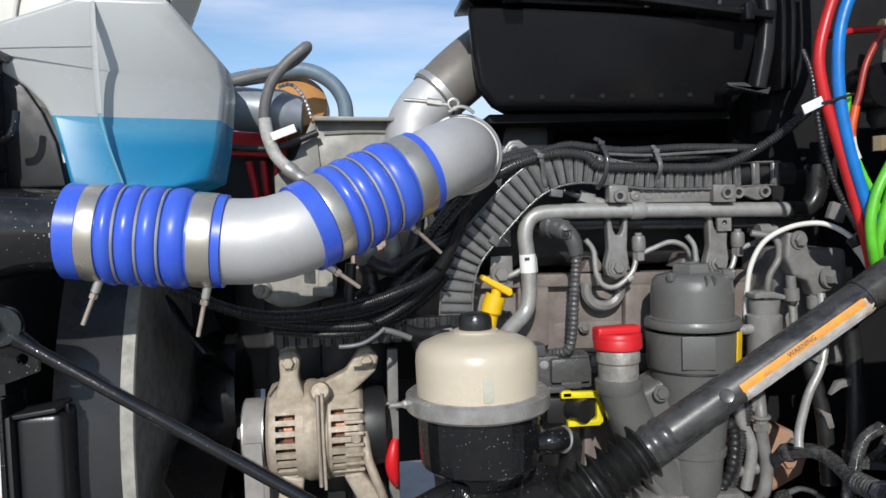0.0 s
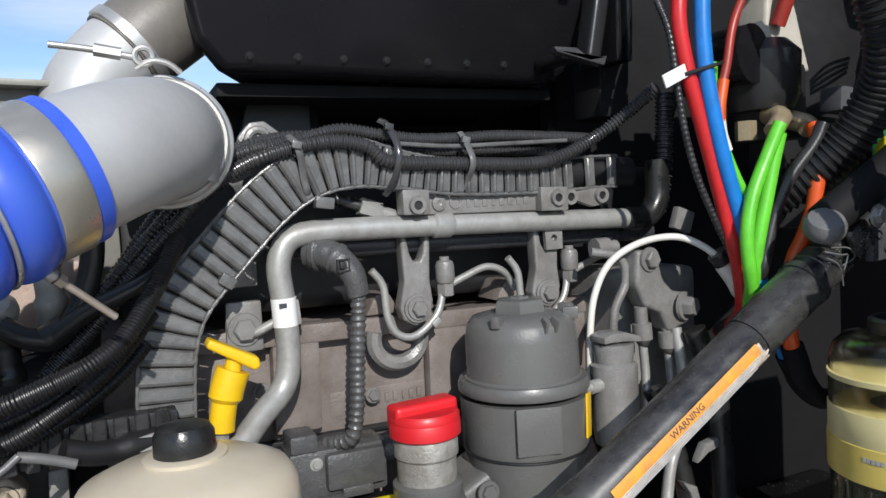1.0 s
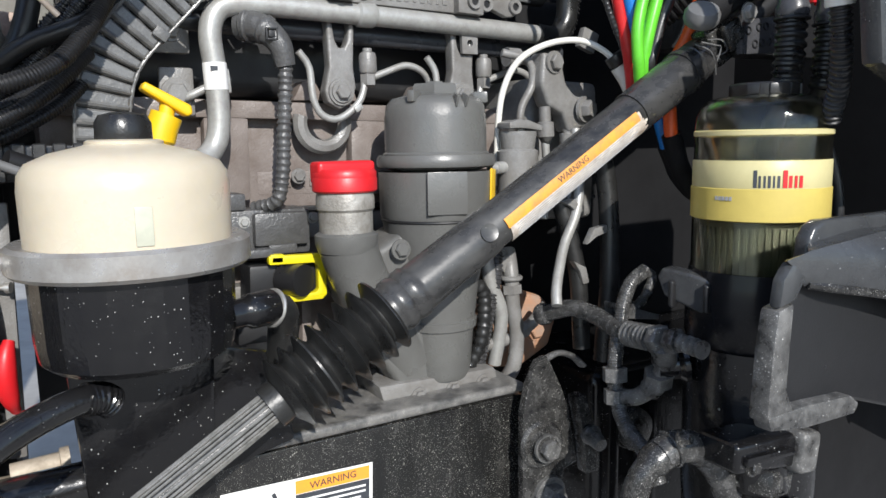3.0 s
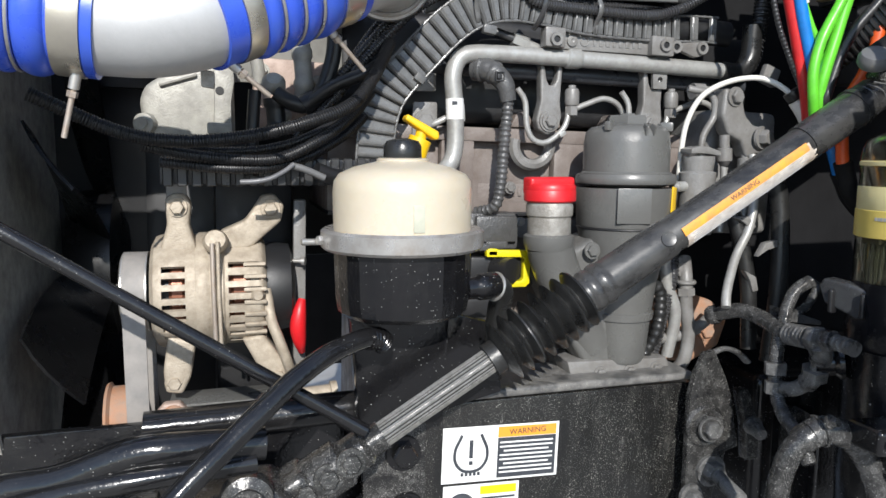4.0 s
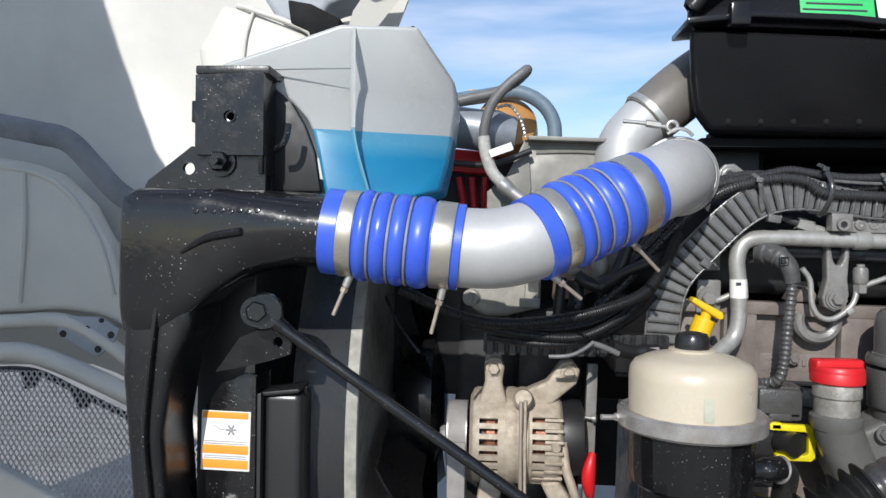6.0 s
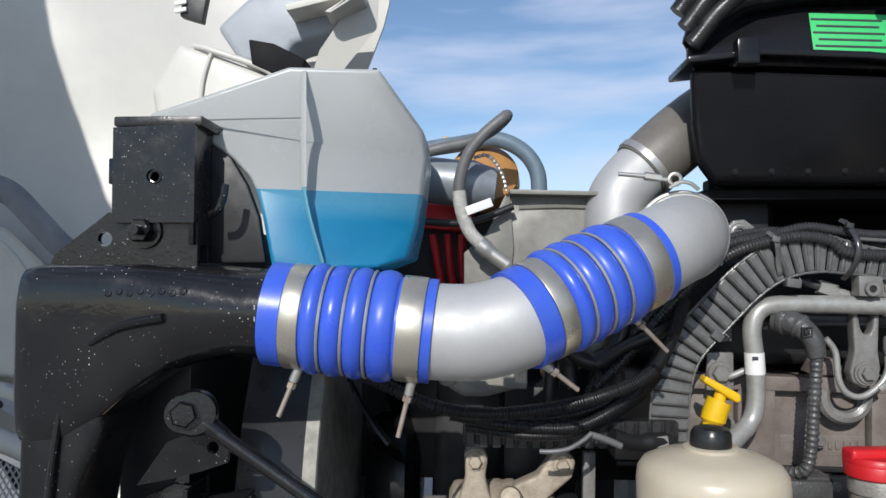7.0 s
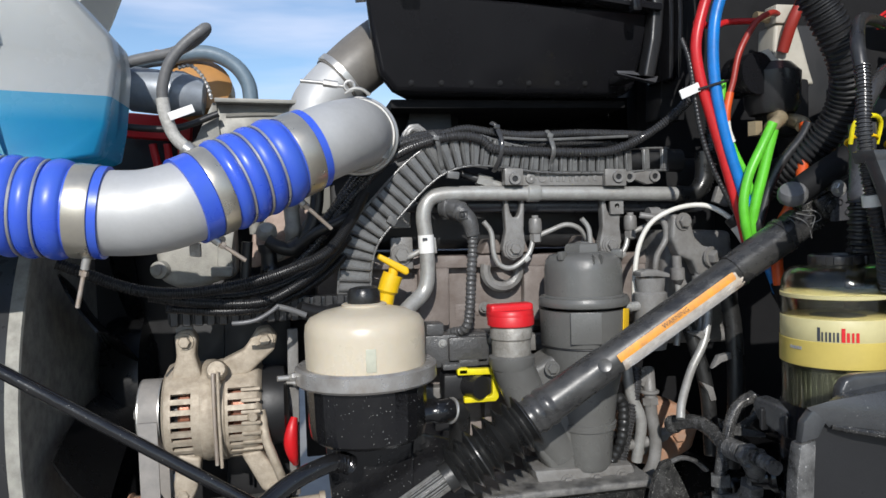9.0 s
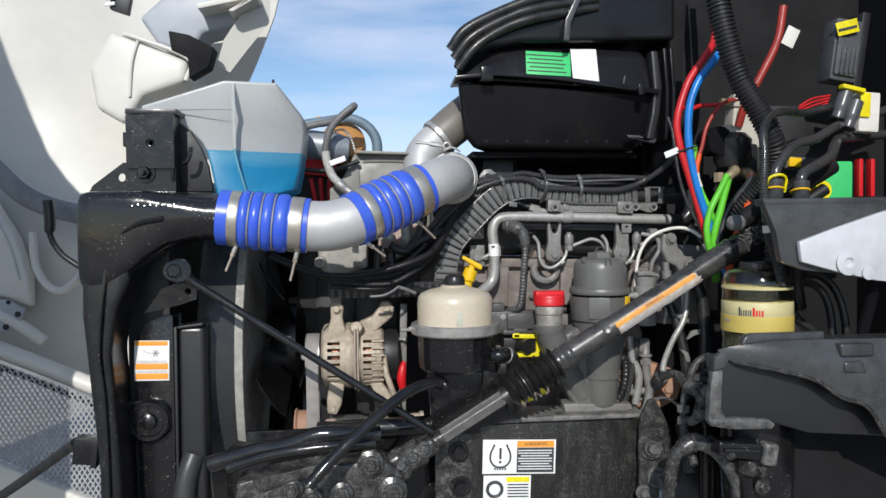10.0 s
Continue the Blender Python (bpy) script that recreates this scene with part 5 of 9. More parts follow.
sens = thing("sensor_plug", (0.40, 1.12, 1.31), "black sensor plug with a ribbed cable sleeve hanging down", "sensor plug")
part("plug_body", tube([(0.376, 1.15, 1.524), (0.388, 1.136, 1.521), (0.4, 1.125, 1.513), (0.411, 1.118, 1.498), (0.416, 1.118, 1.475)], lambda s: 0.0185 - 0.085 * s + (0.0018 if 0.008 < s < 0.014 or 0.03 < s < 0.036 else 0), step=0.002, segs=20), PLUG_GREY, sens)
part("plug_collar", ring((0.383, 1.142, 1.5225), (0.7, -0.65, -0.1), 0.0175, 0.003, 24), PLUG_GREY, sens)
for _dx, _dz, _w, _h in ((0, 0.006, 0.014, 0.0018), (0, -0.006, 0.014, 0.0018), (-0.006, 0, 0.0018, 0.014), (0.006, 0, 0.0018, 0.014)):
    part("latch_bar", box((_w, 0.004, _h), (0.3985 + _dx, 1.1075, 1.509 + _dz), (0, 0, 0), 0.0005), BLACK_PLASTIC, sens)
part("latch_pad", box((0.007, 0.004, 0.007), (0.3985, 1.108, 1.509), (0, 0, 0), 0.0005), BLACK_PLASTIC, sens)
part("sleeve", corrugated([(0.416, 1.118, 1.482), (0.415, 1.12, 1.45), (0.411, 1.12, 1.40), (0.407, 1.12, 1.35), (0.400, 1.125, 1.32), (0.38, 1.15, 1.31)], 0.0088, pitch=0.0078, depth=0.16), PLUG_GREY, sens)

dip = thing("dipstick", (0.265, 1.10, 1.36), "yellow plastic dipstick handle in its tube", "dipstick")
part("handle", slab([(0.254, 1.444), (0.258, 1.452), (0.303, 1.428), (0.304, 1.419), (0.298, 1.416)], 1.088, 1.112, 0.004, segs=3), YELLOW, dip)
part("neck", tube([(0.281, 1.10, 1.43), (0.278, 1.10, 1.415)], 0.008, segs=14), YELLOW, dip)
part("grip", tube([(0.279, 1.10, 1.418), (0.272, 1.10, 1.40), (0.266, 1.10, 1.375), (0.264, 1.10, 1.36)], lambda s: 0.0165 if s < 0.03 else 0.0125, step=0.004, segs=16), YELLOW, dip)
part("tube", tube([(0.264, 1.10, 1.362), (0.262, 1.105, 1.30), (0.262, 1.12, 1.1)], 0.007, segs=12), DULL_STEEL, dip)

lift = thing("lifting_eye", (0.33, 1.16, 1.6), "grey cast lifting eye", "lifting eye")
part("plate", slab([(0.30, 1.60), (0.31, 1.65), (0.322, 1.664), (0.338, 1.666), (0.352, 1.655), (0.36, 1.62)], 1.16, 1.172, 0.004), ENGINE_GREY, lift)
part("eye_rim", ring((0.33, 1.159, 1.645), (0, 1, 0), 0.011, 0.0045, 26), ENGINE_GREY, lift)
for _x, _z, _r in ((0.303, 1.45, 0.0125), (0.301, 1.52, 0.009)):
    _t = thing("engine_mount_tab", (_x, 1.17, _z - 0.03), "grey steel tab bolted to the engine", "bracket")
    part("tab", slab([(_x - 0.02, _z - 0.03), (_x + 0.02, _z - 0.03), (_x + 0.02, _z + 0.025), (_x - 0.018, _z + 0.025)], 1.168, 1.176, 0.004), ENGINE_GREY, _t)
    part("tab_bolt", hexbolt((_x, 1.168, _z - 0.005), (0, -1, 0), _r), ENGINE_GREY, _t)

# oil filter housing and filler
of = thing("oil_filter_housing", (0.592, 1.09, 1.06), "dark grey plastic oil filter housing with a ribbed screw cap", "oil filter")
OC = (0.592, 1.08, 0)
part("cap", lathe([(0, 1.358), (0.0638, 1.358), (0.0633, 1.415), (0.061, 1.430), (0.0545, 1.438), (0.038, 1.4425), (0, 1.4435)], OC, segs=48), FILTER_GREY, of, angle=50)
part("hex", lathe([(0, 1.441), (0.031, 1.441), (0.0305, 1.452), (0.028, 1.456), (0.012, 1.457), (0.011, 1.459), (0, 1.459)], OC, segs=6), FILTER_GREY, of)
for _x, _y, _a in ((0.546, 1.049, 35), (0.639, 1.049, -35), (0.651, 1.076, -60)):
    part("cap_lug", box((0.018, 0.01, 0.014), (_x, _y, 1.439), (0, 0, _a), 0.003), FILTER_GREY, of)
part("cap_rib", box((0.003, 0.012, 0.014), (0.586, 1.02, 1.434), (25, 0, -6), 0.001), FILTER_GREY, of)
part("cap_rib", box((0.003, 0.012, 0.014), (0.598, 1.02, 1.434), (25, 0, 8), 0.001), FILTER_GREY, of)
part("cap_step", lathe([(0.056, 1.3575), (0.066, 1.3575), (0.0665, 1.3715), (0.0645, 1.3735), (0.056, 1.3735)], OC, segs=48), FILTER_GREY, of)
part("collar", lathe([(0.05, 1.350), (0.073, 1.356), (0.0742, 1.358), (0.0742, 1.365), (0.072, 1.370), (0.05, 1.369)], OC, segs=48), FILTER_GREY, of)
part("body", lathe([(0, 1.291), (0.069, 1.291), (0.0715, 1.297), (0.0725, 1.350), (0, 1.351)], OC, segs=48), FILTER_GREY, of)
part("lower_body", lathe([(0, 1.085), (0.036, 1.085), (0.04, 1.095), (0.045, 1.15), (0.052, 1.21), (0.064, 1.262), (0.07, 1.291), (0, 1.292)], OC, segs=40), FILTER_GREY, of)
part("parting_line", ring((0.592, 1.08, 1.291), (0, 0, 1), 0.0697, 0.0018, 48), BLACK_PLASTIC, of)
part("flat_pad", box((0.048, 0.004, 0.05), (0.568, 1.0116, 1.326), (0, 0, -17), 0.001), FILTER_GREY, of)
part("label", box((0.02, 0.002, 0.048), (0.6406, 1.0256, 1.328), (0, 6, 42), 0.0005), YELLOW, of, "yellow sticker")
part("base_flange", slab([(0.49, 1.095), (0.66, 1.09), (0.665, 1.07), (0.64, 1.055), (0.5, 1.06)], 1.05, 1.13, 0.006), ENGINE_GREY, of)
for _x in (0.545, 0.595, 0.64):
    part("flange_bolt", hexbolt((_x, 1.05, 1.073), (0, -1, 0), 0.008), ENGINE_GREY, of)

part("cast_web", slab([(0.455, 1.25), (0.50, 1.262), (0.545, 1.285), (0.60, 1.288), (0.60, 1.08), (0.53, 1.075), (0.50, 1.12), (0.465, 1.19), (0.448, 1.225)], 1.056, 1.13, 0.024, segs=5), FILTER_GREY, of, angle=60)
part("web_rib", tube([(0.475, 1.06, 1.235), (0.508, 1.055, 1.19), (0.532, 1.053, 1.13)], 0.005, segs=10), FILTER_GREY, of)
part("lower_step", lathe([(0.04, 1.15), (0.0485, 1.152), (0.0495, 1.162), (0.042, 1.166)], OC, segs=40), FILTER_GREY, of)

fil = thing("oil_filler", (0.46, 1.06, 1.15), "red oil filler cap on a grey neck", "oil filler")
FC = (0.46, 1.06, 0)
part("cap", lathe([(0, 1.331), (0.035, 1.331), (0.0372, 1.333), (0.0372, 1.3465), (0.0355, 1.3495), (0.02, 1.351), (0, 1.351)], FC, segs=40), RED_PLASTIC, fil, "bright red screw cap")
part("cap_grip", box((0.073, 0.026, 0.026), (0.46, 1.064, 1.353), (0, 0, 6), 0.006, 4), RED_PLASTIC, fil, "raised red grip bar")
part("cap_rim", lathe([(0.03, 1.349), (0.0365, 1.347), (0.0368, 1.353), (0.034, 1.357), (0.03, 1.356)], FC, segs=40), RED_PLASTIC, fil)
part("neck", lathe([(0, 1.280), (0.0295, 1.280), (0.031, 1.286), (0.031, 1.309), (0.0335, 1.312), (0.0335, 1.325), (0.032, 1.331), (0, 1.332)], FC, segs=40), CAST_ALU, fil)
part("neck_socket", lathe([(0, 1.258), (0.033, 1.262), (0.0365, 1.272), (0.0365, 1.282), (0.032, 1.285), (0, 1.285)], FC, segs=40), FILTER_GREY, fil)
part("slanted_neck", tube([(0.46, 1.06, 1.272), (0.474, 1.065, 1.235), (0.505, 1.075, 1.175), (0.545, 1.085, 1.11)], 0.034, step=0.01, segs=28), FILTER_GREY, fil)
part("bolt", hexbolt((0.522, 1.045, 1.26), (0, -1, 0.1), 0.0088), FILTER_GREY, fil)

conn = thing("module_connector", (0.4, 1.13, 1.19), "black module connector with a bright yellow locking clip", "connector")
part("module", box((0.11, 0.05, 0.056), (0.388, 1.158, 1.282), (0, 1, 0), 0.006), PLUG_GREY, conn)
part("module_lid", box((0.066, 0.014, 0.04), (0.404, 1.129, 1.286), (0, 1, 0), 0.005), PLUG_GREY, conn)
part("module_tab", box((0.035, 0.01, 0.012), (0.404, 1.126, 1.262), (0, 1, 0), 0.003), PLUG_GREY, conn)
for _x in (0.362, 0.446):
    part("module_screw", hexbolt((_x, 1.133, 1.296), (0, -1, 0), 0.005), DULL_STEEL, conn)
part("module_step", box((0.03, 0.04, 0.02), (0.35, 1.15, 1.32), (0, 1, 0), 0.004), PLUG_GREY, conn)
part("connector_body", box((0.085, 0.045, 0.042), (0.40, 1.13, 1.225), (0, 2, 0), 0.005), BLACK_PLASTIC, conn)
clip = part("locking_clip", slab([(0.378, 1.2585), (0.44, 1.2565), (0.4475, 1.251), (0.4465, 1.207), (0.4405, 1.2015), (0.388, 1.202), (0.388, 1.2115), (0.4325, 1.2105), (0.436, 1.214), (0.4365, 1.243), (0.432, 1.2465), (0.378, 1.2485)], 1.094, 1.106, 0.0018, segs=2), YELLOW_LIME, conn, "bright yellow locking clip")
part("clip_tab", box((0.016, 0.012, 0.011), (0.388, 1.1, 1.2545), (0, 2, 0), 0.002), YELLOW_LIME, clip)
part("connector_cap", lathe([(0, 0), (0.019, 0), (0.02, 0.003), (0.019, 0.03), (0, 0.031)], (0.40, 1.112, 1.228), (0.6, -1, 0), 24), RECESS_GREY, conn)
part("connector_rib", box((0.03, 0.02, 0.01), (0.37, 1.108, 1.262), (0, 0, 0), 0.003), PLUG_GREY, conn)
part("rear_bar", box((0.06, 0.03, 0.03), (0.37, 1.12, 1.17), bevel=0.005), BLACK_PLASTIC, conn)
part("yellow_tab", box((0.02, 0.01, 0.02), (0.452, 1.10, 1.12), (0, 20, 0), 0.002), YELLOW_LIME, conn)
part("yellow_tab", box((0.04, 0.01, 0.008), (0.40, 1.06, 1.105), (0, -6, 0), 0.002), YELLOW_LIME, conn)

# ---------------------------------------------------------------- steering shaft
shaft = thing("steering_shaft", (0.5, 0.915, 1.06), "black telescopic steering shaft with rubber bellows and warning label", "steering shaft")
S0, SD = Vector((0.546, 0.912, 1.286)), Vector((0.4, -0.0056, 0.2442)).normalized()


def along(s):
    return S0 + SD * s


part("outer_tube", tube([along(-0.125), along(0.36)], 0.0238, step=0.02, segs=28), SHAFT_BLACK, shaft)
part("end_sleeve", tube([along(0.244), along(0.345)], lambda s: 0.0258 if s < 0.11 else 0.022, step=0.006, segs=28), SHAFT_BLACK, shaft)
part("end_boot", tube([along(0.335), along(0.352), along(0.368), along(0.385)], lambda q: 0.0275 if q < 0.012 else 0.0215 if q < 0.02 else 0.025 if q < 0.04 else 0.017, step=0.004, segs=24), SHAFT_BLACK, shaft)
part("upper_yoke", box((0.05, 0.03, 0.05), along(0.405) + Vector((0, 0, 0.004)), (0, -31, 0), 0.008, 3), BLACK_DUSTY, shaft)
part("upper_yoke_ear", box((0.03, 0.012, 0.034), along(0.40) + Vector((0.004, -0.024, 0.012)), (0, -31, 0), 0.006, 3), BLACK_DUSTY, shaft)
part("upper_yoke_bolt", hexbolt(along(0.40) + Vector((0.004, -0.03, 0.012)), (0, -1, 0), 0.008), BLACK_DUSTY, shaft)
part("column_shaft", tube([along(0.41), along(0.60)], 0.014, segs=16), BLACK_PLASTIC, shaft)
part("collar", tube([along(-0.128), along(-0.09), along(0.012)], lambda s: 0.0262 + (0.0022 if 0.012 < s < 0.022 or 0.03 < s < 0.04 else 0) - 0.012 * max(0, s - 0.05), step=0.004, segs=28), SHAFT_BLACK, shaft)
part("dimple", lathe([(0.003, 0), (0.009, 0), (0.0095, 0.003), (0.005, 0.002)], along(0.004) + Vector((-0.006, -0.023, 0.006)), (-0.2, -1, 0.25), 18), SHAFT_BLACK, shaft)
part("joint_dome", lathe([(0, 0), (0.0185, 0), (0.0205, 0.004), (0.0205, 0.012), (0.017, 0.018), (0.008, 0.021), (0, 0.021)], (0.836, 0.884, 1.517), (-0.35, -0.5, 0.75), 24), GREY_HOSE, shaft, "dust-covered joint cap")
for _k in range(3):
    _q = along(0.355 + 0.012 * _k) + Vector((0.0, -0.022, 0.012))
    part("twine", tube([_q + Vector((-0.014, 0.004, 0.01 - 0.003 * _k)), _q + Vector((0.0, -0.005, 0.003)), _q + Vector((0.013, -0.002, -0.008 + 0.009 * (_k % 2))), _q + Vector((0.02 - 0.012 * _k, 0.001, -0.024 + 0.004 * _k))], 0.0008, step=0.004, segs=6), GREY_HOSE, shaft)


def bellows(run):
    f = (run / 0.0165) % 1.0
    return 0.026 + 0.016 * (1 - abs(2 * f - 1)) ** 1.3 - 0.05 * max(0, 0.03 - run)


part("bellows", tube([along(-0.252), along(-0.125)], bellows, step=0.0021, segs=32), BLACK_RUBBER, shaft, "black rubber bellows", angle=60)
part("bellows_cuff", tube([along(-0.266), along(-0.25)], 0.0215, step=0.005, segs=24), BLACK_RUBBER, shaft)
_u = SD.cross(Vector((0, 0, 1))).normalized()
_v = SD.cross(_u)
_n = 22
for _k in range(_n):
    _a = 2 * math.pi * _k / _n
    _d = _u * math.cos(_a) + _v * math.sin(_a)
    part("spline", tube([along(-0.425) + _d * 0.0145, along(-0.255) + _d * 0.0145], 0.0013, step=0.05, segs=6), SPLINE, shaft)
part("spline_core", tube([along(-0.425), along(-0.255)], 0.0138, step=0.05, segs=20), BLACK_RUBBER, shaft)
part("yoke", tube([along(-0.52), along(-0.50), along(-0.47), along(-0.44), along(-0.42)], lambda s: 0.030 if s < 0.05 else 0.0235 if s < 0.075 else 0.018, step=0.006, segs=20), BLACK_DUSTY, shaft)
for _s in (-0.53, -0.50, -0.47):
    part("yoke_bolt", hexbolt(along(_s) + Vector((0, -0.026, 0.006)), (0, -1, 0.2), 0.012, 0.012), BLACK_DUSTY, shaft)
part("joint", box((0.07, 0.06, 0.06), along(-0.55), (0, -31, 0), 0.012, 3), BLACK_DUSTY, shaft)


def wrap(s0, s1, a0, a1, r, steps=10):
    """A strip that lies on the shaft between two lengths and two angles (0: up, 90: towards the viewer)."""
    b = bmesh.new()
    up = (Vector((0, 0, 1)) - SD * SD.z).normalized()
    near = SD.cross(up)
    if near.y > 0:
        near = -near
    rows = []
    for i in range(steps + 1):
        a = radians(a0 + (a1 - a0) * i / steps)
        d = up * math.cos(a) + near * math.sin(a)
        rows.append([along(s0) + d * r, along((s0 + s1) / 2) + d * r, along(s1) + d * r])
    return sheet(rows, 0.0005, b)


lab = part("warning_label", wrap(0.026, 0.236, 72, 148, 0.0244), WORN_LABEL, shaft, "orange and white warning label along the shaft", angle=80)
part("orange_band", wrap(0.024, 0.232, 68, 94, 0.0251), WORN_ORANGE, lab, angle=80)
for _k in range(7):
    part("torn_strip", wrap(0.232, 0.2375 + 0.007 * ((_k * 5) % 7) / 7, 94 + 7.5 * _k, 101 + 7.5 * _k, 0.0246, 2), WORN_LABEL, lab, angle=80)
for _k in range(8):
    part("text_bar", wrap(0.034 + 0.004 * (_k % 2), 0.226 - 0.008 * (_k % 3), 98 + 6 * _k, 99.6 + 6 * _k, 0.0249, 1), GREY_PRINT, lab, angle=80)
_up = (Vector((0, 0, 1)) - SD * SD.z).normalized()
_near = SD.cross(_up) if SD.cross(_up).y < 0 else -SD.cross(_up)
_dn = _up * math.cos(radians(81)) + _near * math.sin(radians(81))
_fr = Matrix((SD, _dn.cross(SD), _dn)).transposed().to_euler()
_q = along(0.125) + _dn * 0.0257
letters("WARNING", _q, 0.0095, [math.degrees(a) for a in _fr], DARK_PRINT, lab)

# ---------------------------------------------------------------- frame rail and lower parts
rail = thing("frame_rail", (0.3, 1.1, 0.74), "dusty black steel frame rail with information labels", "frame rail")
part("web", slab([(0.255, 1.060), (0.680, 1.060), (0.680, 0.70), (0.255, 0.70)], 1.016, 1.03, 0.003), RAIL_DUSTY, rail)
part("top_flange", slab([(0.255, 1.076), (0.681, 1.076), (0.681, 1.064), (0.255, 1.062)], 1.012, 1.12, 0.006, segs=4), FLANGE_DUST, rail, "dusty top flange")
part("front_web", slab([(-0.30, 1.05), (0.262, 1.05), (0.262, 0.70), (-0.30, 0.70)], 1.07, 1.085, 0.003), BLACK_PAINT, rail)
part("front_tube", tube([(-0.092, 1.06, 1.048), (0.26, 1.06, 1.055)], 0.022, step=0.04, segs=20), BLACK_GLOSS, rail)
part("bolt", hexbolt((0.231, 1.0, 1.005), (0, -1, 0), 0.017, 0.018), BLACK_PAINT, rail)
part("bolt", hexbolt((0.235, 1.0, 0.925), (0, -1, 0), 0.017, 0.018), BLACK_PAINT, rail)
part("end_plate", slab([(0.175, 1.11), (0.262, 1.095), (0.262, 0.7), (0.18, 0.7)], 1.0, 1.014, 0.003), BLACK_DUSTY, rail)
st = part("pressure_label", box((0.173, 0.001, 0.08), (0.3755, 1.0152, 0.983), (0, 2.0, 0), 0.0003), WHITE_LABEL, rail, "white, orange and grey tyre pressure label")
LT = pose(0.3755, 1.0140, 0.983, 0, 2.0, 0)


def on_label(size, x, z, name, material, dy=0.0, turn=0.0):
    b = box((size[0], 0.0006, size[1]), (0, 0, 0), (0, turn, 0), 0)
    bmesh.ops.transform(b, matrix=LT @ pose(x, -dy, z), verts=b.verts)
    return part(name, b, material, st)


on_label((0.088, 0.015), 0.038, 0.030, "orange_bar", ORANGE_LABEL)
on_label((0.088, 0.058), 0.038, -0.0075, "text_panel", DARK_PRINT)
for _k in range(8):
    on_label((0.08 - 0.012 * (_k % 3 == 2), 0.0022), 0.037, 0.015 - 0.0062 * _k, "text_bar", WHITE_LABEL, 0.0008)
_m = bmesh.new()
tube([(-0.059, 0, 0.029), (-0.062, 0, 0.022), (-0.068, 0, 0.008), (-0.068, 0, -0.008), (-0.060, 0, -0.02), (-0.05, 0, -0.024), (-0.04, 0, -0.024), (-0.030, 0, -0.02), (-0.022, 0, -0.008), (-0.022, 0, 0.008), (-0.028, 0, 0.022), (-0.031, 0, 0.029)], 0.0022, step=0.003, segs=6, bm=_m, flat=1.0)
for _k in range(5):
    box((0.004, 0.0016, 0.005), (-0.057 + 0.006 * _k, 0, -0.028), bevel=0, bm=_m)
box((0.0055, 0.0016, 0.026), (-0.045, 0, 0.008), bevel=0.0005, bm=_m)
box((0.0055, 0.0016, 0.0055), (-0.045, 0, -0.012), bevel=0.0005, bm=_m)
for _vv in _m.verts:
    _vv.co.y = _vv.co.y * 0.25
bmesh.ops.transform(_m, matrix=LT, verts=_m.verts)
part("tyre_symbol", _m, DARK_PRINT, st)
_hd = LT @ Vector((0.038, -0.0008, 0.030))
letters("WARNING", _hd, 0.0115, (90, 0, 0), DARK_PRINT, st)
st2 = part("wheel_label", box((0.112, 0.001, 0.09), (0.3455, 1.0152, 0.895), (0, 2.0, 0), 0.0003), WHITE_LABEL, rail, "white and yellow wheel torque label")
part("yellow_bar", box((0.054, 0.0006, 0.012), (0.3715, 1.0140, 0.930), (0, 2, 0), 0), YELLOW_LIME, st2)
for _k in range(7):
    part("text_bar", box((0.05, 0.0006, 0.003), (0.3715, 1.0140, 0.918 - 0.007 * _k), (0, 2, 0), 0), DARK_PRINT, st2)
part("wheel_symbol", ring((0.3165, 1.0145, 0.909), (0, 1, 0), 0.017, 0.004, 30), DARK_PRINT, st2)

plt = thing("gearbox_bracket", (0.69, 1.0, 0.72), "dusty black steel plate bracket with long studs", "bracket")
part("plate", slab([(0.65, 0.72), (0.652, 1.05), (0.66, 1.085), (0.674, 1.114), (0.69, 1.118), (0.712, 1.075), (0.724, 1.045), (0.733, 0.995), (0.74, 0.967), (0.718, 0.961), (0.712, 0.93), (0.70, 0.90), (0.69, 0.72)], 0.978, 0.99, 0.003), BLACK_DUSTY, plt)
part("boss_disc", lathe([(0, 0), (0.03, 0), (0.031, 0.004), (0.027, 0.008), (0.019, 0.006), (0.016, 0.012), (0.015, 0.02), (0, 0.02)], (0.678, 0.978, 1.006), (-0.1, -1, 0.05), 30), BLACK_DUSTY, plt)
part("boss_nut", hexbolt((0.677, 0.962, 1.006), (-0.1, -1, 0.05), 0.013, 0.014), POST_DUST, plt)
for _x, _z, _r in ((0.692, 0.935, 0.017), (0.66, 0.90, 0.013)):
    part("stud_nut", hexbolt((_x, 0.978, _z), (0, -1, 0), _r, 0.02), POST_DUST, plt)
    part("stud", tube([(_x, 0.97, _z), (_x - 0.004, 0.905, _z - 0.01)], lambda q: 0.0105 + 0.0006 * ((q / 0.0024) % 1 < 0.5), step=0.0012, segs=14), POST_DUST, plt)
part("stud_boss", lathe([(0, 0), (0.013, 0), (0.015, 0.006), (0.012, 0.012), (0.009, 0.03), (0, 0.031)], (0.779, 1.0, 0.99), (-0.15, -1, -0.25), 20), POST_DUST, plt)
part("stud_arm", slab([(0.755, 1.045), (0.772, 1.045), (0.795, 0.985), (0.80, 0.93), (0.775, 0.93), (0.77, 0.985)], 1.0, 1.02, 0.004, segs=2), BLACK_DUSTY, plt)
part("bent_tab", tube([(0.690, 0.985, 1.112), (0.712, 0.985, 1.117), (0.735, 0.984, 1.109), (0.752, 0.985, 1.094)], 0.0075, step=0.004, segs=12, flat=0.5), POST_DUST, plt)

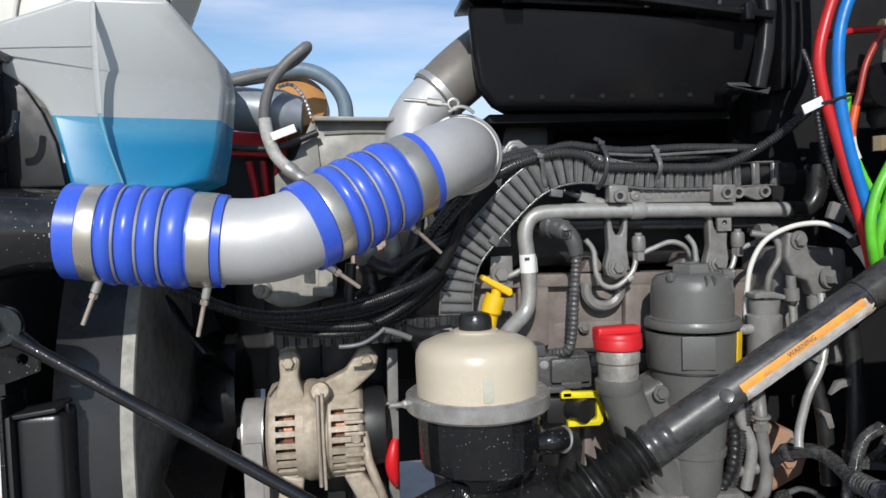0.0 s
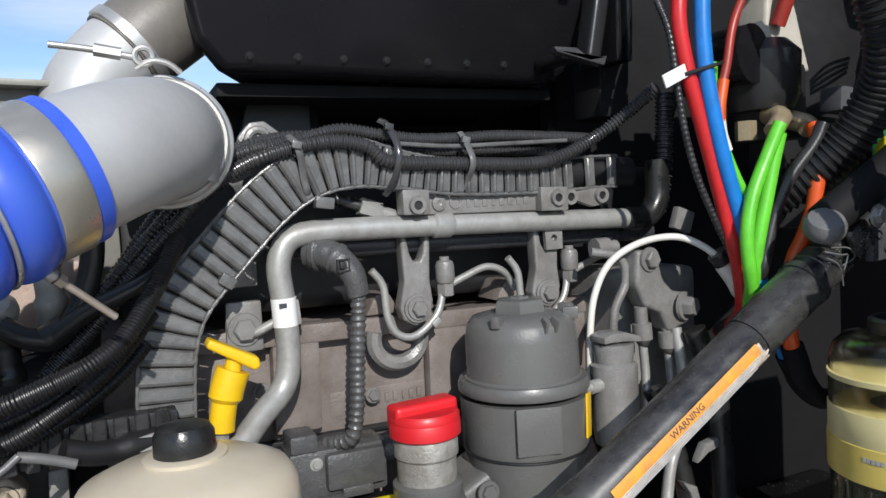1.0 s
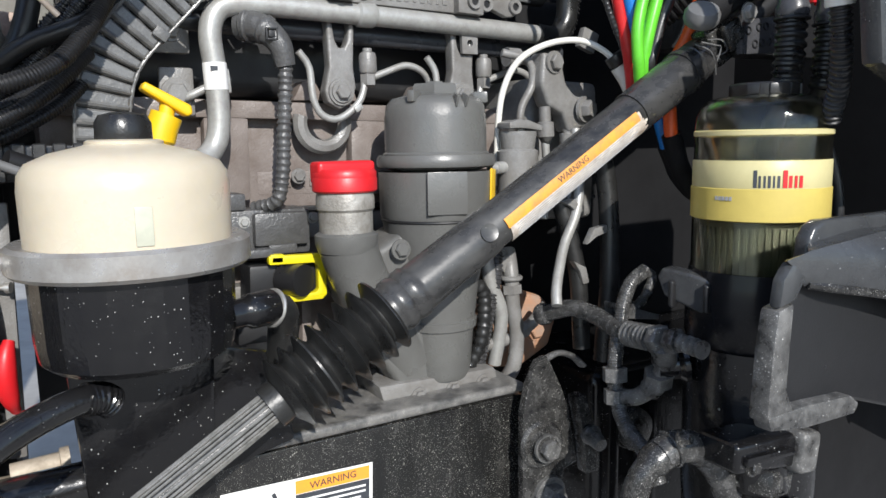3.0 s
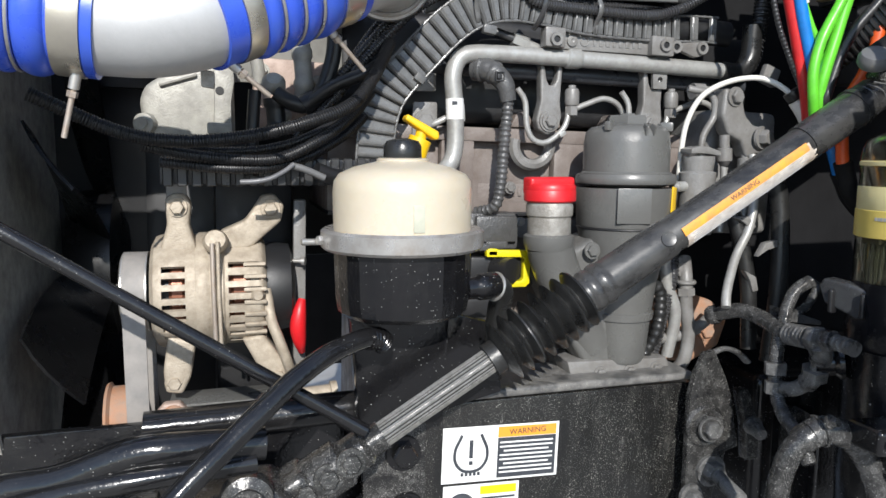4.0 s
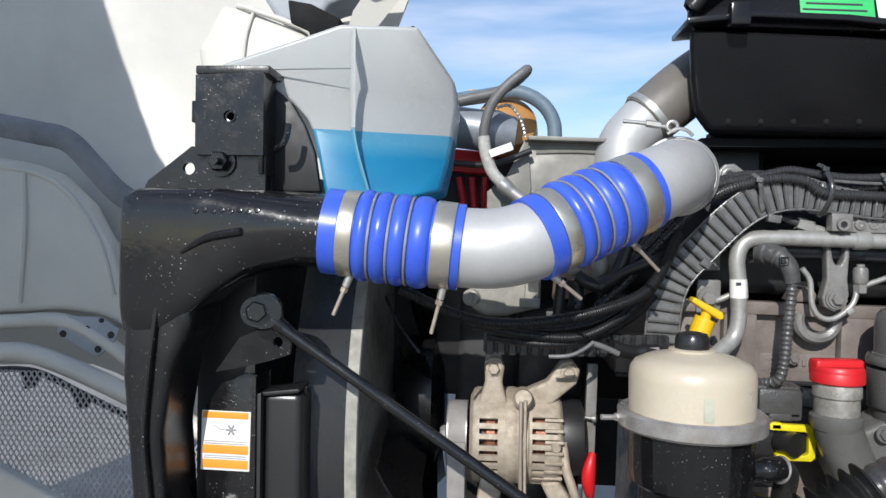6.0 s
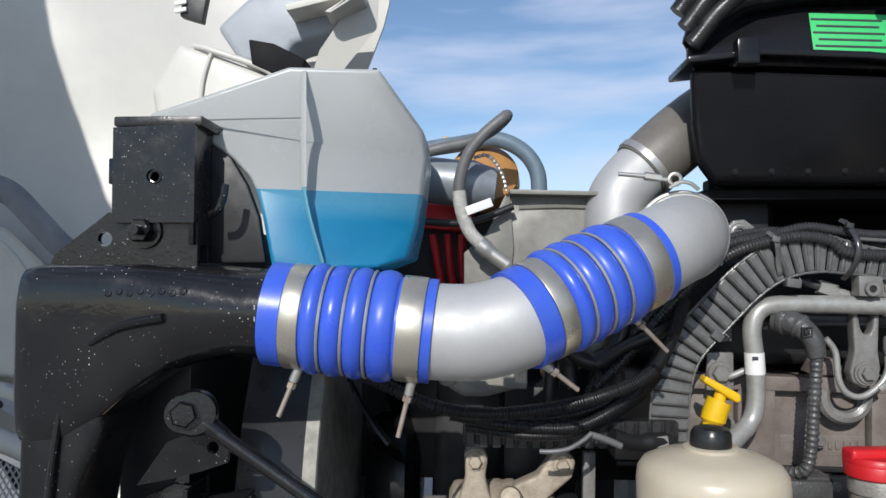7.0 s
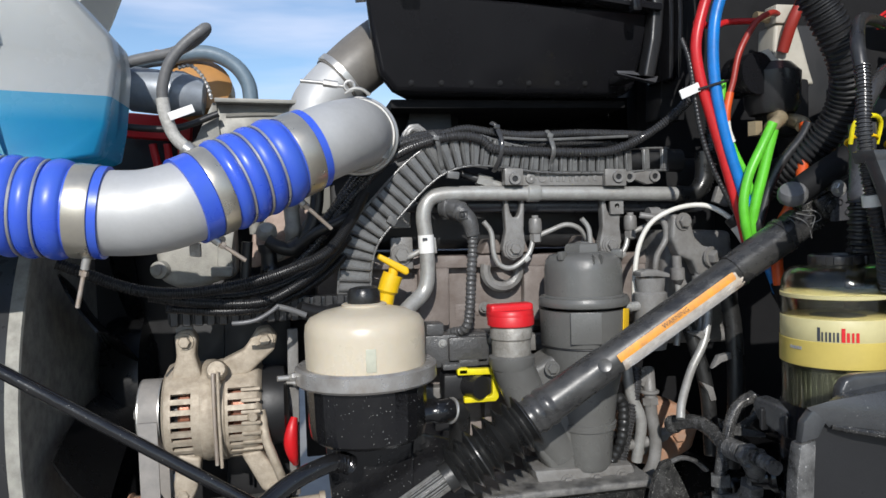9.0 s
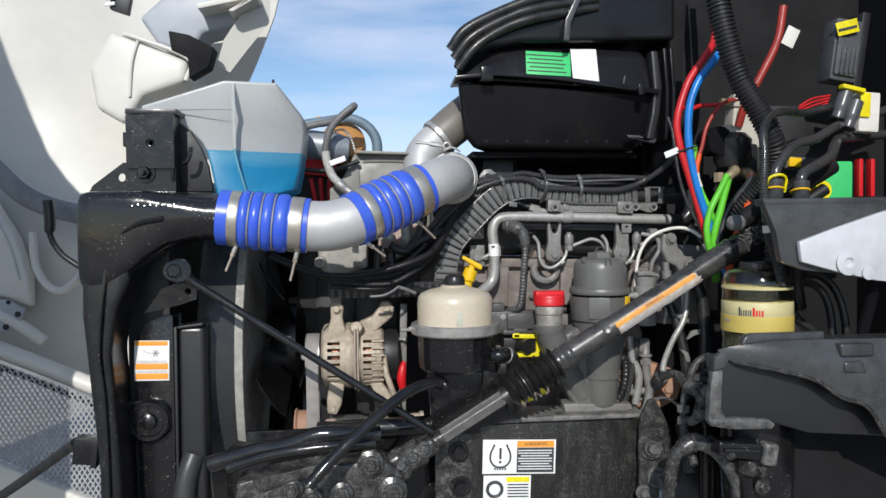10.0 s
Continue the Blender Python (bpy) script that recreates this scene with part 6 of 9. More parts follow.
fwd = thing("front_crossmember", (-0.1, 0.88, 0.74), "black forged front bracket with ribs, wet with splashes", "bracket")
part("upper_arm", tube([(-0.30, 0.89, 1.035), (-0.204, 0.88, 1.062), (-0.146, 0.87, 1.072), (-0.082, 0.862, 1.094), (-0.028, 0.862, 1.096), (0.05, 0.872, 1.089)], 0.0145, step=0.006, segs=16, flat=1.2), BLACK_GLOSS, fwd)
part("lower_bar", tube([(-0.26, 0.875, 1.03), (-0.179, 0.862, 1.056), (-0.107, 0.852, 1.069), (-0.034, 0.852, 1.074), (0.04, 0.862, 1.073)], 0.0115, step=0.006, segs=16), BLACK_GLOSS, fwd)
part("lower_arm", slab([(-0.245, 1.0), (-0.2, 1.01), (-0.06, 1.03), (0.06, 1.035), (0.1, 1.0), (0.1, 0.72), (-0.26, 0.72)], 0.87, 0.95, 0.01, segs=3), BLACK_DUSTY, fwd)
part("rib", slab([(-0.21, 1.01), (-0.06, 1.04), (-0.055, 1.02), (-0.2, 0.985)], 0.852, 0.9, 0.005), BLACK_DUSTY, fwd)
for _x, _z, _r in ((-0.13, 0.985, 0.013), (-0.09, 0.965, 0.012), (0.03, 1.03, 0.016), (-0.03, 0.97, 0.014), (0.075, 0.97, 0.018)):
    part("boss", lathe([(0, 0), (_r * 1.8, 0), (_r * 1.7, 0.018), (_r, 0.022), (_r, 0.035), (0, 0.036)], (_x, 0.875, _z), (0, -1, 0.1), 20), BLACK_DUSTY, fwd)
    part("boss_bolt", hexbolt((_x, 0.842, _z + 0.004), (0, -1, 0.1), _r * 0.8), BLACK_DUSTY, fwd)

lhose = thing("steering_hose", (0.05, 0.87, 0.95), "glossy black hydraulic hose with a crimped end", "hose")
part("hose", tube([(-0.09, 0.775, 1.02), (-0.058, 0.785, 1.053), (-0.023, 0.80, 1.084), (0.011, 0.815, 1.111), (0.045, 0.833, 1.137), (0.081, 0.858, 1.160), (0.121, 0.885, 1.178), (0.163, 0.91, 1.186), (0.178, 0.918, 1.184)], 0.0118, segs=20), BLACK_GLOSS, lhose)
part("crimp", tube([(0.170, 0.914, 1.1855), (0.182, 0.92, 1.183), (0.190, 0.926, 1.176)], lambda s: 0.014 - 0.0015 * ((s * 500) % 2 > 1), step=0.001, segs=16), BLACK_PAINT, lhose)

# ---------------------------------------------------------------- fuel filter
ff = thing("fuel_filter", (0.834, 0.795, 0.92), "clear-topped fuel filter with a pale yellow label and black body", "fuel filter")
FF = (0.834, 0.795, 0)
part("dome", lathe([(0.066, 1.226), (0.0685, 1.231), (0.0685, 1.395), (0.0675, 1.406), (0.064, 1.4165), (0.056, 1.424), (0.044, 1.4275), (0.022, 1.4285), (0.02, 1.425), (0.043, 1.424), (0.054, 1.42), (0.061, 1.4135), (0.0645, 1.4045), (0.0655, 1.395), (0.0655, 1.231)], FF, segs=56), AMBER_CLEAR, ff, "clear amber plastic dome").visible_shadow = False
part("cap", lathe([(0, 1.426), (0.034, 1.426), (0.035, 1.428), (0.035, 1.439), (0.033, 1.441), (0.029, 1.441), (0.028, 1.433), (0, 1.433)], FF, segs=36), RECESS_GREY, ff, "black vent cap")
for _a in range(200, 341, 35):
    part("cap_lug", box((0.013, 0.004, 0.011), (0.834 + 0.035 * math.cos(radians(_a)), 0.795 + 0.035 * math.sin(radians(_a)), 1.434), (0, 0, _a + 90), 0.0015), RECESS_GREY, ff)
part("element", lathe([(0.058 + 0.004 * (k % 2), 1.232) for k in range(1)] + [(0.06, 1.232), (0.06, 1.358), (0.03, 1.362), (0, 1.362)], FF, segs=48), PLEAT, ff, "dark pleated element")
_pl = bmesh.new()
for _k in range(56):
    _a = 2 * math.pi * _k / 56
    box((0.0032, 0.006, 0.06), (0.834 + 0.0585 * math.cos(_a), 0.795 + 0.0585 * math.sin(_a), 1.262), (0, 0, math.degrees(_a) + 90), 0, bm=_pl)
part("pleats", _pl, PLEAT, ff)
band = part("label_band", lathe([(0.0688, 1.330), (0.0695, 1.331), (0.0695, 1.3605), (0.0688, 1.3615)], FF, segs=56), YELLOW_LABEL, ff, "pale cream label band")
part("yellow_band", lathe([(0.069, 1.299), (0.0705, 1.300), (0.0705, 1.3325), (0.069, 1.3335)], FF, segs=56), YELLOW_BAND, ff, "yellow band")
part("top_ring", lathe([(0.0665, 1.386), (0.0695, 1.387), (0.0695, 1.3915), (0.0665, 1.3925)], FF, segs=56), YELLOW_LABEL, ff)
for _a0, _a1, _mm, _wide in ((211, 232.5, DARK_PRINT, (1.0, 0.55, 0.6, 0.75, 0.55, 0.75)), (233.5, 251, RED_PLASTIC, (1.0, 0.8, 0.6, 0.8))):
    _bars = bmesh.new()
    _pitch = (_a1 - _a0) / len(_wide)
    for _k, _f in enumerate(_wide):
        _h0, _h1 = 1.3345, 1.352 if _k == 0 else 1.3465
        _b0, _b1 = radians(_a0 + _pitch * (_k + 0.5 - 0.4 * _f)), radians(_a0 + _pitch * (_k + 0.5 + 0.4 * _f))
        sheet([[(0.834 + 0.0699 * math.cos(a), 0.795 + 0.0699 * math.sin(a), h) for a in (_b0, _b1)] for h in (_h0, _h1)], 0.0004, _bars)
    part("logo_bar", _bars, _mm, band, "printed mark in plain bars")
_bars = bmesh.new()
for _k in range(5):
    _b0, _b1 = radians(180 + 3.2 * _k), radians(182.4 + 3.2 * _k)
    sheet([[(0.834 + 0.0709 * math.cos(a), 0.795 + 0.0709 * math.sin(a), h) for a in (_b0, _b1)] for h in (1.321, 1.325)], 0.0004, _bars)
part("print_bar", _bars, GREY_PRINT, band)
part("collar", lathe([(0, 1.16), (0.069, 1.16), (0.073, 1.17), (0.073, 1.221), (0.0715, 1.231), (0.070, 1.244), (0, 1.246)], FF, segs=40), BLACK_SATIN, ff)
part("body", lathe([(0, 0.90), (0.062, 0.90), (0.068, 0.93), (0.072, 1.0), (0.072, 1.16), (0, 1.161)], FF, segs=36), BLACK_PAINT, ff)
WING = pose(0.768, 0.817, 1.22, 0, 0, -76) @ pose(-0.78, -0.755, -1.22)
part("wrench_wing", slab([(0.736, 1.232), (0.742, 1.243), (0.775, 1.24), (0.80, 1.234), (0.824, 1.229), (0.822, 1.208), (0.79, 1.197), (0.745, 1.211)], 0.745, 0.768, 0.004, segs=3, turn=WING), SHELF_GREY, ff)
for _x in (0.757, 0.797):
    part("wing_rib", slab([(_x - 0.003, 1.202), (_x + 0.003, 1.2), (_x + 0.003, 1.23), (_x - 0.003, 1.232)], 0.738, 0.75, 0.0025, segs=3, turn=WING), RECESS_GREY, ff)
part("port", tube([(0.76, 0.82, 1.14), (0.735, 0.84, 1.135)], lambda s: 0.022 if s < 0.01 else 0.017, step=0.005, segs=18), BLACK_PAINT, ff)

# ---------------------------------------------------------------- black moulded step panel and silver plate
stp = thing("step_panel", (0.85, 0.68, 0.75), "black moulded step bracket, dusty along its folded edges", "panel")
part("post", slab([(0.664, 1.245), (0.684, 1.25), (0.682, 1.219), (0.680, 1.175), (0.692, 1.153), (0.655, 1.150), (0.659, 1.213)], 0.646, 0.665, 0.004, segs=2), POST_DUST, stp, "dusty corner post")
part("post_head", slab([(0.668, 1.270), (0.680, 1.284), (0.702, 1.276), (0.686, 1.251), (0.664, 1.246)], 0.646, 0.658, 0.004, segs=2), SHELF_GREY, stp)
part("shelf_face", sheet([[(0.674, 0.652, 1.285), (0.70, 0.648, 1.290), (0.79, 0.644, 1.298), (0.91, 0.637, 1.300), (1.00, 0.63, 1.300), (1.12, 0.63, 1.30)],
                          [(0.690, 0.650, 1.274), (0.71, 0.640, 1.285), (0.79, 0.625, 1.278), (0.88, 0.62, 1.265), (0.95, 0.615, 1.25), (1.12, 0.61, 1.24)],
                          [(0.705, 0.656, 1.262), (0.73, 0.645, 1.258), (0.79, 0.635, 1.247), (0.855, 0.63, 1.228), (0.90, 0.625, 1.197), (0.95, 0.622, 1.178)]], 0.004), SHELF_GREY, stp, angle=60)
part("shelf_end", sheet([[(0.95, 0.616, 1.249), (1.12, 0.611, 1.239)], [(0.95, 0.622, 1.178), (1.12, 0.62, 1.16)], [(0.99, 0.625, 1.12), (1.12, 0.62, 1.06)]], 0.004), SHELF_GREY, stp)
part("shelf_top", sheet([[(0.70, 0.648, 1.291), (0.79, 0.644, 1.299), (0.91, 0.637, 1.302), (1.12, 0.63, 1.302)], [(0.735, 0.672, 1.292), (0.80, 0.672, 1.30), (0.91, 0.70, 1.300), (1.12, 0.72, 1.298)]], 0.004), SHELF_GREY, stp)
part("edge_bead", tube([(0.705, 0.650, 1.262), (0.73, 0.640, 1.257), (0.79, 0.630, 1.246), (0.855, 0.624, 1.227), (0.90, 0.62, 1.196), (0.95, 0.617, 1.177), (0.99, 0.62, 1.12)], 0.004, step=0.01, segs=8), BLACK_DUSTY, stp)
part("foot", slab([(0.655, 1.156), (0.707, 1.157), (0.772, 1.153), (0.786, 1.143), (0.780, 1.134), (0.707, 1.136), (0.66, 1.143)], 0.645, 0.662, 0.003, segs=2), POST_DUST, stp, "dusty folded foot")
part("recess_panel", slab([(0.69, 1.262), (0.70, 1.278), (0.72, 1.284), (1.12, 1.285), (1.12, 1.1), (0.86, 1.12), (0.79, 1.142), (0.682, 1.148), (0.68, 1.2)], 0.658, 0.668, 0.004, segs=3), RECESS_GREY, stp, "recessed dark moulded panel")
part("upper_fold", slab([(0.729, 1.262), (0.733, 1.296), (0.74, 1.307), (0.752, 1.3115), (0.90, 1.312), (0.90, 1.262)], 0.668, 0.684, 0.005, segs=3), SHELF_GREY, stp)

part("inner_wall", box((0.36, 0.02, 0.58), (1.05, 0.80, 0.99), (0, 0, 4), 0.004), WALL_BLACK, stp)

ear = thing("latch_block", (0.78, 0.74, 1.03), "glossy black latch block under the step bracket", "latch")
part("block", slab([(0.712, 1.092), (0.80, 1.086), (0.826, 1.056), (0.82, 1.046), (0.712, 1.062)], 0.715, 0.765, 0.006, segs=3), BLACK_PAINT, ear)
part("block_rib", slab([(0.72, 1.08), (0.79, 1.075), (0.80, 1.066), (0.72, 1.07)], 0.709, 0.718, 0.003), BLACK_PAINT, ear)
part("block_bolt", hexbolt((0.735, 0.715, 1.066), (0, -1, 0), 0.007), BLACK_DUSTY, ear)
part("stem_block", box((0.05, 0.05, 0.03), (0.79, 0.745, 1.03), (0, 12, 10), 0.008), BLACK_DUSTY, ear)
part("stem_bolt", hexbolt((0.80, 0.715, 1.0), (0.2, -1, 0), 0.012), BLACK_DUSTY, ear)
part("end_cap", box((0.03, 0.06, 0.045), (0.815, 0.735, 1.064), (0, 8, 0), 0.008, 3), POST_DUST, ear)
part("stem", tube([(0.79, 0.75, 1.05), (0.795, 0.75, 1.0), (0.80, 0.75, 0.9)], lambda q: 0.03 if q < 0.03 else 0.022, step=0.008, segs=18), BLACK_PAINT, ear)

sil = thing("silver_plate", (0.9, 0.64, 1.42), "silver painted cover plate on a black bracket", "cover plate")
part("plate", slab([(0.829, 1.485), (0.90, 1.510), (0.985, 1.537), (1.12, 1.575), (1.12, 1.395), (0.984, 1.410), (0.907, 1.427), (0.834, 1.447)], 0.640, 0.653, 0.004), SILVER_PAINT, sil)
part("bracket", slab([(0.768, 1.557), (1.12, 1.561), (1.12, 1.40), (0.85, 1.43), (0.802, 1.447), (0.792, 1.502)], 0.655, 0.675, 0.004), SHELF_GREY, sil)
part("top_ledge", slab([(0.765, 1.566), (1.12, 1.57), (1.12, 1.556), (0.77, 1.552)], 0.655, 0.69, 0.003), SHELF_GREY, sil)
part("stay", tube([(1.0, 0.67, 1.42), (1.02, 0.70, 1.38), (1.03, 0.74, 1.30)], 0.012, segs=14), BLACK_SATIN, sil)
part("boss", lathe([(0.006, 0), (0.022, 0), (0.024, 0.006), (0.01, 0.008), (0.006, 0.003)], (0.924, 0.640, 1.445), (0, -1, 0), 22), SILVER_PAINT, sil)
part("boss", lathe([(0.004, 0), (0.012, 0), (0.013, 0.005), (0.004, 0.006)], (0.965, 0.640, 1.425), (0, -1, 0), 18), SILVER_PAINT, sil)

# ---------------------------------------------------------------- fuel and hydraulic lines low down
def hose_thing(name, pts, r, mat_, label, category="hose", group="", ribbed=0.0, segs=14, flat=1.0):
    bm = corrugated(pts, r, pitch=ribbed, depth=0.14) if ribbed else tube(pts, r, segs=segs, flat=flat)
    return single(name, bm, mat_, label, category, group)


hyd = thing("hydraulic_line", (0.7, 0.92, 1.0), "dusty black hydraulic line with crimped unions and branches", "hydraulic line")
part("hose", tube([(0.721, 1.02, 1.161), (0.733, 0.985, 1.173), (0.738, 0.95, 1.171), (0.73, 0.905, 1.166), (0.727, 0.87, 1.163)], 0.0112, step=0.004, segs=18), DUSTY_RUBBER, hyd)
part("hose_end", lathe([(0, 0), (0.013, 0), (0.0145, 0.003), (0.0145, 0.012), (0.0125, 0.016), (0, 0.016)], (0.722, 1.018, 1.161), (-0.35, 1, -0.35), 18), DUSTY_RUBBER, hyd)
part("ferrule", tube([(0.728, 0.878, 1.164), (0.722, 0.838, 1.169)], lambda s: 0.0132 + 0.0016 * ((s / 0.008) % 1 < 0.5), step=0.002, segs=18), POST_DUST, hyd)
for _p, _r in (((0.7215, 0.828, 1.1705), 0.0165), ((0.721, 0.806, 1.1735), 0.014)):
    part("union_nut", lathe([(0, -0.007), (_r * 0.92, -0.007), (_r, -0.005), (_r, 0.005), (_r * 0.92, 0.007), (0, 0.007)], _p, (0, -1, 0.1), 6), POST_DUST, hyd)
part("stub", tube([(0.721, 0.80, 1.174), (0.7195, 0.782, 1.1745), (0.718, 0.765, 1.174)], lambda s: 0.0098 - 0.0025 * ((s / 0.009) % 1 < 0.5), step=0.0015, segs=14), POST_DUST, hyd)
part("upper_branch", corrugated([(0.735, 0.90, 1.166), (0.746, 0.905, 1.197), (0.762, 0.91, 1.215), (0.791, 0.918, 1.225)], 0.0088, pitch=0.003, depth=0.06), DUSTY_RUBBER, hyd)
part("branch_tip", tube([(0.785, 0.917, 1.2235), (0.801, 0.915, 1.219), (0.786, 0.91, 1.196), (0.757, 0.905, 1.182)], 0.0062, segs=12), DUSTY_RUBBER, hyd)
part("drop_hose", corrugated([(0.727, 0.895, 1.16), (0.719, 0.89, 1.124), (0.716, 0.885, 1.094), (0.708, 0.86, 1.064), (0.701, 0.82, 1.046), (0.70, 0.80, 1.02)], 0.0092, pitch=0.003, depth=0.06), DUSTY_RUBBER, hyd)
for _p in ((0.717, 0.888, 1.115), (0.7155, 0.884, 1.09)):
    part("tee_nut", lathe([(0, -0.008), (0.0145, -0.008), (0.0145, 0.008), (0, 0.008)], _p, (0.05, 0.1, 1), 6), POST_DUST, hyd)
part("return_branch", tube([(0.722, 0.822, 1.165), (0.734, 0.83, 1.14), (0.731, 0.84, 1.114), (0.724, 0.86, 1.095), (0.717, 0.882, 1.09)], lambda s: 0.0135 if s < 0.03 else 0.0098 + 0.003 * (0.05 < s < 0.07), step=0.003, segs=16), POST_DUST, hyd)
part("branch_nut", lathe([(0, -0.008), (0.0165, -0.008), (0.0165, 0.008), (0, 0.008)], (0.733, 0.837, 1.122), (0.2, 0.3, -1), 6), POST_DUST, hyd)
part("bracket", slab([(0.745, 1.19), (0.80, 1.172), (0.80, 1.166), (0.748, 1.174)], 0.9, 0.94, 0.002), POST_DUST, hyd)
bh = thing("brake_hose", (0.69, 0.78, 0.85), "thick dusty black rubber hose in a loop with an elbow", "hose")
part("hose", tube([(0.672, 0.775, 1.071), (0.685, 0.773, 1.076), (0.705, 0.77, 1.074), (0.734, 0.77, 1.058), (0.761, 0.77, 1.027), (0.779, 0.77, 0.988), (0.785, 0.77, 0.93), (0.785, 0.77, 0.85)], 0.0165, segs=20), DUSTY_RUBBER, bh)
part("elbow", tube([(0.685, 0.774, 1.074), (0.668, 0.777, 1.066), (0.652, 0.78, 1.05), (0.645, 0.785, 1.02), (0.643, 0.79, 0.985), (0.64, 0.80, 0.9)], lambda s: 0.0135 if s > 0.025 else 0.017, step=0.005, segs=18), BLACK_DUSTY, bh)
part("clamp", ring((0.684, 0.774, 1.0745), (1, -0.1, 0.3), 0.0178, 0.0024, 30), BLACK_DUSTY, bh)
part("clamp_screw", hexbolt((0.68, 0.757, 1.092), (0.2, -1, 0.3), 0.006, 0.012), BLACK_DUSTY, bh)
hose_thing("metal_line", [(0.80, 1.06, 1.40), (0.80, 1.05, 1.34), (0.785, 1.038, 1.29), (0.757, 1.028, 1.25), (0.736, 1.013, 1.222), (0.719, 0.998, 1.196), (0.712, 0.988, 1.178)], 0.0068, DULL_STEEL, "bent grey metal fuel line", "pipe")
hose_thing("metal_line", [(0.665, 1.08, 1.25), (0.672, 1.08, 1.2), (0.69, 1.08, 1.15), (0.685, 1.09, 1.08)], 0.0095, DULL_STEEL, "grey metal line with a rubber grip", "pipe")
hose_thing("rubber_line", [(0.62, 1.06, 1.21), (0.648, 1.06, 1.19), (0.645, 1.06, 1.13), (0.63, 1.07, 1.09)], 0.010, BLACK_RUBBER, "short black rubber line", ribbed=0.011)
# added box: keeps the gap behind the bracket dark by hiding the sunlit ground
gh = thing("gap_blocker_box", (0.95, 1.1, 0.5), "added dark dusty box blocking the lit ground behind the bracket", "housing")
part("case", box((0.5, 0.235, 0.60), (1.095, 1.1825, 0.74), (0, 0, 0), 0.02, 3), BLACK_PAINT, gh)
part("case_rib", box((0.02, 0.03, 0.5), (0.87, 1.06, 0.76), (0, 0, 0), 0.006), BLACK_PAINT, gh)
part("case_rib", box((0.02, 0.03, 0.5), (0.95, 1.06, 0.76), (0, 0, 0), 0.006), BLACK_PAINT, gh)
part("case_boss", lathe([(0, 0), (0.035, 0), (0.032, 0.03), (0.02, 0.034), (0, 0.034)], (0.91, 1.07, 0.95), (0, -1, 0), 22), BLACK_DUSTY, gh)
_rb = thing("starter_housing", (0.7, 1.16, 1.05), "rusty orange-brown casting behind the lines", "casting")
part("casting", slab([(0.69, 1.175), (0.75, 1.17), (0.80, 1.155), (0.83, 1.12), (0.815, 1.075), (0.76, 1.05), (0.69, 1.06)], 1.13, 1.2, 0.012, segs=3), RUST, _rb)
part("casting_bolt", hexbolt((0.785, 1.13, 1.105), (0, -1, 0), 0.012), RUST, _rb)
part("casting_lug", box((0.05, 0.03, 0.03), (0.70, 1.13, 1.10), (0, 25, 0), 0.006), CAST_ALU, _rb)

hose_thing("coolant_line", [(0.715, 1.10, 1.235), (0.708, 1.083, 1.208), (0.709, 1.08, 1.163), (0.716, 1.08, 1.117), (0.710, 1.08, 1.075), (0.695, 1.09, 1.045)], 0.0105, ENGINE_GREY, "dusty grey coolant line", "pipe")
hose_thing("ribbed_line", [(0.688, 1.09, 1.24), (0.682, 1.08, 1.21), (0.674, 1.08, 1.174), (0.661, 1.08, 1.12), (0.653, 1.08, 1.089), (0.645, 1.085, 1.05)], 0.0095, LOOM_GREY, "dusty ribbed cable sleeve", "sleeve", ribbed=0.0055)
_ps = thing("line_stub", (0.72, 1.085, 1.11), "grey metal stub with a hex union", "fitting")
part("stub", tube([(0.655, 1.092, 1.108), (0.704, 1.092, 1.11), (0.745, 1.09, 1.126), (0.768, 1.08, 1.155)], 0.0088, segs=14), ENGINE_GREY, _ps)
part("nut", tube([(0.725, 1.091, 1.118), (0.738, 1.091, 1.123)], 0.0125, step=0.02, segs=6), ENGINE_GREY, _ps)
part("collar_nut", tube([(0.708, 1.082, 1.19), (0.7085, 1.081, 1.178)], 0.0145, step=0.02, segs=6), ENGINE_GREY, _ps)
part("collar_ring", ring((0.7075, 1.082, 1.2), (0, 0, 1), 0.013, 0.0035, 24), ENGINE_GREY, _ps)
_cg = thing("pump_casting", (0.67, 1.1, 1.1), "warm grey casting with bolted bosses and rust bloom", "casting")
part("body", slab([(0.60, 1.30), (0.69, 1.30), (0.71, 1.25), (0.70, 1.20), (0.672, 1.16), (0.665, 1.09), (0.60, 1.09)], 1.10, 1.17, 0.01, segs=3), ENGINE_BROWN, _cg)
for _x, _z, _m in ((0.655, 1.235, RUST), (0.655, 1.15, RUST), (0.625, 1.13, ENGINE_GREY), (0.70, 1.22, ENGINE_GREY)):
    part("boss", lathe([(0, 0), (0.018, 0), (0.017, 0.01), (0.011, 0.012), (0.011, 0.018), (0, 0.018)], (_x, 1.10, _z), (0, -1, 0), 20), _m, _cg)
for _x, _y, _z, _a in ((0.775, 1.04, 1.30, 30), (0.80, 1.02, 1.26, -25), (0.785, 1.03, 1.21, 60)):
    single("hose_clip", slab([(-0.02, -0.006), (0.0, 0.008), (0.022, 0.002), (0.018, -0.008), (0.0, -0.004)], -0.006, 0.006, 0.002, turn=pose(_x, _y, _z, 0, _a, 0)), ENGINE_GREY, "small bent metal hose clip", "clip", group="hose clips")
hose_thing("hidden_hose", [(0.76, 1.06, 1.33), (0.775, 1.05, 1.28), (0.79, 1.04, 1.2), (0.79, 1.03, 1.1)], 0.012, BLACK_RUBBER, "black rubber hose behind the steering shaft")
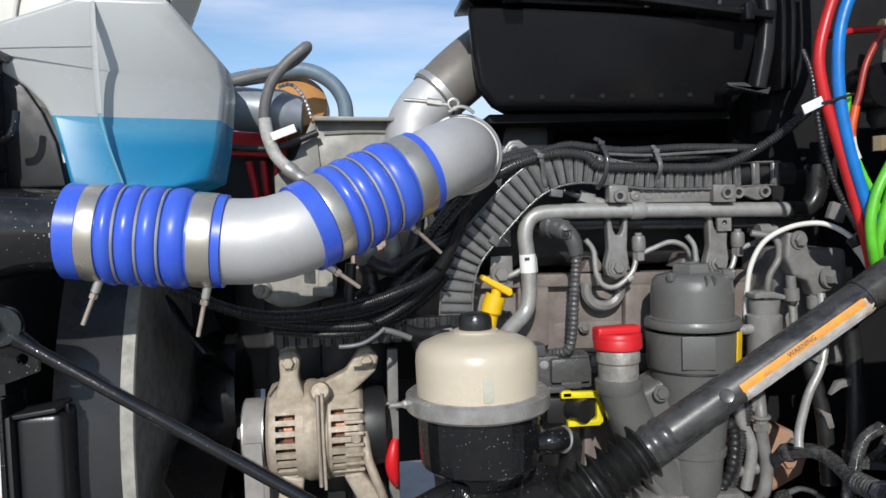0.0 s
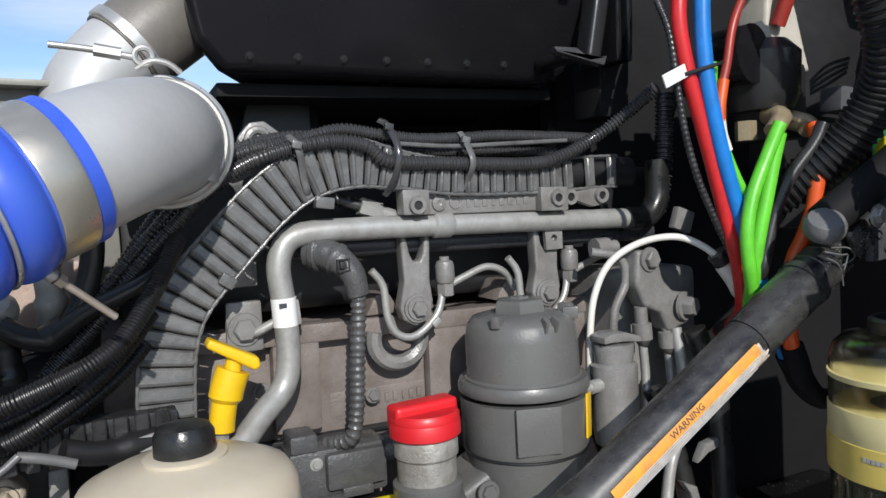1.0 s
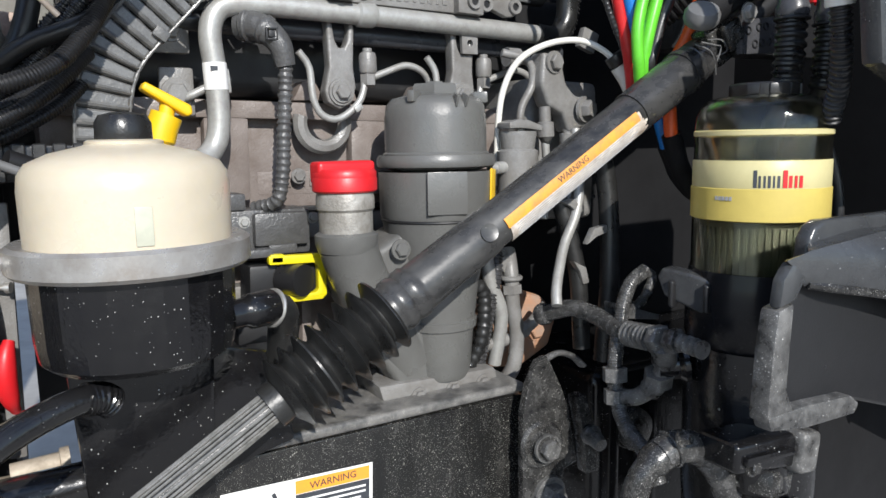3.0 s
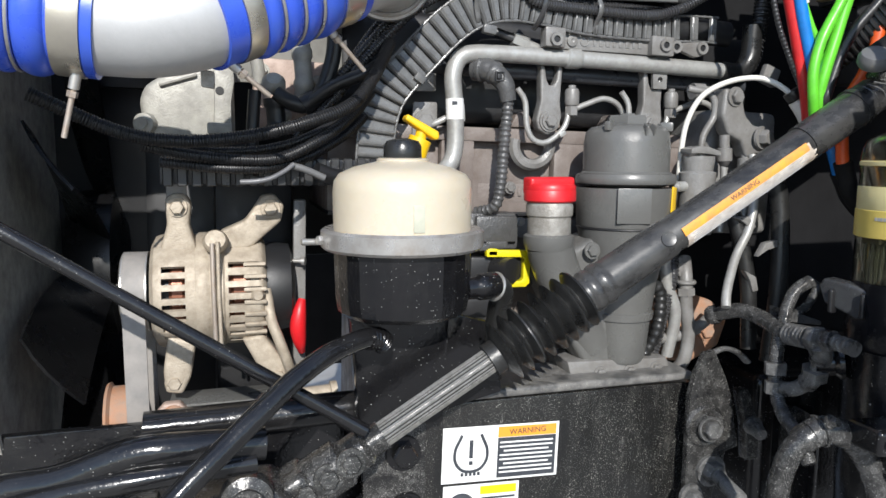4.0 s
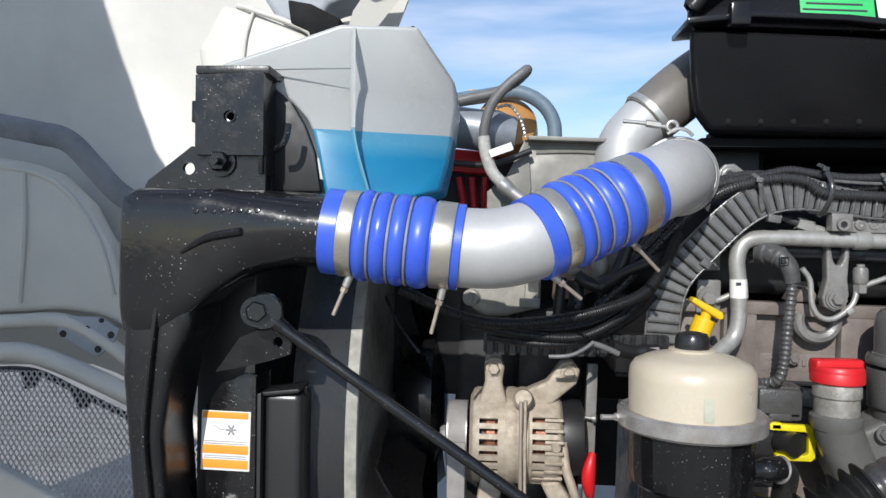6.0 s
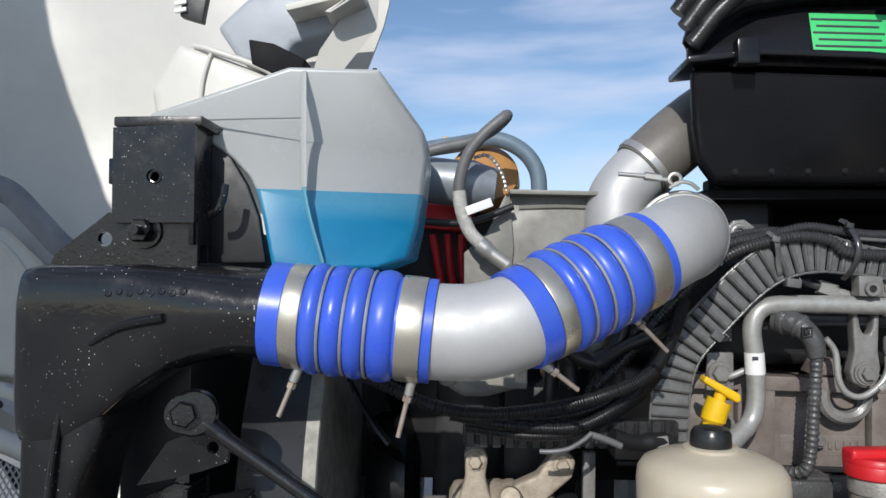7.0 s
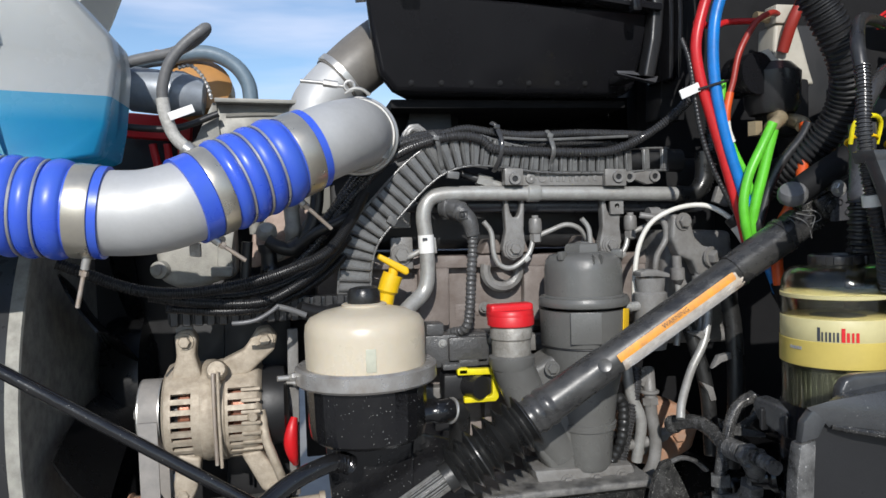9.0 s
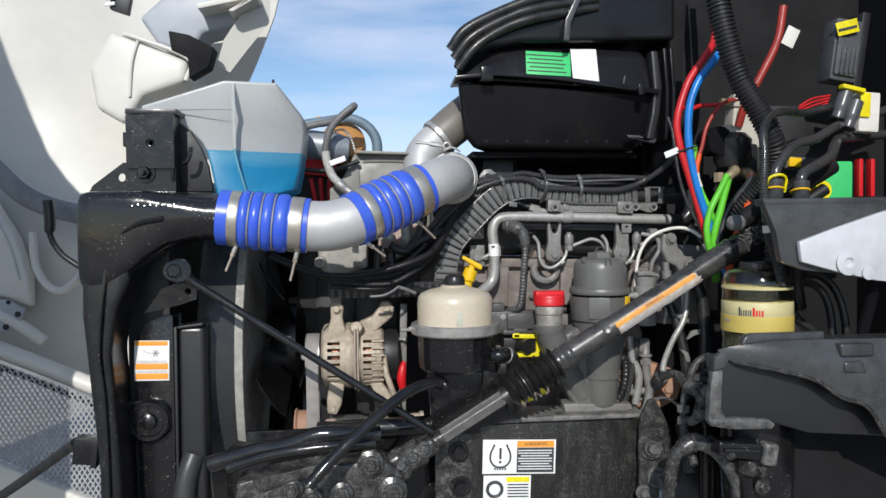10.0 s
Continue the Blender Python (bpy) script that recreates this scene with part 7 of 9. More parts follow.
hose_thing("hidden_hose", [(0.81, 1.04, 1.40), (0.83, 1.03, 1.33), (0.83, 1.02, 1.2), (0.82, 1.02, 1.08)], 0.014, BLACK_RUBBER, "black rubber hose behind the steering shaft")

hp = thing("fuel_pump", (0.78, 1.09, 1.28), "grey cast fuel pump with bolted unions", "fuel pump")
part("body", box((0.13, 0.12, 0.2), (0.82, 1.17, 1.37), (0, 2, 0), 0.016, 3), ENGINE_GREY, hp)
part("arm", slab([(0.745, 1.50), (0.775, 1.497), (0.785, 1.46), (0.80, 1.445), (0.83, 1.44), (0.825, 1.405), (0.79, 1.395), (0.78, 1.42), (0.755, 1.43), (0.742, 1.46)], 1.06, 1.09, 0.006, segs=3), ENGINE_GREY, hp)
part("arm_bolt", hexbolt((0.763, 1.06, 1.487), (0.1, -1, 0), 0.0105), ENGINE_GREY, hp)
part("arm_bolt", hexbolt((0.812, 1.058, 1.426), (0.3, -1, 0), 0.0125, 0.016), ENGINE_GREY, hp)
for _x, _z in ((0.755, 1.40), (0.795, 1.385)):
    part("union", lathe([(0, 0), (0.008, 0), (0.008, 0.02), (0.012, 0.021), (0.012, 0.04), (0.009, 0.042), (0, 0.06)], (_x, 1.07, _z + 0.03), (0.05, 0, -1), 12), ENGINE_GREY, hp)
    part("line", tube([(_x, 1.07, _z), (_x + 0.004, 1.07, _z - 0.06), (_x - 0.008, 1.06, _z - 0.12)], 0.0055, segs=10), DULL_STEEL, hp)
part("plug_housing", lathe([(0, 1.28), (0.024, 1.28), (0.027, 1.30), (0.027, 1.372), (0.022, 1.375), (0.024, 1.39), (0.024, 1.397), (0, 1.398)], (0.696, 1.05, 0), segs=24), ENGINE_GREY, hp)
part("wing_knob", slab([(0.67, 1.408), (0.684, 1.412), (0.70, 1.411), (0.722, 1.404), (0.722, 1.397), (0.70, 1.40), (0.684, 1.401), (0.67, 1.40)], 1.03, 1.06, 0.003), ENGINE_GREY, hp)
part("knob_screw", lathe([(0, 0), (0.006, 0), (0.006, 0.012), (0, 0.012)], (0.697, 1.045, 1.393), (0, 0, 1), 10), DULL_STEEL, hp)
part("side_port", lathe([(0, 0), (0.008, 0), (0.008, 0.016), (0.0055, 0.017), (0.0055, 0.026), (0, 0.026)], (0.672, 1.045, 1.352), (-1, -0.2, 0), 12), DULL_STEEL, hp)
part("line_loop", tube([(0.70, 1.09, 1.50), (0.735, 1.08, 1.49), (0.742, 1.08, 1.46), (0.725, 1.08, 1.43), (0.72, 1.08, 1.40)], 0.0055, segs=10), ENGINE_GREY, hp)
sw = thing("sensor_wire", (0.75, 1.07, 1.35), "cream sensor wire with a white plug", "wire")
part("wire", tube([(0.677, 1.07, 1.345), (0.679, 1.07, 1.40), (0.688, 1.07, 1.45), (0.71, 1.066, 1.488), (0.748, 1.055, 1.509), (0.785, 1.035, 1.513), (0.81, 1.015, 1.498), (0.827, 1.005, 1.477)], 0.0042, segs=10), WHITE_PLASTIC, sw)
part("plug", tube([(0.826, 1.006, 1.479), (0.838, 1.0, 1.458), (0.852, 0.995, 1.426)], lambda s: 0.011 if s < 0.04 else 0.008, step=0.006, segs=14), WHITE_PLASTIC, sw)
part("plug_collar", lathe([(0, 0), (0.0125, 0), (0.013, 0.003), (0.013, 0.012), (0.0115, 0.015), (0, 0.015)], (0.818, 1.008, 1.493), (0.55, -0.25, -0.8), 16), BLACK_RUBBER, sw)

# black hoses coiled behind the step bracket, and raised pads on its shelf
hose_thing("coiled_hose", [(1.0, 0.85, 1.22), (0.955, 0.845, 1.285), (0.926, 0.845, 1.322), (0.918, 0.85, 1.36), (0.935, 0.86, 1.395), (0.975, 0.865, 1.412), (1.02, 0.865, 1.405), (1.055, 0.86, 1.37), (1.07, 0.85, 1.30), (1.07, 0.85, 1.2)], 0.0085, CABLE_BLACK, "glossy black hose coiled behind the step bracket", "hose")
hose_thing("coiled_hose", [(1.05, 0.85, 1.22), (0.99, 0.845, 1.287), (0.955, 0.845, 1.315), (0.938, 0.85, 1.35), (0.95, 0.86, 1.378), (0.985, 0.865, 1.39), (1.02, 0.865, 1.375), (1.04, 0.86, 1.33), (1.045, 0.85, 1.22)], 0.0085, CABLE_BLACK, "glossy black hose coiled behind the step bracket", "hose")
part("raised_pad", slab([(0.893, 1.296), (0.96, 1.296), (0.96, 1.272), (0.896, 1.272)], 0.612, 0.64, 0.005, segs=3), SHELF_GREY, stp)
part("raised_pad", slab([(0.899, 1.263), (0.936, 1.265), (0.946, 1.24), (0.901, 1.243)], 0.61, 0.635, 0.006, segs=3), SHELF_GREY, stp)

# ---------------------------------------------------------------- air hoses and the valve group
hose_thing("air_hose", [(0.862, 1.08, 2.25), (0.868, 1.06, 2.08), (0.86, 1.03, 1.97), (0.808, 0.985, 1.904), (0.773, 0.977, 1.857), (0.751, 0.975, 1.803), (0.741, 0.975, 1.755), (0.748, 0.975, 1.704), (0.767, 0.975, 1.642), (0.784, 0.975, 1.588), (0.80, 0.975, 1.535), (0.816, 0.975, 1.481), (0.845, 1.0, 1.42), (0.88, 1.07, 1.385)], 0.0084, RED_HOSE, "bright red nylon air hose", group="air hoses")
hose_thing("air_hose", [(0.88, 1.06, 2.25), (0.886, 1.04, 2.08), (0.876, 1.01, 1.96), (0.824, 0.97, 1.894), (0.79, 0.966, 1.852), (0.769, 0.965, 1.80), (0.7635, 0.965, 1.745), (0.767, 0.965, 1.69), (0.777, 0.965, 1.64), (0.79, 0.965, 1.592), (0.804, 0.965, 1.55), (0.823, 0.962, 1.49), (0.838, 0.958, 1.44), (0.853, 0.956, 1.403), (0.866, 0.955, 1.368)], 0.0088, BLUE_HOSE, "bright blue nylon air hose", group="air hoses")
hose_thing("air_hose", [(0.846, 0.94, 1.634), (0.831, 0.945, 1.60), (0.81, 0.947, 1.558), (0.80, 0.947, 1.519), (0.801, 0.947, 1.489), (0.807, 0.95, 1.466), (0.83, 0.97, 1.42), (0.87, 1.05, 1.385)], 0.0074, GREEN_HOSE, "bright green nylon air hose", group="air hoses")
hose_thing("air_hose", [(0.85, 0.945, 1.624), (0.845, 0.948, 1.60), (0.837, 0.95, 1.566), (0.826, 0.952, 1.524), (0.82, 0.955, 1.49), (0.824, 0.965, 1.45), (0.85, 1.0, 1.41), (0.885, 1.07, 1.385)], 0.0082, GREEN_HOSE, "bright green nylon air hose", group="air hoses")
hose_thing("air_hose", [(0.782, 0.964, 1.625), (0.79, 0.964, 1.61), (0.803, 0.962, 1.58), (0.815, 0.96, 1.555), (0.825, 0.96, 1.52), (0.832, 0.965, 1.47)], 0.0046, GREEN_HOSE, "thin green nylon air hose", group="air hoses")
hose_thing("air_hose", [(0.898, 0.928, 1.632), (0.888, 0.932, 1.61), (0.862, 0.944, 1.573), (0.845, 0.95, 1.535), (0.833, 0.952, 1.495), (0.828, 0.955, 1.472), (0.85, 1.0, 1.42), (0.87, 1.06, 1.39)], 0.0074, CABLE_BLACK, "glossy dark grey nylon air hose", group="air hoses")
hose_thing("air_hose", [(0.905, 0.945, 1.632), (0.897, 0.932, 1.604), (0.89, 0.93, 1.575), (0.885, 0.932, 1.54), (0.873, 0.936, 1.508), (0.86, 0.94, 1.482), (0.852, 0.942, 1.44), (0.85, 0.938, 1.405), (0.852, 0.936, 1.38)], 0.0086, ORANGE_HOSE, "bright orange nylon air hose", group="air hoses")
# added black sleeves: they stand for the shade that hides the lower hoses
for _p, _q in (((0.864, 0.955, 1.376), (0.89, 0.957, 1.337)), ((0.851, 0.9365, 1.39), (0.87, 0.938, 1.348))):
    hose_thing("hose_shade_sleeve", [_p, Vector(_p).lerp(Vector(_q), 0.5), _q, (0.93, 0.965, 1.312), (0.99, 0.98, 1.30)], 0.0125, WALL_BLACK, "added black sleeve standing for shade over an air hose end", "sleeve")
_th = thing("air_hose", (0.80, 0.97, 1.7), "thin air line in dark red, orange and white lengths", "hose", group="air hoses")
part("red_length", tube([(0.89, 0.985, 1.81), (0.868, 0.972, 1.808), (0.836, 0.965, 1.79), (0.808, 0.964, 1.746), (0.796, 0.964, 1.70), (0.789, 0.964, 1.68)], 0.0048, segs=12), DARK_RED_CABLE, _th)
part("orange_length", tube([(0.79, 0.9635, 1.683), (0.784, 0.9635, 1.656), (0.783, 0.9635, 1.638)], 0.0062, segs=12), ORANGE_HOSE, _th)
part("white_sleeve", tube([(0.783, 0.9635, 1.64), (0.785, 0.9635, 1.625), (0.792, 0.9635, 1.607)], 0.0062, segs=12), WHITE_PLASTIC, _th)
part("green_stub", tube([(0.784, 0.972, 1.703), (0.783, 0.972, 1.685), (0.782, 0.972, 1.668)], 0.0052, segs=12), GREEN_HOSE, _th)
hose_thing("air_hose", [(0.748, 0.99, 1.797), (0.78, 0.99, 1.79), (0.81, 1.0, 1.80), (0.86, 1.0, 1.803)], 0.005, RED_HOSE, "thin red nylon air line", group="air hoses")
hose_thing("braided_wire", [(0.726, 0.99, 1.77), (0.734, 0.982, 1.734), (0.741, 0.98, 1.677), (0.75, 0.98, 1.627), (0.766, 0.98, 1.578), (0.79, 0.98, 1.53), (0.81, 0.98, 1.495), (0.826, 0.98, 1.455), (0.85, 1.0, 1.41)], 0.0042, CABLE_BLACK, "thin black braided wire beside the air hoses", "wire", ribbed=0.006)
_ct = thing("cable_tie", (0.752, 0.97, 1.69), "black cable tie round the air hoses", "cable tie")
part("strap", tube([(0.738, 0.966, 1.688), (0.752, 0.9625, 1.692), (0.77, 0.953, 1.697), (0.782, 0.957, 1.70)], 0.0022, segs=8), BLACK_PLASTIC, _ct)
single("tie_tag", box((0.036, 0.002, 0.014), (0.724, 0.965, 1.686), (0, -22, 6), 0.0005), WHITE_LABEL, "white paper tag tied to the air hoses", "tag")

val = thing("air_valve", (0.9, 1.0, 1.6), "black air valve with off-white cover and brass elbows", "air valve")
part("body", lathe([(0, 1.655), (0.034, 1.655), (0.042, 1.67), (0.044, 1.72), (0.03, 1.735), (0, 1.736)], (0.888, 1.0, 0), segs=28), RECESS_GREY, val)
part("cover", slab([(0.885, 1.795), (0.925, 1.795), (0.935, 1.765), (0.945, 1.73), (0.955, 1.70), (0.93, 1.70), (0.88, 1.735)], 0.985, 1.03, 0.006, segs=3), VALVE_CREAM, val, "off-white plastic cover")
part("cover_top", box((0.035, 0.03, 0.03), (0.9, 0.995, 1.81), bevel=0.004), VALVE_CREAM, val)
part("bracket", slab([(0.835, 1.745), (0.87, 1.755), (0.89, 1.73), (0.845, 1.73)], 0.98, 0.99, 0.002), VALVE_CREAM, val)
part("drum", lathe([(0, 0), (0.03, 0), (0.033, 0.004), (0.033, 0.05), (0, 0.052)], (0.835, 1.02, 1.715), (0.2, -1, 0), 26), BLACK_SATIN, val)
part("block", box((0.06, 0.06, 0.09), (0.912, 1.01, 1.665), bevel=0.008), RECESS_GREY, val)
part("brass_elbow", tube([(0.882, 0.985, 1.65), (0.876, 0.965, 1.643), (0.86, 0.955, 1.634), (0.85, 0.953, 1.626)], lambda s: 0.0125 - 0.002 * (s > 0.03), step=0.004, segs=14), BRASS, val)
part("brass_elbow", tube([(0.905, 0.985, 1.645), (0.912, 0.96, 1.635), (0.908, 0.953, 1.628)], 0.0115, step=0.004, segs=14), BRASS, val)
part("brass_nut", lathe([(0, 0), (0.012, 0), (0.012, 0.022), (0, 0.022)], (0.85, 0.99, 1.62), (0, 0, 1), 6), BRASS, val)
part("feed_elbow", tube([(0.86, 1.0, 1.81), (0.88, 1.0, 1.808), (0.9, 1.0, 1.80)], 0.008, segs=12), BRASS, val)

hose_thing("corrugated_duct", [(0.77, 0.85, 2.06), (0.78, 0.85, 1.98), (0.797, 0.85, 1.91), (0.826, 0.85, 1.83), (0.868, 0.847, 1.76), (0.903, 0.855, 1.70), (0.92, 0.88, 1.655), (0.915, 0.91, 1.612), (0.895, 0.945, 1.577), (0.876, 0.985, 1.55), (0.866, 1.03, 1.52)], 0.0255, BLACK_PLASTIC, "thick black corrugated cable duct", "cable duct", ribbed=0.0085)
hose_thing("wiring_loom", [(1.25, 0.93, 1.79), (1.12, 0.915, 1.75), (1.06, 0.875, 1.733), (1.0, 0.85, 1.705), (0.945, 0.83, 1.69), (0.90, 0.80, 1.665), (0.872, 0.79, 1.63), (0.868, 0.79, 1.60)], 0.0105, LOOM_GREY, "grey taped wiring loom", "wiring loom", "wiring looms")
hose_thing("wiring_loom", [(1.24, 0.96, 1.73), (1.11, 0.92, 1.715), (1.06, 0.87, 1.698), (1.02, 0.83, 1.665), (0.965, 0.80, 1.64), (0.925, 0.78, 1.622), (0.918, 0.778, 1.60)], 0.0112, LOOM_GREY, "grey taped wiring loom", "wiring loom", "wiring looms")
hose_thing("wiring_loom", [(1.04, 0.86, 1.775), (0.97, 0.85, 1.76), (0.90, 0.81, 1.755), (0.84, 0.76, 1.735), (0.807, 0.725, 1.70), (0.80, 0.71, 1.655)], 0.0082, CABLE_BLACK, "black taped wiring loom", "wiring loom", "wiring looms")
hose_thing("red_cable", [(0.985, 0.95, 2.02), (0.97, 0.95, 1.94), (0.93, 0.95, 1.86), (0.90, 0.96, 1.80), (0.893, 0.98, 1.75)], 0.009, DARK_RED_CABLE, "dark red battery cable along the bulkhead", "cable")
single("cable_flag", box((0.03, 0.003, 0.045), (0.99, 0.93, 1.945), (0, 25, 0), 0.001), WHITE_PLASTIC, "grey paper flag on a cable", "tag")

fb = thing("fuse_box", (1.09, 0.9, 1.83), "dark grey fuse box with a small yellow label", "fuse box")
part("case", box((0.062, 0.05, 0.14), (1.105, 0.925, 1.91), (0, 8, 0), 0.006), FUSE_GREY, fb)
part("lid", box((0.054, 0.012, 0.085), (1.103, 0.898, 1.893), (0, 8, 0), 0.005), FUSE_GREY, fb)
for _k in range(4):
    part("lid_rib", box((0.004, 0.008, 0.06), (1.086 + 0.011 * _k, 0.891, 1.885), (0, 8, 0), 0.0015), FUSE_GREY, fb)
fl = part("label", box((0.052, 0.002, 0.03), (1.10, 0.8905, 1.958), (0, -14, 0), 0.0004), YELLOW_LIME, fb, "small yellow and black label")
part("print_bar", box((0.045, 0.0012, 0.006), (1.10, 0.889, 1.955), (0, -14, 0), 0), DARK_PRINT, fl)
part("side_rail", box((0.02, 0.06, 0.18), (1.15, 0.94, 1.91), (0, 8, 0), 0.004), BLACK_PLASTIC, fb)
cb = thing("connector_block", (1.13, 0.9, 1.72), "off-white connector block with yellow cover strips", "connector")
part("block", box((0.05, 0.05, 0.09), (1.162, 0.925, 1.772), (0, 3, 0), 0.005), WHITE_PLASTIC, cb)
for _x, _z in ((1.095, 1.785), (1.12, 1.765)):
    part("plug", tube([(_x + 0.012, 0.905, _z + 0.03), (_x, 0.903, _z), (_x - 0.012, 0.902, _z - 0.03)], lambda q: 0.0165 if q < 0.045 else 0.0135, step=0.006, segs=18), FUSE_GREY, cb, "dark grey round plug")
    part("plug_ring", ring((_x - 0.012, 0.902, _z - 0.03), (0.4, 0, 1), 0.0155, 0.0025, 22), BLACK_PLASTIC, cb)
part("yellow_strip", box((0.024, 0.006, 0.055), (1.148, 0.897, 1.787), (0, 3, 0), 0.002), YELLOW_LIME, cb)
part("yellow_strip", box((0.055, 0.02, 0.01), (1.115, 0.895, 1.822), (0, 12, 0), 0.003), YELLOW_LIME, cb)
for _k in range(4):
    hose_thing("red_wire", [(1.06 + 0.002 * _k, 0.90, 1.79 + 0.006 * _k), (1.02, 0.895, 1.775 + 0.008 * _k), (0.985, 0.89, 1.765 + 0.005 * _k)], 0.0022, RED_HOSE, "thin red wire at the connector block", "wire", "red wires", segs=8)
gb = thing("relay_box", (1.16, 1.0, 1.58), "green and red relay box with a yellow nut cover", "relay box")
part("green_cover", box((0.07, 0.03, 0.09), (1.155, 1.01, 1.625), bevel=0.004), GREEN_LABEL, gb, "green plastic cover")
part("red_strip", box((0.010, 0.02, 0.09), (1.205, 0.995, 1.63), bevel=0.002), RED_PLASTIC, gb)
part("red_strip", box((0.010, 0.02, 0.09), (1.235, 0.995, 1.63), bevel=0.002), RED_PLASTIC, gb)
part("yellow_cover", lathe([(0.006, 0), (0.022, 0), (0.024, 0.004), (0.022, 0.014), (0.006, 0.014)], (1.105, 0.995, 1.60), (0, -1, 0), 20), YELLOW_LIME, gb)
part("lower_bracket", box((0.12, 0.03, 0.03), (1.04, 0.98, 1.662), (0, 5, 0), 0.004), FUSE_GREY, gb)
part("bracket_tab", box((0.03, 0.012, 0.022), (1.02, 0.962, 1.664), (0, 5, 0), 0.003), YELLOW, gb)
part("backing", box((0.35, 0.05, 0.3), (1.13, 1.06, 1.66), bevel=0.01), BLACK_PLASTIC, gb)

for _x, _y, _dz in ((0.868, 0.79, 0.0), (0.918, 0.778, -0.004)):
    _t = thing("round_connector", (_x, _y, 1.44), "grey round cable connector with a ribbed rubber boot", "connector", group="round connectors")
    part("shell", lathe([(0, 0), (0.0165, 0), (0.0172, 0.003), (0.0172, 0.01), (0.0155, 0.013), (0.0152, 0.062), (0.0165, 0.064), (0.0165, 0.1), (0, 0.102)], (_x, _y, 1.512 + _dz), (0.02, 0, 1), 28), BOOT_GREY, _t)
    part("boot", corrugated([(_x, _y, 1.512 + _dz), (_x - 0.001, _y, 1.48 + _dz), (_x - 0.002, _y + 0.002, 1.44 + _dz)], 0.0165, pitch=0.0095, depth=0.16, segs=20), BLACK_RUBBER, _t)
    part("strap", ring((_x, _y, 1.509 + _dz), (0, 0, 1), 0.0172, 0.0016, 28), BLACK_PLASTIC, _t)
    part("cable", tube([(_x - 0.002, _y + 0.002, 1.442 + _dz), (_x + 0.005, _y + 0.02, 1.40), (_x + 0.04, _y + 0.06, 1.34)], 0.012, segs=14), BLACK_RUBBER, _t)
    part("yellow_ring", ring((_x, _y, 1.59 + _dz), (0.1, 0.3, 1), 0.0182, 0.0022, 26), YELLOW, _t, "yellow locking ring")
    if _x < 0.9:
        part("clip_arm", tube([(_x - 0.02, _y - 0.004, 1.585 + _dz), (_x - 0.019, _y - 0.012, 1.612 + _dz), (_x, _y - 0.02, 1.62 + _dz), (_x + 0.019, _y - 0.012, 1.612 + _dz), (_x + 0.02, _y - 0.004, 1.585 + _dz)], 0.003, step=0.004, segs=8), YELLOW_LIME, _t)
cl = thing("branch_conduit", (0.81, 0.70, 1.44), "thin corrugated conduit with a pale grey collar", "conduit")
part("conduit", corrugated([(0.80, 0.71, 1.67), (0.797, 0.705, 1.638), (0.793, 0.70, 1.59), (0.798, 0.70, 1.541), (0.805, 0.70, 1.512)], 0.0092, pitch=0.0046), LOOM_GREY, cl)
part("collar", lathe([(0.009, 0), (0.0125, 0), (0.013, 0.002), (0.0125, 0.014), (0.009, 0.014)], (0.8065, 0.70, 1.503), (-0.15, 0, 1), 22), WHITE_PLASTIC, cl, "pale grey collar")
part("lower_conduit", corrugated([(0.8065, 0.70, 1.505), (0.815, 0.702, 1.475), (0.83, 0.71, 1.44), (0.85, 0.73, 1.40)], 0.0105, pitch=0.0055), CABLE_BLACK, cl)
jp = thing("terminal_plate", (0.915, 0.875, 1.48), "pale grey terminal plate with round plugs", "terminal plate")
part("plate", slab([(0.893, 1.482), (0.955, 1.486), (0.955, 1.53), (0.905, 1.524), (0.893, 1.505)], 0.87, 0.88, 0.003), BOOT_GREY, jp)
for _x, _z in ((0.902, 1.51), (0.915, 1.495), (0.928, 1.497), (0.941, 1.499), (0.921, 1.515), (0.934, 1.517)):
    part("plug", ring((_x, 0.8695, _z), (0, 1, 0), 0.0042, 0.0011, 16), BLACK_PLASTIC, jp)
part("terminal_bolt", hexbolt((0.898, 0.868, 1.53), (0, -1, 0), 0.0085), STEEL, jp)
hose_thing("column_hose", [(0.848, 0.892, 1.526), (0.875, 0.885, 1.545), (0.907, 0.88, 1.565), (0.989, 0.88, 1.609), (1.07, 0.9, 1.65)], 0.0195, WALL_BLACK, "thick black rubber sleeve above the steering joint", "sleeve")

# ---------------------------------------------------------------- air box
ab = thing("air_filter_box", (0.5, 1.3, 1.71), "glossy black plastic air filter box with green and white labels", "air box")
_tub = slab([(0.252, 1.872), (0.262, 1.805), (0.276, 1.748), (0.302, 1.72), (0.72, 1.716), (0.738, 1.73), (0.748, 1.80), (0.744, 1.85)], 1.125, 1.50, 0.014, segs=3)
for _vv in _tub.verts:
    if _vv.co.y < 1.3:
        _vv.co.y += max(0.0, 1.868 - _vv.co.z) * 0.45 - 0.01
    elif _vv.co.x < 0.5:
        _vv.co.x += 0.14
part("tub", _tub, BLACK_SATIN, ab)
_case = slab([(0.250, 1.882), (0.254, 1.93), (0.31, 1.952), (0.41, 1.972), (0.57, 1.972), (0.72, 1.962), (0.738, 1.94), (0.740, 1.858)], 1.116, 1.48, 0.01, segs=3)
for _vv in _case.verts:
    if _vv.co.y > 1.3 and _vv.co.x < 0.5:
        _vv.co.x += 0.14
    elif _vv.co.y < 1.3:
        _vv.co.y += (_vv.co.z - 1.86) * 0.3
part("upper_case", _case, BLACK_SATIN, ab)
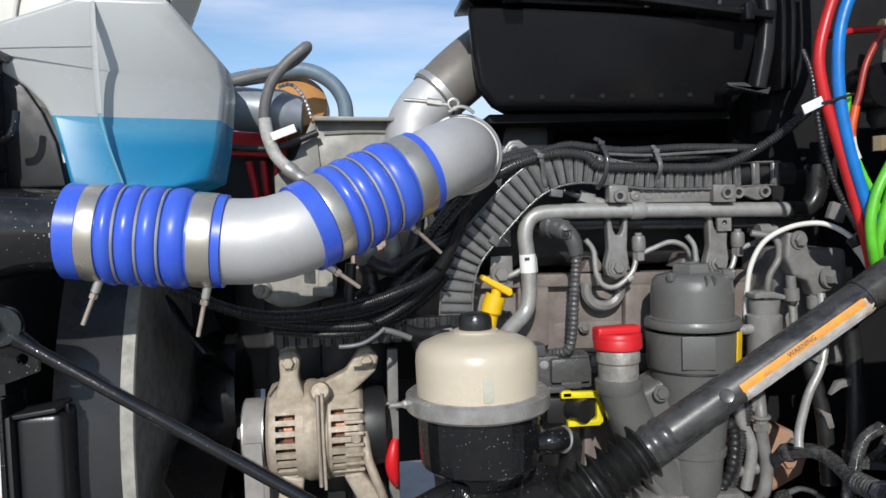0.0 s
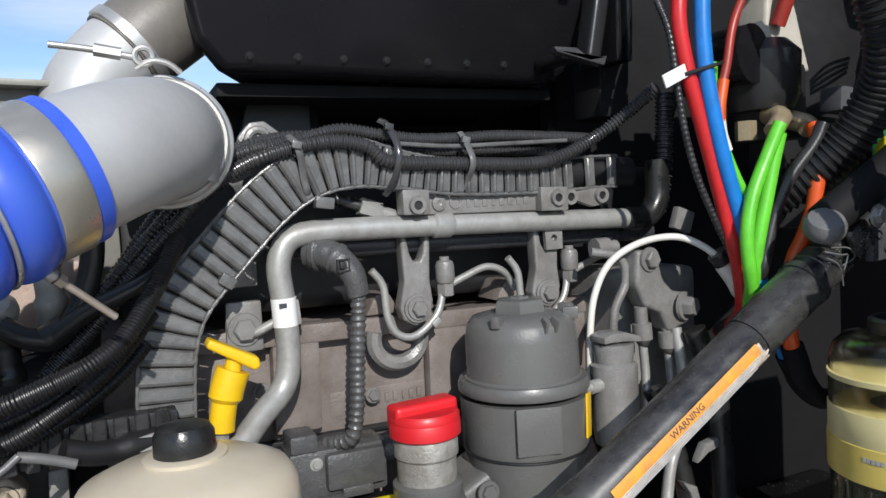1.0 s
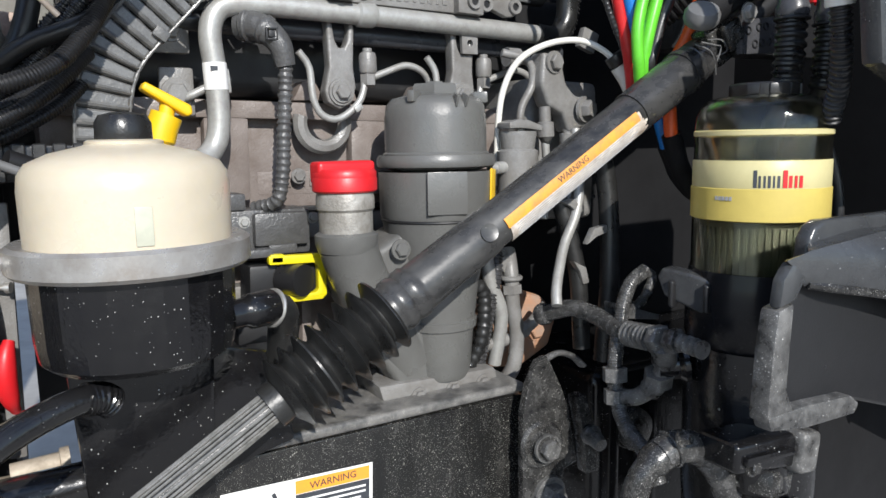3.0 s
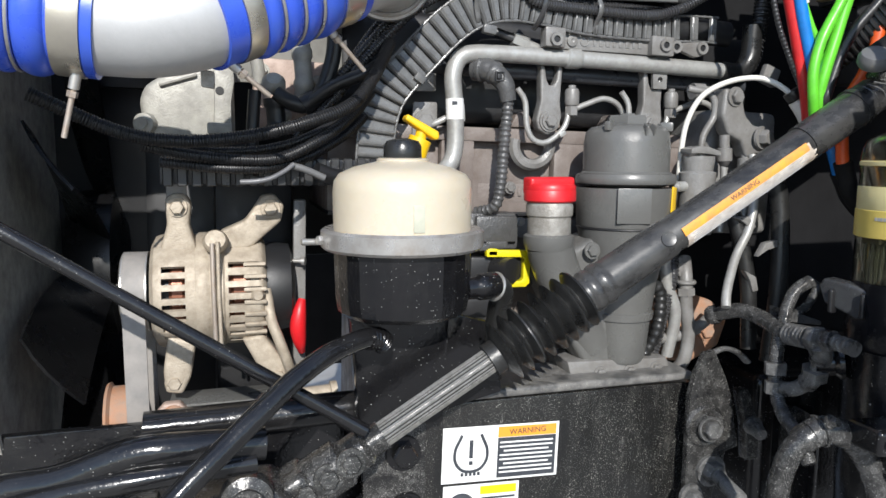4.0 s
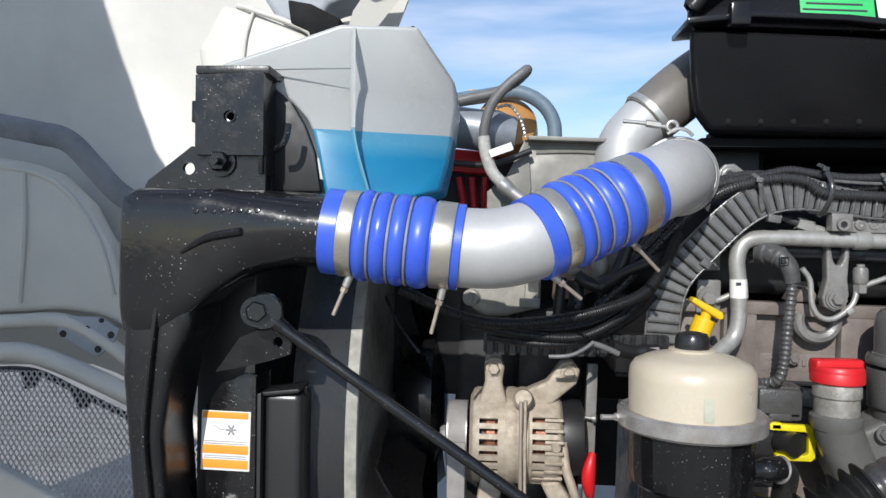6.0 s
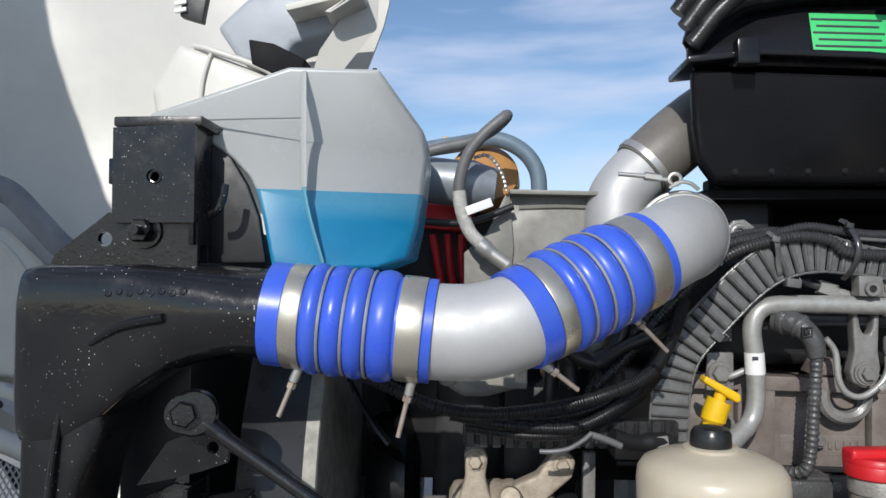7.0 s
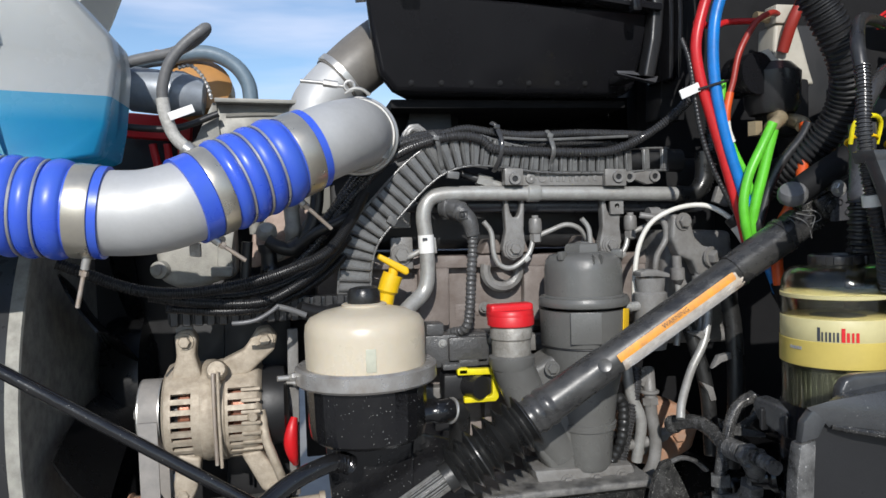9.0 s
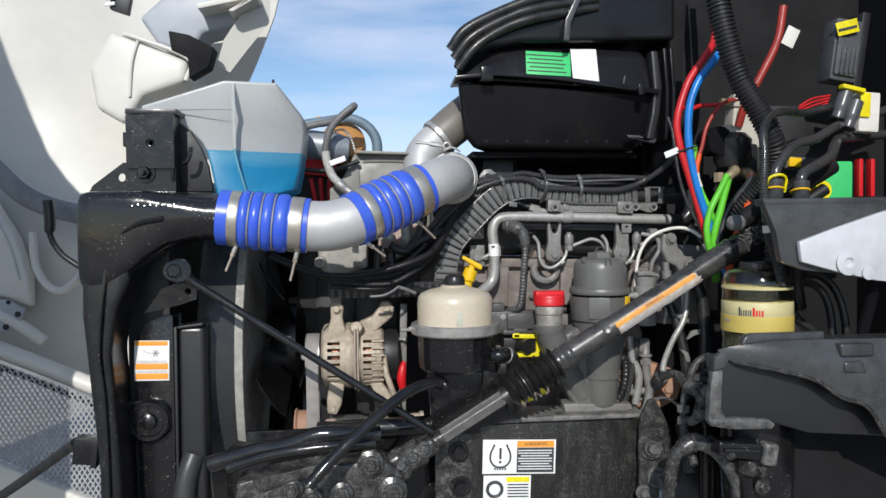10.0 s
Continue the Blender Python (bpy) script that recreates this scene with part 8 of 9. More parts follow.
part("joint_lip", slab([(0.242, 1.874), (0.342, 1.884), (0.483, 1.877), (0.714, 1.849), (0.752, 1.845), (0.752, 1.857), (0.483, 1.887), (0.342, 1.894), (0.242, 1.884)], 1.095, 1.2, 0.003), BLACK_SATIN, ab)
for _x, _z, _w in ((0.318, 1.886, 0.03), (0.70, 1.853, 0.016)):
    part("latch", box((_w, 0.022, 0.6 * _w + 0.018), (_x, 1.092, _z), bevel=0.004), BLACK_SATIN, ab)
part("corner_post", slab([(0.722, 1.735), (0.742, 1.73), (0.758, 1.80), (0.764, 1.87), (0.752, 1.955), (0.733, 1.955), (0.742, 1.86), (0.736, 1.80)], 1.108, 1.14, 0.006, segs=3), RECESS_GREY, ab, "worn grey edge moulding")
for _x in (0.775, 0.792):
    part("end_rib", slab([(_x, 1.735), (_x + 0.009, 1.735), (_x + 0.012, 1.86), (_x + 0.004, 1.965), (_x - 0.004, 1.965), (_x + 0.003, 1.86)], 1.12, 1.2, 0.003), BLACK_SATIN, ab)
part("scuff", slab([(0.662, 1.872), (0.668, 1.872), (0.672, 1.892), (0.668, 1.893)], 1.113, 1.117, 0.001), BOOT_GREY, ab)
part("foot_pad", box((0.03, 0.06, 0.012), (0.70, 1.14, 1.738), (0, 0, 0), 0.003), BLACK_PLASTIC, ab)
part("foot_bracket", slab([(0.668, 1.744), (0.70, 1.744), (0.72, 1.732), (0.745, 1.736), (0.74, 1.724), (0.672, 1.738)], 1.10, 1.115, 0.002), BOOT_GREY, ab)
for _k in range(8):
    part("rim_screw", hexbolt((0.33 + 0.052 * _k, 1.174, 1.736), (0, -1, -0.4), 0.0035), BLACK_PLASTIC, ab)
part("bottom_pan", slab([(0.30, 1.716), (0.74, 1.714), (0.74, 1.70), (0.30, 1.70)], 1.22, 1.5, 0.003), WALL_BLACK, ab)
gl = part("green_label", box((0.113, 0.001, 0.064), (0.480, 1.1342, 1.924), (-16.7, 2.4, 0), 0.0003), GREEN_LABEL, ab, "bright green printed label")
for _k in range(5):
    part("text_bar", box((0.098 - 0.012 * (_k % 2), 0.0012, 0.0030), (0.475, 1.1333 + 0.3 * (0.021 - 0.0105 * _k), 1.945 - 0.0105 * _k), (-16.7, 2.4, 0), 0), DARK_PRINT, gl)
part("white_label", box((0.066, 0.001, 0.10), (0.5725, 1.1321, 1.917), (-16.7, 0, 0), 0.0003), WHITE_LABEL, ab, "blank white label")
sn = thing("intake_snorkel", (0.45, 1.2, 1.95), "ribbed black rubber intake snorkel over the air box", "snorkel")
for _k in range(3):
    part("rib", tube([(0.232 + 0.010 * _k, 1.11, 1.948 - 0.022 * _k), (0.272 + 0.012 * _k, 1.10, 1.996 - 0.020 * _k), (0.369, 1.10, 2.045 - 0.022 * _k), (0.45, 1.10, 2.072 - 0.022 * _k), (0.6, 1.12, 2.10 - 0.02 * _k)], 0.0125, segs=14), BLACK_RUBBER, sn)
_duct = slab([(0.24, 1.905), (0.265, 1.985), (0.36, 2.03), (0.45, 2.06), (0.7, 2.10), (0.8, 2.10), (0.8, 1.985), (0.52, 1.975), (0.41, 1.972), (0.33, 1.955)], 1.115, 1.5, 0.012, segs=3)
for _vv in _duct.verts:
    if _vv.co.y > 1.3 and _vv.co.x < 0.5:
        _vv.co.x += 0.16
part("duct", _duct, BLACK_SATIN, sn)
part("arm", slab([(0.508, 1.972), (0.512, 2.02), (0.545, 2.09), (0.56, 2.09), (0.526, 2.015), (0.522, 1.972)], 1.09, 1.105, 0.002), BOOT_GREY, sn)
# added blocker panels that keep the space under the air box dark
single("blocker_panel", box((0.64, 0.04, 0.26), (0.72, 1.53, 1.64), bevel=0.006), WALL_BLACK, "added black blocker panel behind the engine", "cowl")
single("support_bracket", slab([(0.345, 1.715), (0.325, 1.63), (0.36, 1.55), (0.42, 1.55), (0.42, 1.715)], 1.28, 1.30, 0.003), BLACK_PLASTIC, "black air box support bracket", "bracket")
single("rear_blocker_panel", slab([(0.235, 1.56), (0.235, 1.675), (0.30, 1.712), (0.44, 1.712), (0.44, 1.56)], 1.315, 1.335, 0.003), WALL_BLACK, "added black blocker panel below the air box", "panel")
post = thing("bulkhead_post", (0.82, 1.2, 1.65), "black steel post with a bolt beside the air box", "post")
part("post", box((0.05, 0.06, 0.46), (0.82, 1.20, 1.90), (0, 3, 0), 0.006), WALL_BLACK, post)
part("post_bolt", hexbolt((0.805, 1.168, 1.757), (0, -1, 0), 0.011), BLACK_PLASTIC, post)

# ---------------------------------------------------------------- behind the hoses
tp = thing("water_outlet_pipe", (0.08, 1.25, 1.55), "dull grey metal outlet duct with a folded top flange", "pipe")
part("flange", slab([(0.005, 1.716), (0.175, 1.711), (0.175, 1.705), (0.005, 1.709)], 1.205, 1.27, 0.001), TAN_SHEET, tp)
part("rear_plate", slab([(-0.03, 1.50), (0.19, 1.50), (0.19, 1.708), (0.004, 1.711), (-0.012, 1.66), (-0.03, 1.62)], 1.232, 1.24, 0.003), TAN_SHEET, tp)
part("pressed_rib", tube([(0.02, 1.232, 1.69), (0.09, 1.231, 1.692), (0.17, 1.232, 1.688)], 0.004, segs=8), TAN_SHEET, tp)
part("side_plate", slab([(-0.065, 1.50), (0.0, 1.50), (0.012, 1.63), (0.006, 1.71), (0.0, 1.712), (-0.03, 1.65), (-0.065, 1.62)], 1.225, 1.235, 0.002), TAN_SHEET, tp)
mt = thing("actuator_motor", (-0.06, 1.28, 1.68), "grey cylindrical actuator with an orange cap behind", "actuator")
part("body", lathe([(0, 0), (0.033, 0), (0.037, 0.006), (0.037, 0.07), (0.039, 0.072), (0.039, 0.085), (0.034, 0.1), (0.03, 0.12), (0, 0.122)], (-0.135, 1.25, 1.738), (1, 0, -0.12), 32), MOTOR_GREY, mt)
part("chain_strap", tube([(-0.05, 1.21, 1.765), (-0.03, 1.208, 1.768), (-0.015, 1.208, 1.755), (-0.005, 1.21, 1.735), (0.0, 1.213, 1.715)], lambda s: 0.0028 + 0.0008 * math.sin(s * 900), step=0.0015, segs=8), STEEL, mt)
part("orange_cap", lathe([(0, 0), (0.06, 0), (0.063, 0.008), (0.055, 0.035), (0.03, 0.05), (0, 0.052)], (-0.035, 1.335, 1.742), (0.15, -0.85, 0.45), 36), BROWN_CAP, mt, "orange plastic cap")
part("cream_cap", box((0.04, 0.03, 0.016), (-0.085, 1.32, 1.808), (0, 8, 0), 0.006), BROWN_CAP, mt)
part("bracket_arm", tube([(-0.15, 1.19, 1.668), (-0.06, 1.2, 1.665), (0.01, 1.21, 1.69)], 0.0055, segs=10), BLACK_PLASTIC, mt)
hose_thing("heater_hose", [(-0.24, 1.31, 1.74), (-0.15, 1.30, 1.787), (-0.072, 1.30, 1.803), (-0.014, 1.30, 1.81), (0.029, 1.30, 1.792), (0.053, 1.30, 1.76), (0.058, 1.30, 1.72), (0.058, 1.30, 1.65)], 0.0135, BLUE_GREY_HOSE, "blue-grey rubber heater hose in an arch")
loop = thing("vent_hose", (-0.04, 1.19, 1.6), "black vent hose in a loop with a white tag", "hose")
part("hose", tube([(-0.17, 1.22, 1.764), (-0.10, 1.21, 1.78), (-0.055, 1.20, 1.788), (-0.022, 1.195, 1.804), (-0.004, 1.19, 1.819), (0.0, 1.184, 1.824), (-0.007, 1.178, 1.818), (-0.035, 1.176, 1.794), (-0.058, 1.176, 1.765), (-0.07, 1.178, 1.73), (-0.071, 1.18, 1.705), (-0.066, 1.18, 1.68), (-0.054, 1.18, 1.65), (-0.033, 1.18, 1.628), (-0.008, 1.18, 1.605)], 0.0088, step=0.004, segs=14), GREY_HOSE, loop)
part("braid", tube([(-0.0715, 1.18, 1.71), (-0.068, 1.18, 1.683), (-0.056, 1.18, 1.65), (-0.036, 1.18, 1.628)], 0.0104, segs=14), BRAID, loop)
part("fitting", tube([(-0.042, 1.18, 1.632), (-0.022, 1.18, 1.616), (0.0, 1.18, 1.6)], lambda s: 0.0135 - 0.002 * (s > 0.02), step=0.005, segs=12), STEEL, loop)
part("tag", box((0.04, 0.002, 0.013), (-0.042, 1.168, 1.686), (0, -20, 0), 0.0005), WHITE_LABEL, loop, "white paper tag")
rw = thing("red_harness", (-0.1, 1.36, 1.5), "red and black wiring behind the bottle", "wiring")
part("red_block", box((0.13, 0.03, 0.045), (-0.115, 1.34, 1.685), (0, 5, 0), 0.01), RED_PLASTIC, rw)
for _k in range(3):
    part("red_lead", tube([(-0.12 + 0.025 * _k, 1.34, 1.655), (-0.11 + 0.02 * _k, 1.34, 1.60), (-0.1 + 0.022 * _k, 1.35, 1.52)], 0.007, segs=10), RED_PLASTIC, rw)
part("inner_panel", slab([(-0.21, 1.5), (0.03, 1.5), (0.03, 1.715), (-0.05, 1.712), (-0.21, 1.70)], 1.39, 1.41, 0.004), BLACK_PLASTIC, rw)
part("back_panel", box((0.62, 0.03, 0.46), (-0.02, 1.47, 1.44), bevel=0.006), BLACK_PLASTIC, rw)

# wires and castings between the hoses and the alternator
ic = thing("inlet_casting", (0.0, 1.2, 1.4), "pale cast aluminium inlet housing with bolted ears", "casting")
part("housing", slab([(-0.096, 1.468), (-0.088, 1.488), (-0.07, 1.50), (-0.04, 1.515), (0.03, 1.53), (0.03, 1.42), (-0.03, 1.404), (-0.065, 1.404), (-0.09, 1.418)], 1.19, 1.26, 0.012, segs=3), PALE_CAST, ic)
part("side_lug", lathe([(0, 0), (0.015, 0), (0.014, 0.012), (0.008, 0.014), (0.008, 0.02), (0, 0.02)], (-0.087, 1.192, 1.436), (-0.3, -1, 0), 18), PALE_CAST, ic)
part("top_rib", slab([(-0.07, 1.492), (-0.02, 1.508), (-0.018, 1.502), (-0.068, 1.486)], 1.183, 1.195, 0.003), PALE_CAST, ic)
part("ear", slab([(0.004, 1.53), (0.03, 1.53), (0.031, 1.495), (0.026, 1.465), (0.026, 1.42), (0.0, 1.418), (0.003, 1.46)], 1.174, 1.192, 0.004), PALE_CAST, ic)
part("ear_hole", lathe([(0, 0), (0.006, 0), (0.0055, 0.0015), (0, 0.0015)], (0.011, 1.174, 1.482), (0, -1, 0), 14), BLACK_PLASTIC, ic)
part("ear_foot", box((0.034, 0.026, 0.016), (0.01, 1.17, 1.43), (0, 2, 0), 0.004), PALE_CAST, ic)
part("ball_fitting", lathe([(0, 0), (0.013, 0), (0.0165, 0.005), (0.016, 0.013), (0.01, 0.02), (0, 0.022)], (0.083, 1.16, 1.487), (0, -0.8, 0.6), 22), PALE_CAST, ic)
part("pale_pipe", tube([(0.122, 1.16, 1.56), (0.123, 1.16, 1.53), (0.125, 1.16, 1.49), (0.12, 1.17, 1.465)], lambda s: 0.0125 + 0.0022 * (0.02 < s < 0.032 or 0.06 < s < 0.075), step=0.004, segs=18), PALE_CAST, ic)
part("pale_strut", tube([(0.05, 1.165, 1.55), (0.062, 1.165, 1.52), (0.064, 1.17, 1.49)], 0.009, segs=12), PALE_CAST, ic)
part("red_oxide_casting", slab([(0.052, 1.43), (0.10, 1.44), (0.165, 1.465), (0.17, 1.53), (0.06, 1.535)], 1.205, 1.25, 0.008), PINK_CAST, ic, "pinkish cast elbow in shade")
part("sensor_neck", tube([(0.083, 1.15, 1.472), (0.085, 1.15, 1.45), (0.086, 1.15, 1.425)], lambda s: 0.0155 if s < 0.012 or s > 0.035 else 0.013, step=0.004, segs=18), BLACK_RUBBER, ic)
part("sensor_lead", tube([(0.085, 1.14, 1.478), (0.105, 1.135, 1.466), (0.128, 1.135, 1.463), (0.148, 1.135, 1.485), (0.162, 1.135, 1.525), (0.166, 1.135, 1.56)], 0.0108, segs=14), BLACK_RUBBER, ic)
part("lead_cuff", tube([(0.12, 1.135, 1.462), (0.138, 1.135, 1.472)], 0.0138, segs=14), BLACK_PLASTIC, ic)
part("cross_lead", tube([(0.128, 1.13, 1.465), (0.16, 1.12, 1.488), (0.2, 1.115, 1.505), (0.225, 1.12, 1.52)], 0.009, segs=12), BLACK_RUBBER, ic)
for _x, _z in ((0.07, 1.515), (0.15, 1.50), (0.1, 1.452)):
    part("flange_bolt", hexbolt((_x, 1.205, _z), (0, -1, 0), 0.0075), PALE_CAST, ic)
# these looms carry the pipe's shade in their colour
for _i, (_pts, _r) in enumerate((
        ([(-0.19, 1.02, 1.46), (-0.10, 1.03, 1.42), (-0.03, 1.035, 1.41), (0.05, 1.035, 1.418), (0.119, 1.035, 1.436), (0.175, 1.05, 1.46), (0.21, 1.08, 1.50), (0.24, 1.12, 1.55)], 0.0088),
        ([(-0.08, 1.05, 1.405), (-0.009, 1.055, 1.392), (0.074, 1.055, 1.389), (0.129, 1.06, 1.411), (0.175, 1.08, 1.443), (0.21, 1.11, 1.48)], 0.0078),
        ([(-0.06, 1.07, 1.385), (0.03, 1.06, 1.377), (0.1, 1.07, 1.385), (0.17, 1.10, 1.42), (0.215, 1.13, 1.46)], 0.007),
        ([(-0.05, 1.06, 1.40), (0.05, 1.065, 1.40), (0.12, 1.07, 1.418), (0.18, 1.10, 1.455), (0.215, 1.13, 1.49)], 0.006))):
    hose_thing("wiring_loom", _pts, _r, CABLE_SHADED, "black corrugated wiring loom under the charge pipe", "wiring loom", "wiring looms", ribbed=0.0034)
cd2 = thing("cable_duct", (0.08, 1.12, 1.35), "dark ribbed cable duct behind the alternator top", "cable duct")
part("channel", box((0.29, 0.03, 0.035), (0.08, 1.115, 1.372), (0, 0.5, 0), 0.003), CABLE_BLACK, cd2)
for _k in range(16):
    part("rib", box((0.0125, 0.01, 0.037), (-0.055 + 0.0178 * _k, 1.098, 1.372), (0, 0, 0), 0.0015, 1), CABLE_BLACK, cd2)
hose_thing("bent_line", [(0.034, 1.045, 1.361), (0.05, 1.043, 1.3615), (0.07, 1.043, 1.365), (0.091, 1.047, 1.376), (0.1, 1.05, 1.383)], 0.0032, GREY_CONDUIT, "small bent grey metal line", "pipe")
hose_thing("bent_line", [(0.098, 1.055, 1.381), (0.11, 1.055, 1.378), (0.125, 1.058, 1.372), (0.14, 1.06, 1.365)], 0.0045, GREY_HOSE, "small bent grey line", "pipe")
single("drop_tube", tube([(0.056, 1.10, 1.478), (0.052, 1.10, 1.43), (0.048, 1.095, 1.366)], 0.0085, segs=12), CABLE_SHADED, "short black drop tube", "hose")
qs = thing("quick_coupling", (0.17, 1.09, 1.36), "black quick coupling with a grey nut", "coupling")
part("body", tube([(0.13, 1.07, 1.375), (0.16, 1.08, 1.365), (0.21, 1.10, 1.362)], lambda s: 0.011 + 0.003 * (s > 0.05), step=0.006, segs=14), BLACK_PLASTIC, qs)
part("nut", lathe([(0, -0.009), (0.013, -0.009), (0.013, 0.009), (0, 0.009)], (0.195, 1.092, 1.363), (1, 0.3, 0), 6), DULL_STEEL, qs)

# ---------------------------------------------------------------- tilted hood
hood = thing("tilted_hood", (-1.3, 1.6, 0.0), "white truck hood tilted forward, seen from inside", "hood")


def skin(x, z):
    """Depth of the hood's inner skin."""
    k = min(1.0, max(0.0, (z - 1.3) / 0.75))
    k = k * k * (3 - 2 * k)
    low = 2.16 + 0.05 * math.sin((x + 0.9) * 5) * math.sin(z * 4)
    high = 2.33 + 0.12 * math.sin((x + 1.4) * 2.2) + 0.06 * math.sin(x * 5.1 + z * 2.3) + 0.25 * max(0.0, x + 0.8)
    return low + (high - low) * k


def skin_edge(z):
    return -0.56 + 0.23 * min(1.0, max(0.0, (z - 2.02) / 0.45)) ** 0.8


def skin_foot(x):
    """Height of the hood's lower edge above the grille opening."""
    return 1.115 - 0.43 * max(0.0, x + 1.33)


_rows = []
for _j in range(33):
    _row = []
    for _i in range(27):
        _z = 1.0 + 2.1 * _j / 32
        _x = -2.6 + (skin_edge(_z) + 2.6) * _i / 26
        _z = skin_foot(_x) + (3.1 - skin_foot(_x)) * _j / 32
        _x = -2.6 + (skin_edge(_z) + 2.6) * _i / 26
        _row.append((_x, skin(_x, _z), _z))
    _rows.append(_row)
part("inner_skin", sheet(_rows, 0.012), HOOD_WHITE, hood, "white gelcoat inside of the hood", angle=70)
# unseen wall added to cast the hood's shade; outline worked back from its edge
part("unseen_side_wall", slab([(-1.22, 0.9), (-1.22, 2.28), (-1.317, 2.40), (-1.387, 2.48), (-1.467, 2.59), (-1.54, 2.75), (-1.605, 2.93), (-1.655, 3.1), (-1.70, 3.4), (-3.4, 3.4), (-3.4, 0.9)], 0.88, 0.91, 0.008), HOOD_FILL_SHELL, hood, "unseen white hood side wall, added to shade the inner skin")
part("seal_band", tube([(-1.95, 2.06, 1.91), (-1.75, 2.05, 1.895), (-1.559, 2.04, 1.861), (-1.433, 2.04, 1.838), (-1.343, 2.05, 1.815), (-1.262, 2.06, 1.734), (-1.191, 2.07, 1.659), (-1.10, 2.08, 1.61), (-0.95, 2.1, 1.57)], 0.036, step=0.015, segs=16, flat=0.5, up=(0, 1, 0.1)), HOOD_DARK, hood, "grey rubber seal band")
part("lining_panel", slab([(-1.95, 1.80), (-1.579, 1.766), (-1.469, 1.75), (-1.378, 1.716), (-1.278, 1.625), (-1.205, 1.497), (-1.167, 1.36), (-1.163, 1.25), (-1.25, 1.285), (-1.354, 1.302), (-1.571, 1.285), (-1.95, 1.28)], 2.06, 2.12, 0.025, segs=4), HOOD_WHITE, hood, angle=70)
part("panel_edge", tube([(-1.58, 2.06, 1.74), (-1.46, 2.058, 1.72), (-1.38, 2.058, 1.685), (-1.30, 2.058, 1.60), (-1.235, 2.058, 1.48), (-1.20, 2.058, 1.35)], 0.008, step=0.01, segs=8), HOOD_WHITE, hood)
part("panel_fold", tube([(-1.49, 2.06, 1.72), (-1.485, 2.056, 1.55), (-1.50, 2.06, 1.32)], 0.010, segs=8), HOOD_WHITE, hood)
part("ledge_roll", tube([(-1.95, 2.05, 1.26), (-1.571, 2.05, 1.262), (-1.354, 2.05, 1.27), (-1.22, 2.05, 1.21), (-1.12, 2.06, 1.13)], 0.022, step=0.015, segs=12), HOOD_WHITE, hood)
part("lip_roll", tube([(-1.95, 2.0, 1.19), (-1.547, 2.0, 1.178), (-1.44, 2.0, 1.178), (-1.32, 2.0, 1.145), (-1.15, 2.0, 1.075), (-0.95, 2.0, 0.985), (-0.75, 2.0, 0.9)], 0.03, step=0.015, segs=12), HOOD_WHITE, hood)
part("edge_seal", tube([(-1.95, 1.965, 1.14), (-1.547, 1.965, 1.132), (-1.44, 1.965, 1.135), (-1.36, 1.965, 1.122), (-1.24, 1.965, 1.068), (-1.10, 1.965, 1.005), (-0.95, 1.965, 0.935), (-0.75, 1.965, 0.85)], 0.0095, step=0.01, segs=10), BLACK_RUBBER, hood, "black edge seal")
for _x, _z in ((-1.40, 1.09), (-1.24, 1.035)):
    part("seal_tab", slab([(_x - 0.03, _z + 0.04), (_x + 0.035, _z + 0.03), (_x + 0.02, _z - 0.005), (_x - 0.01, _z - 0.012)], 1.955, 1.965, 0.003), BLACK_RUBBER, hood)
part("hinge_plate", slab([(-1.37, 1.24), (-1.33, 1.285), (-1.23, 1.285), (-1.17, 1.25), (-1.19, 1.20), (-1.24, 1.165), (-1.31, 1.20)], 2.035, 2.05, 0.004), HOOD_SHADE_GREY, hood, "grey steel hinge plate")
for _x, _z, _r in ((-1.345, 1.232, 0.011), (-1.272, 1.243, 0.016), (-1.225, 1.275, 0.008), (-1.195, 1.232, 0.011), (-1.235, 1.188, 0.011)):
    part("hinge_hole", lathe([(0, 0), (_r, 0), (_r * 0.9, 0.003), (0, 0.003)], (_x, 2.035, _z), (0, -1, 0), 14), BLACK_PLASTIC, hood)
part("cross_brace", tube([(-1.16, 2.08, 1.52), (-1.14, 2.07, 1.38), (-1.06, 2.07, 1.31), (-0.95, 2.09, 1.42)], 0.014, step=0.012, segs=10), HOOD_WHITE, hood)
part("hood_latch", tube([(-1.029, 1.9, 1.625), (-1.024, 1.9, 1.56), (-1.022, 1.9, 1.502), (-0.988, 1.9, 1.445), (-0.925, 1.9, 1.397)], lambda q: 0.018 if q < 0.11 else 0.01, step=0.01, segs=10), RECESS_GREY, hood, "dark grey hood latch hook")
part("headlamp_bucket", slab([(-0.875, 2.236), (-0.774, 2.203), (-0.604, 2.135), (-0.617, 2.055), (-0.765, 2.006), (-0.83, 1.90), (-0.93, 1.96), (-0.951, 2.10)], 2.06, 2.4, 0.03, segs=4), HOOD_WHITE, hood, angle=70)
part("bucket_rim", tube([(-0.83, 2.07, 2.226), (-0.774, 2.055, 2.207), (-0.604, 2.055, 2.139), (-0.613, 2.055, 2.06)], 0.009, segs=10), HOOD_WHITE, hood)
part("bucket_seam", tube([(-0.778, 2.057, 2.20), (-0.80, 2.055, 2.12), (-0.81, 2.057, 2.0)], 0.006, segs=8), HOOD_WHITE, hood)
# white hood wall with its blue-grey shade in the colour
part("inner_wall", slab([(-0.81, 2.318), (-0.70, 2.42), (-0.50, 2.44), (-0.40, 2.43), (-0.37, 2.36), (-0.46, 2.30), (-0.58, 2.265), (-0.62, 2.19), (-0.74, 2.215)], 2.18, 2.35, 0.02, segs=3), HOOD_SHADE_GREY, hood)
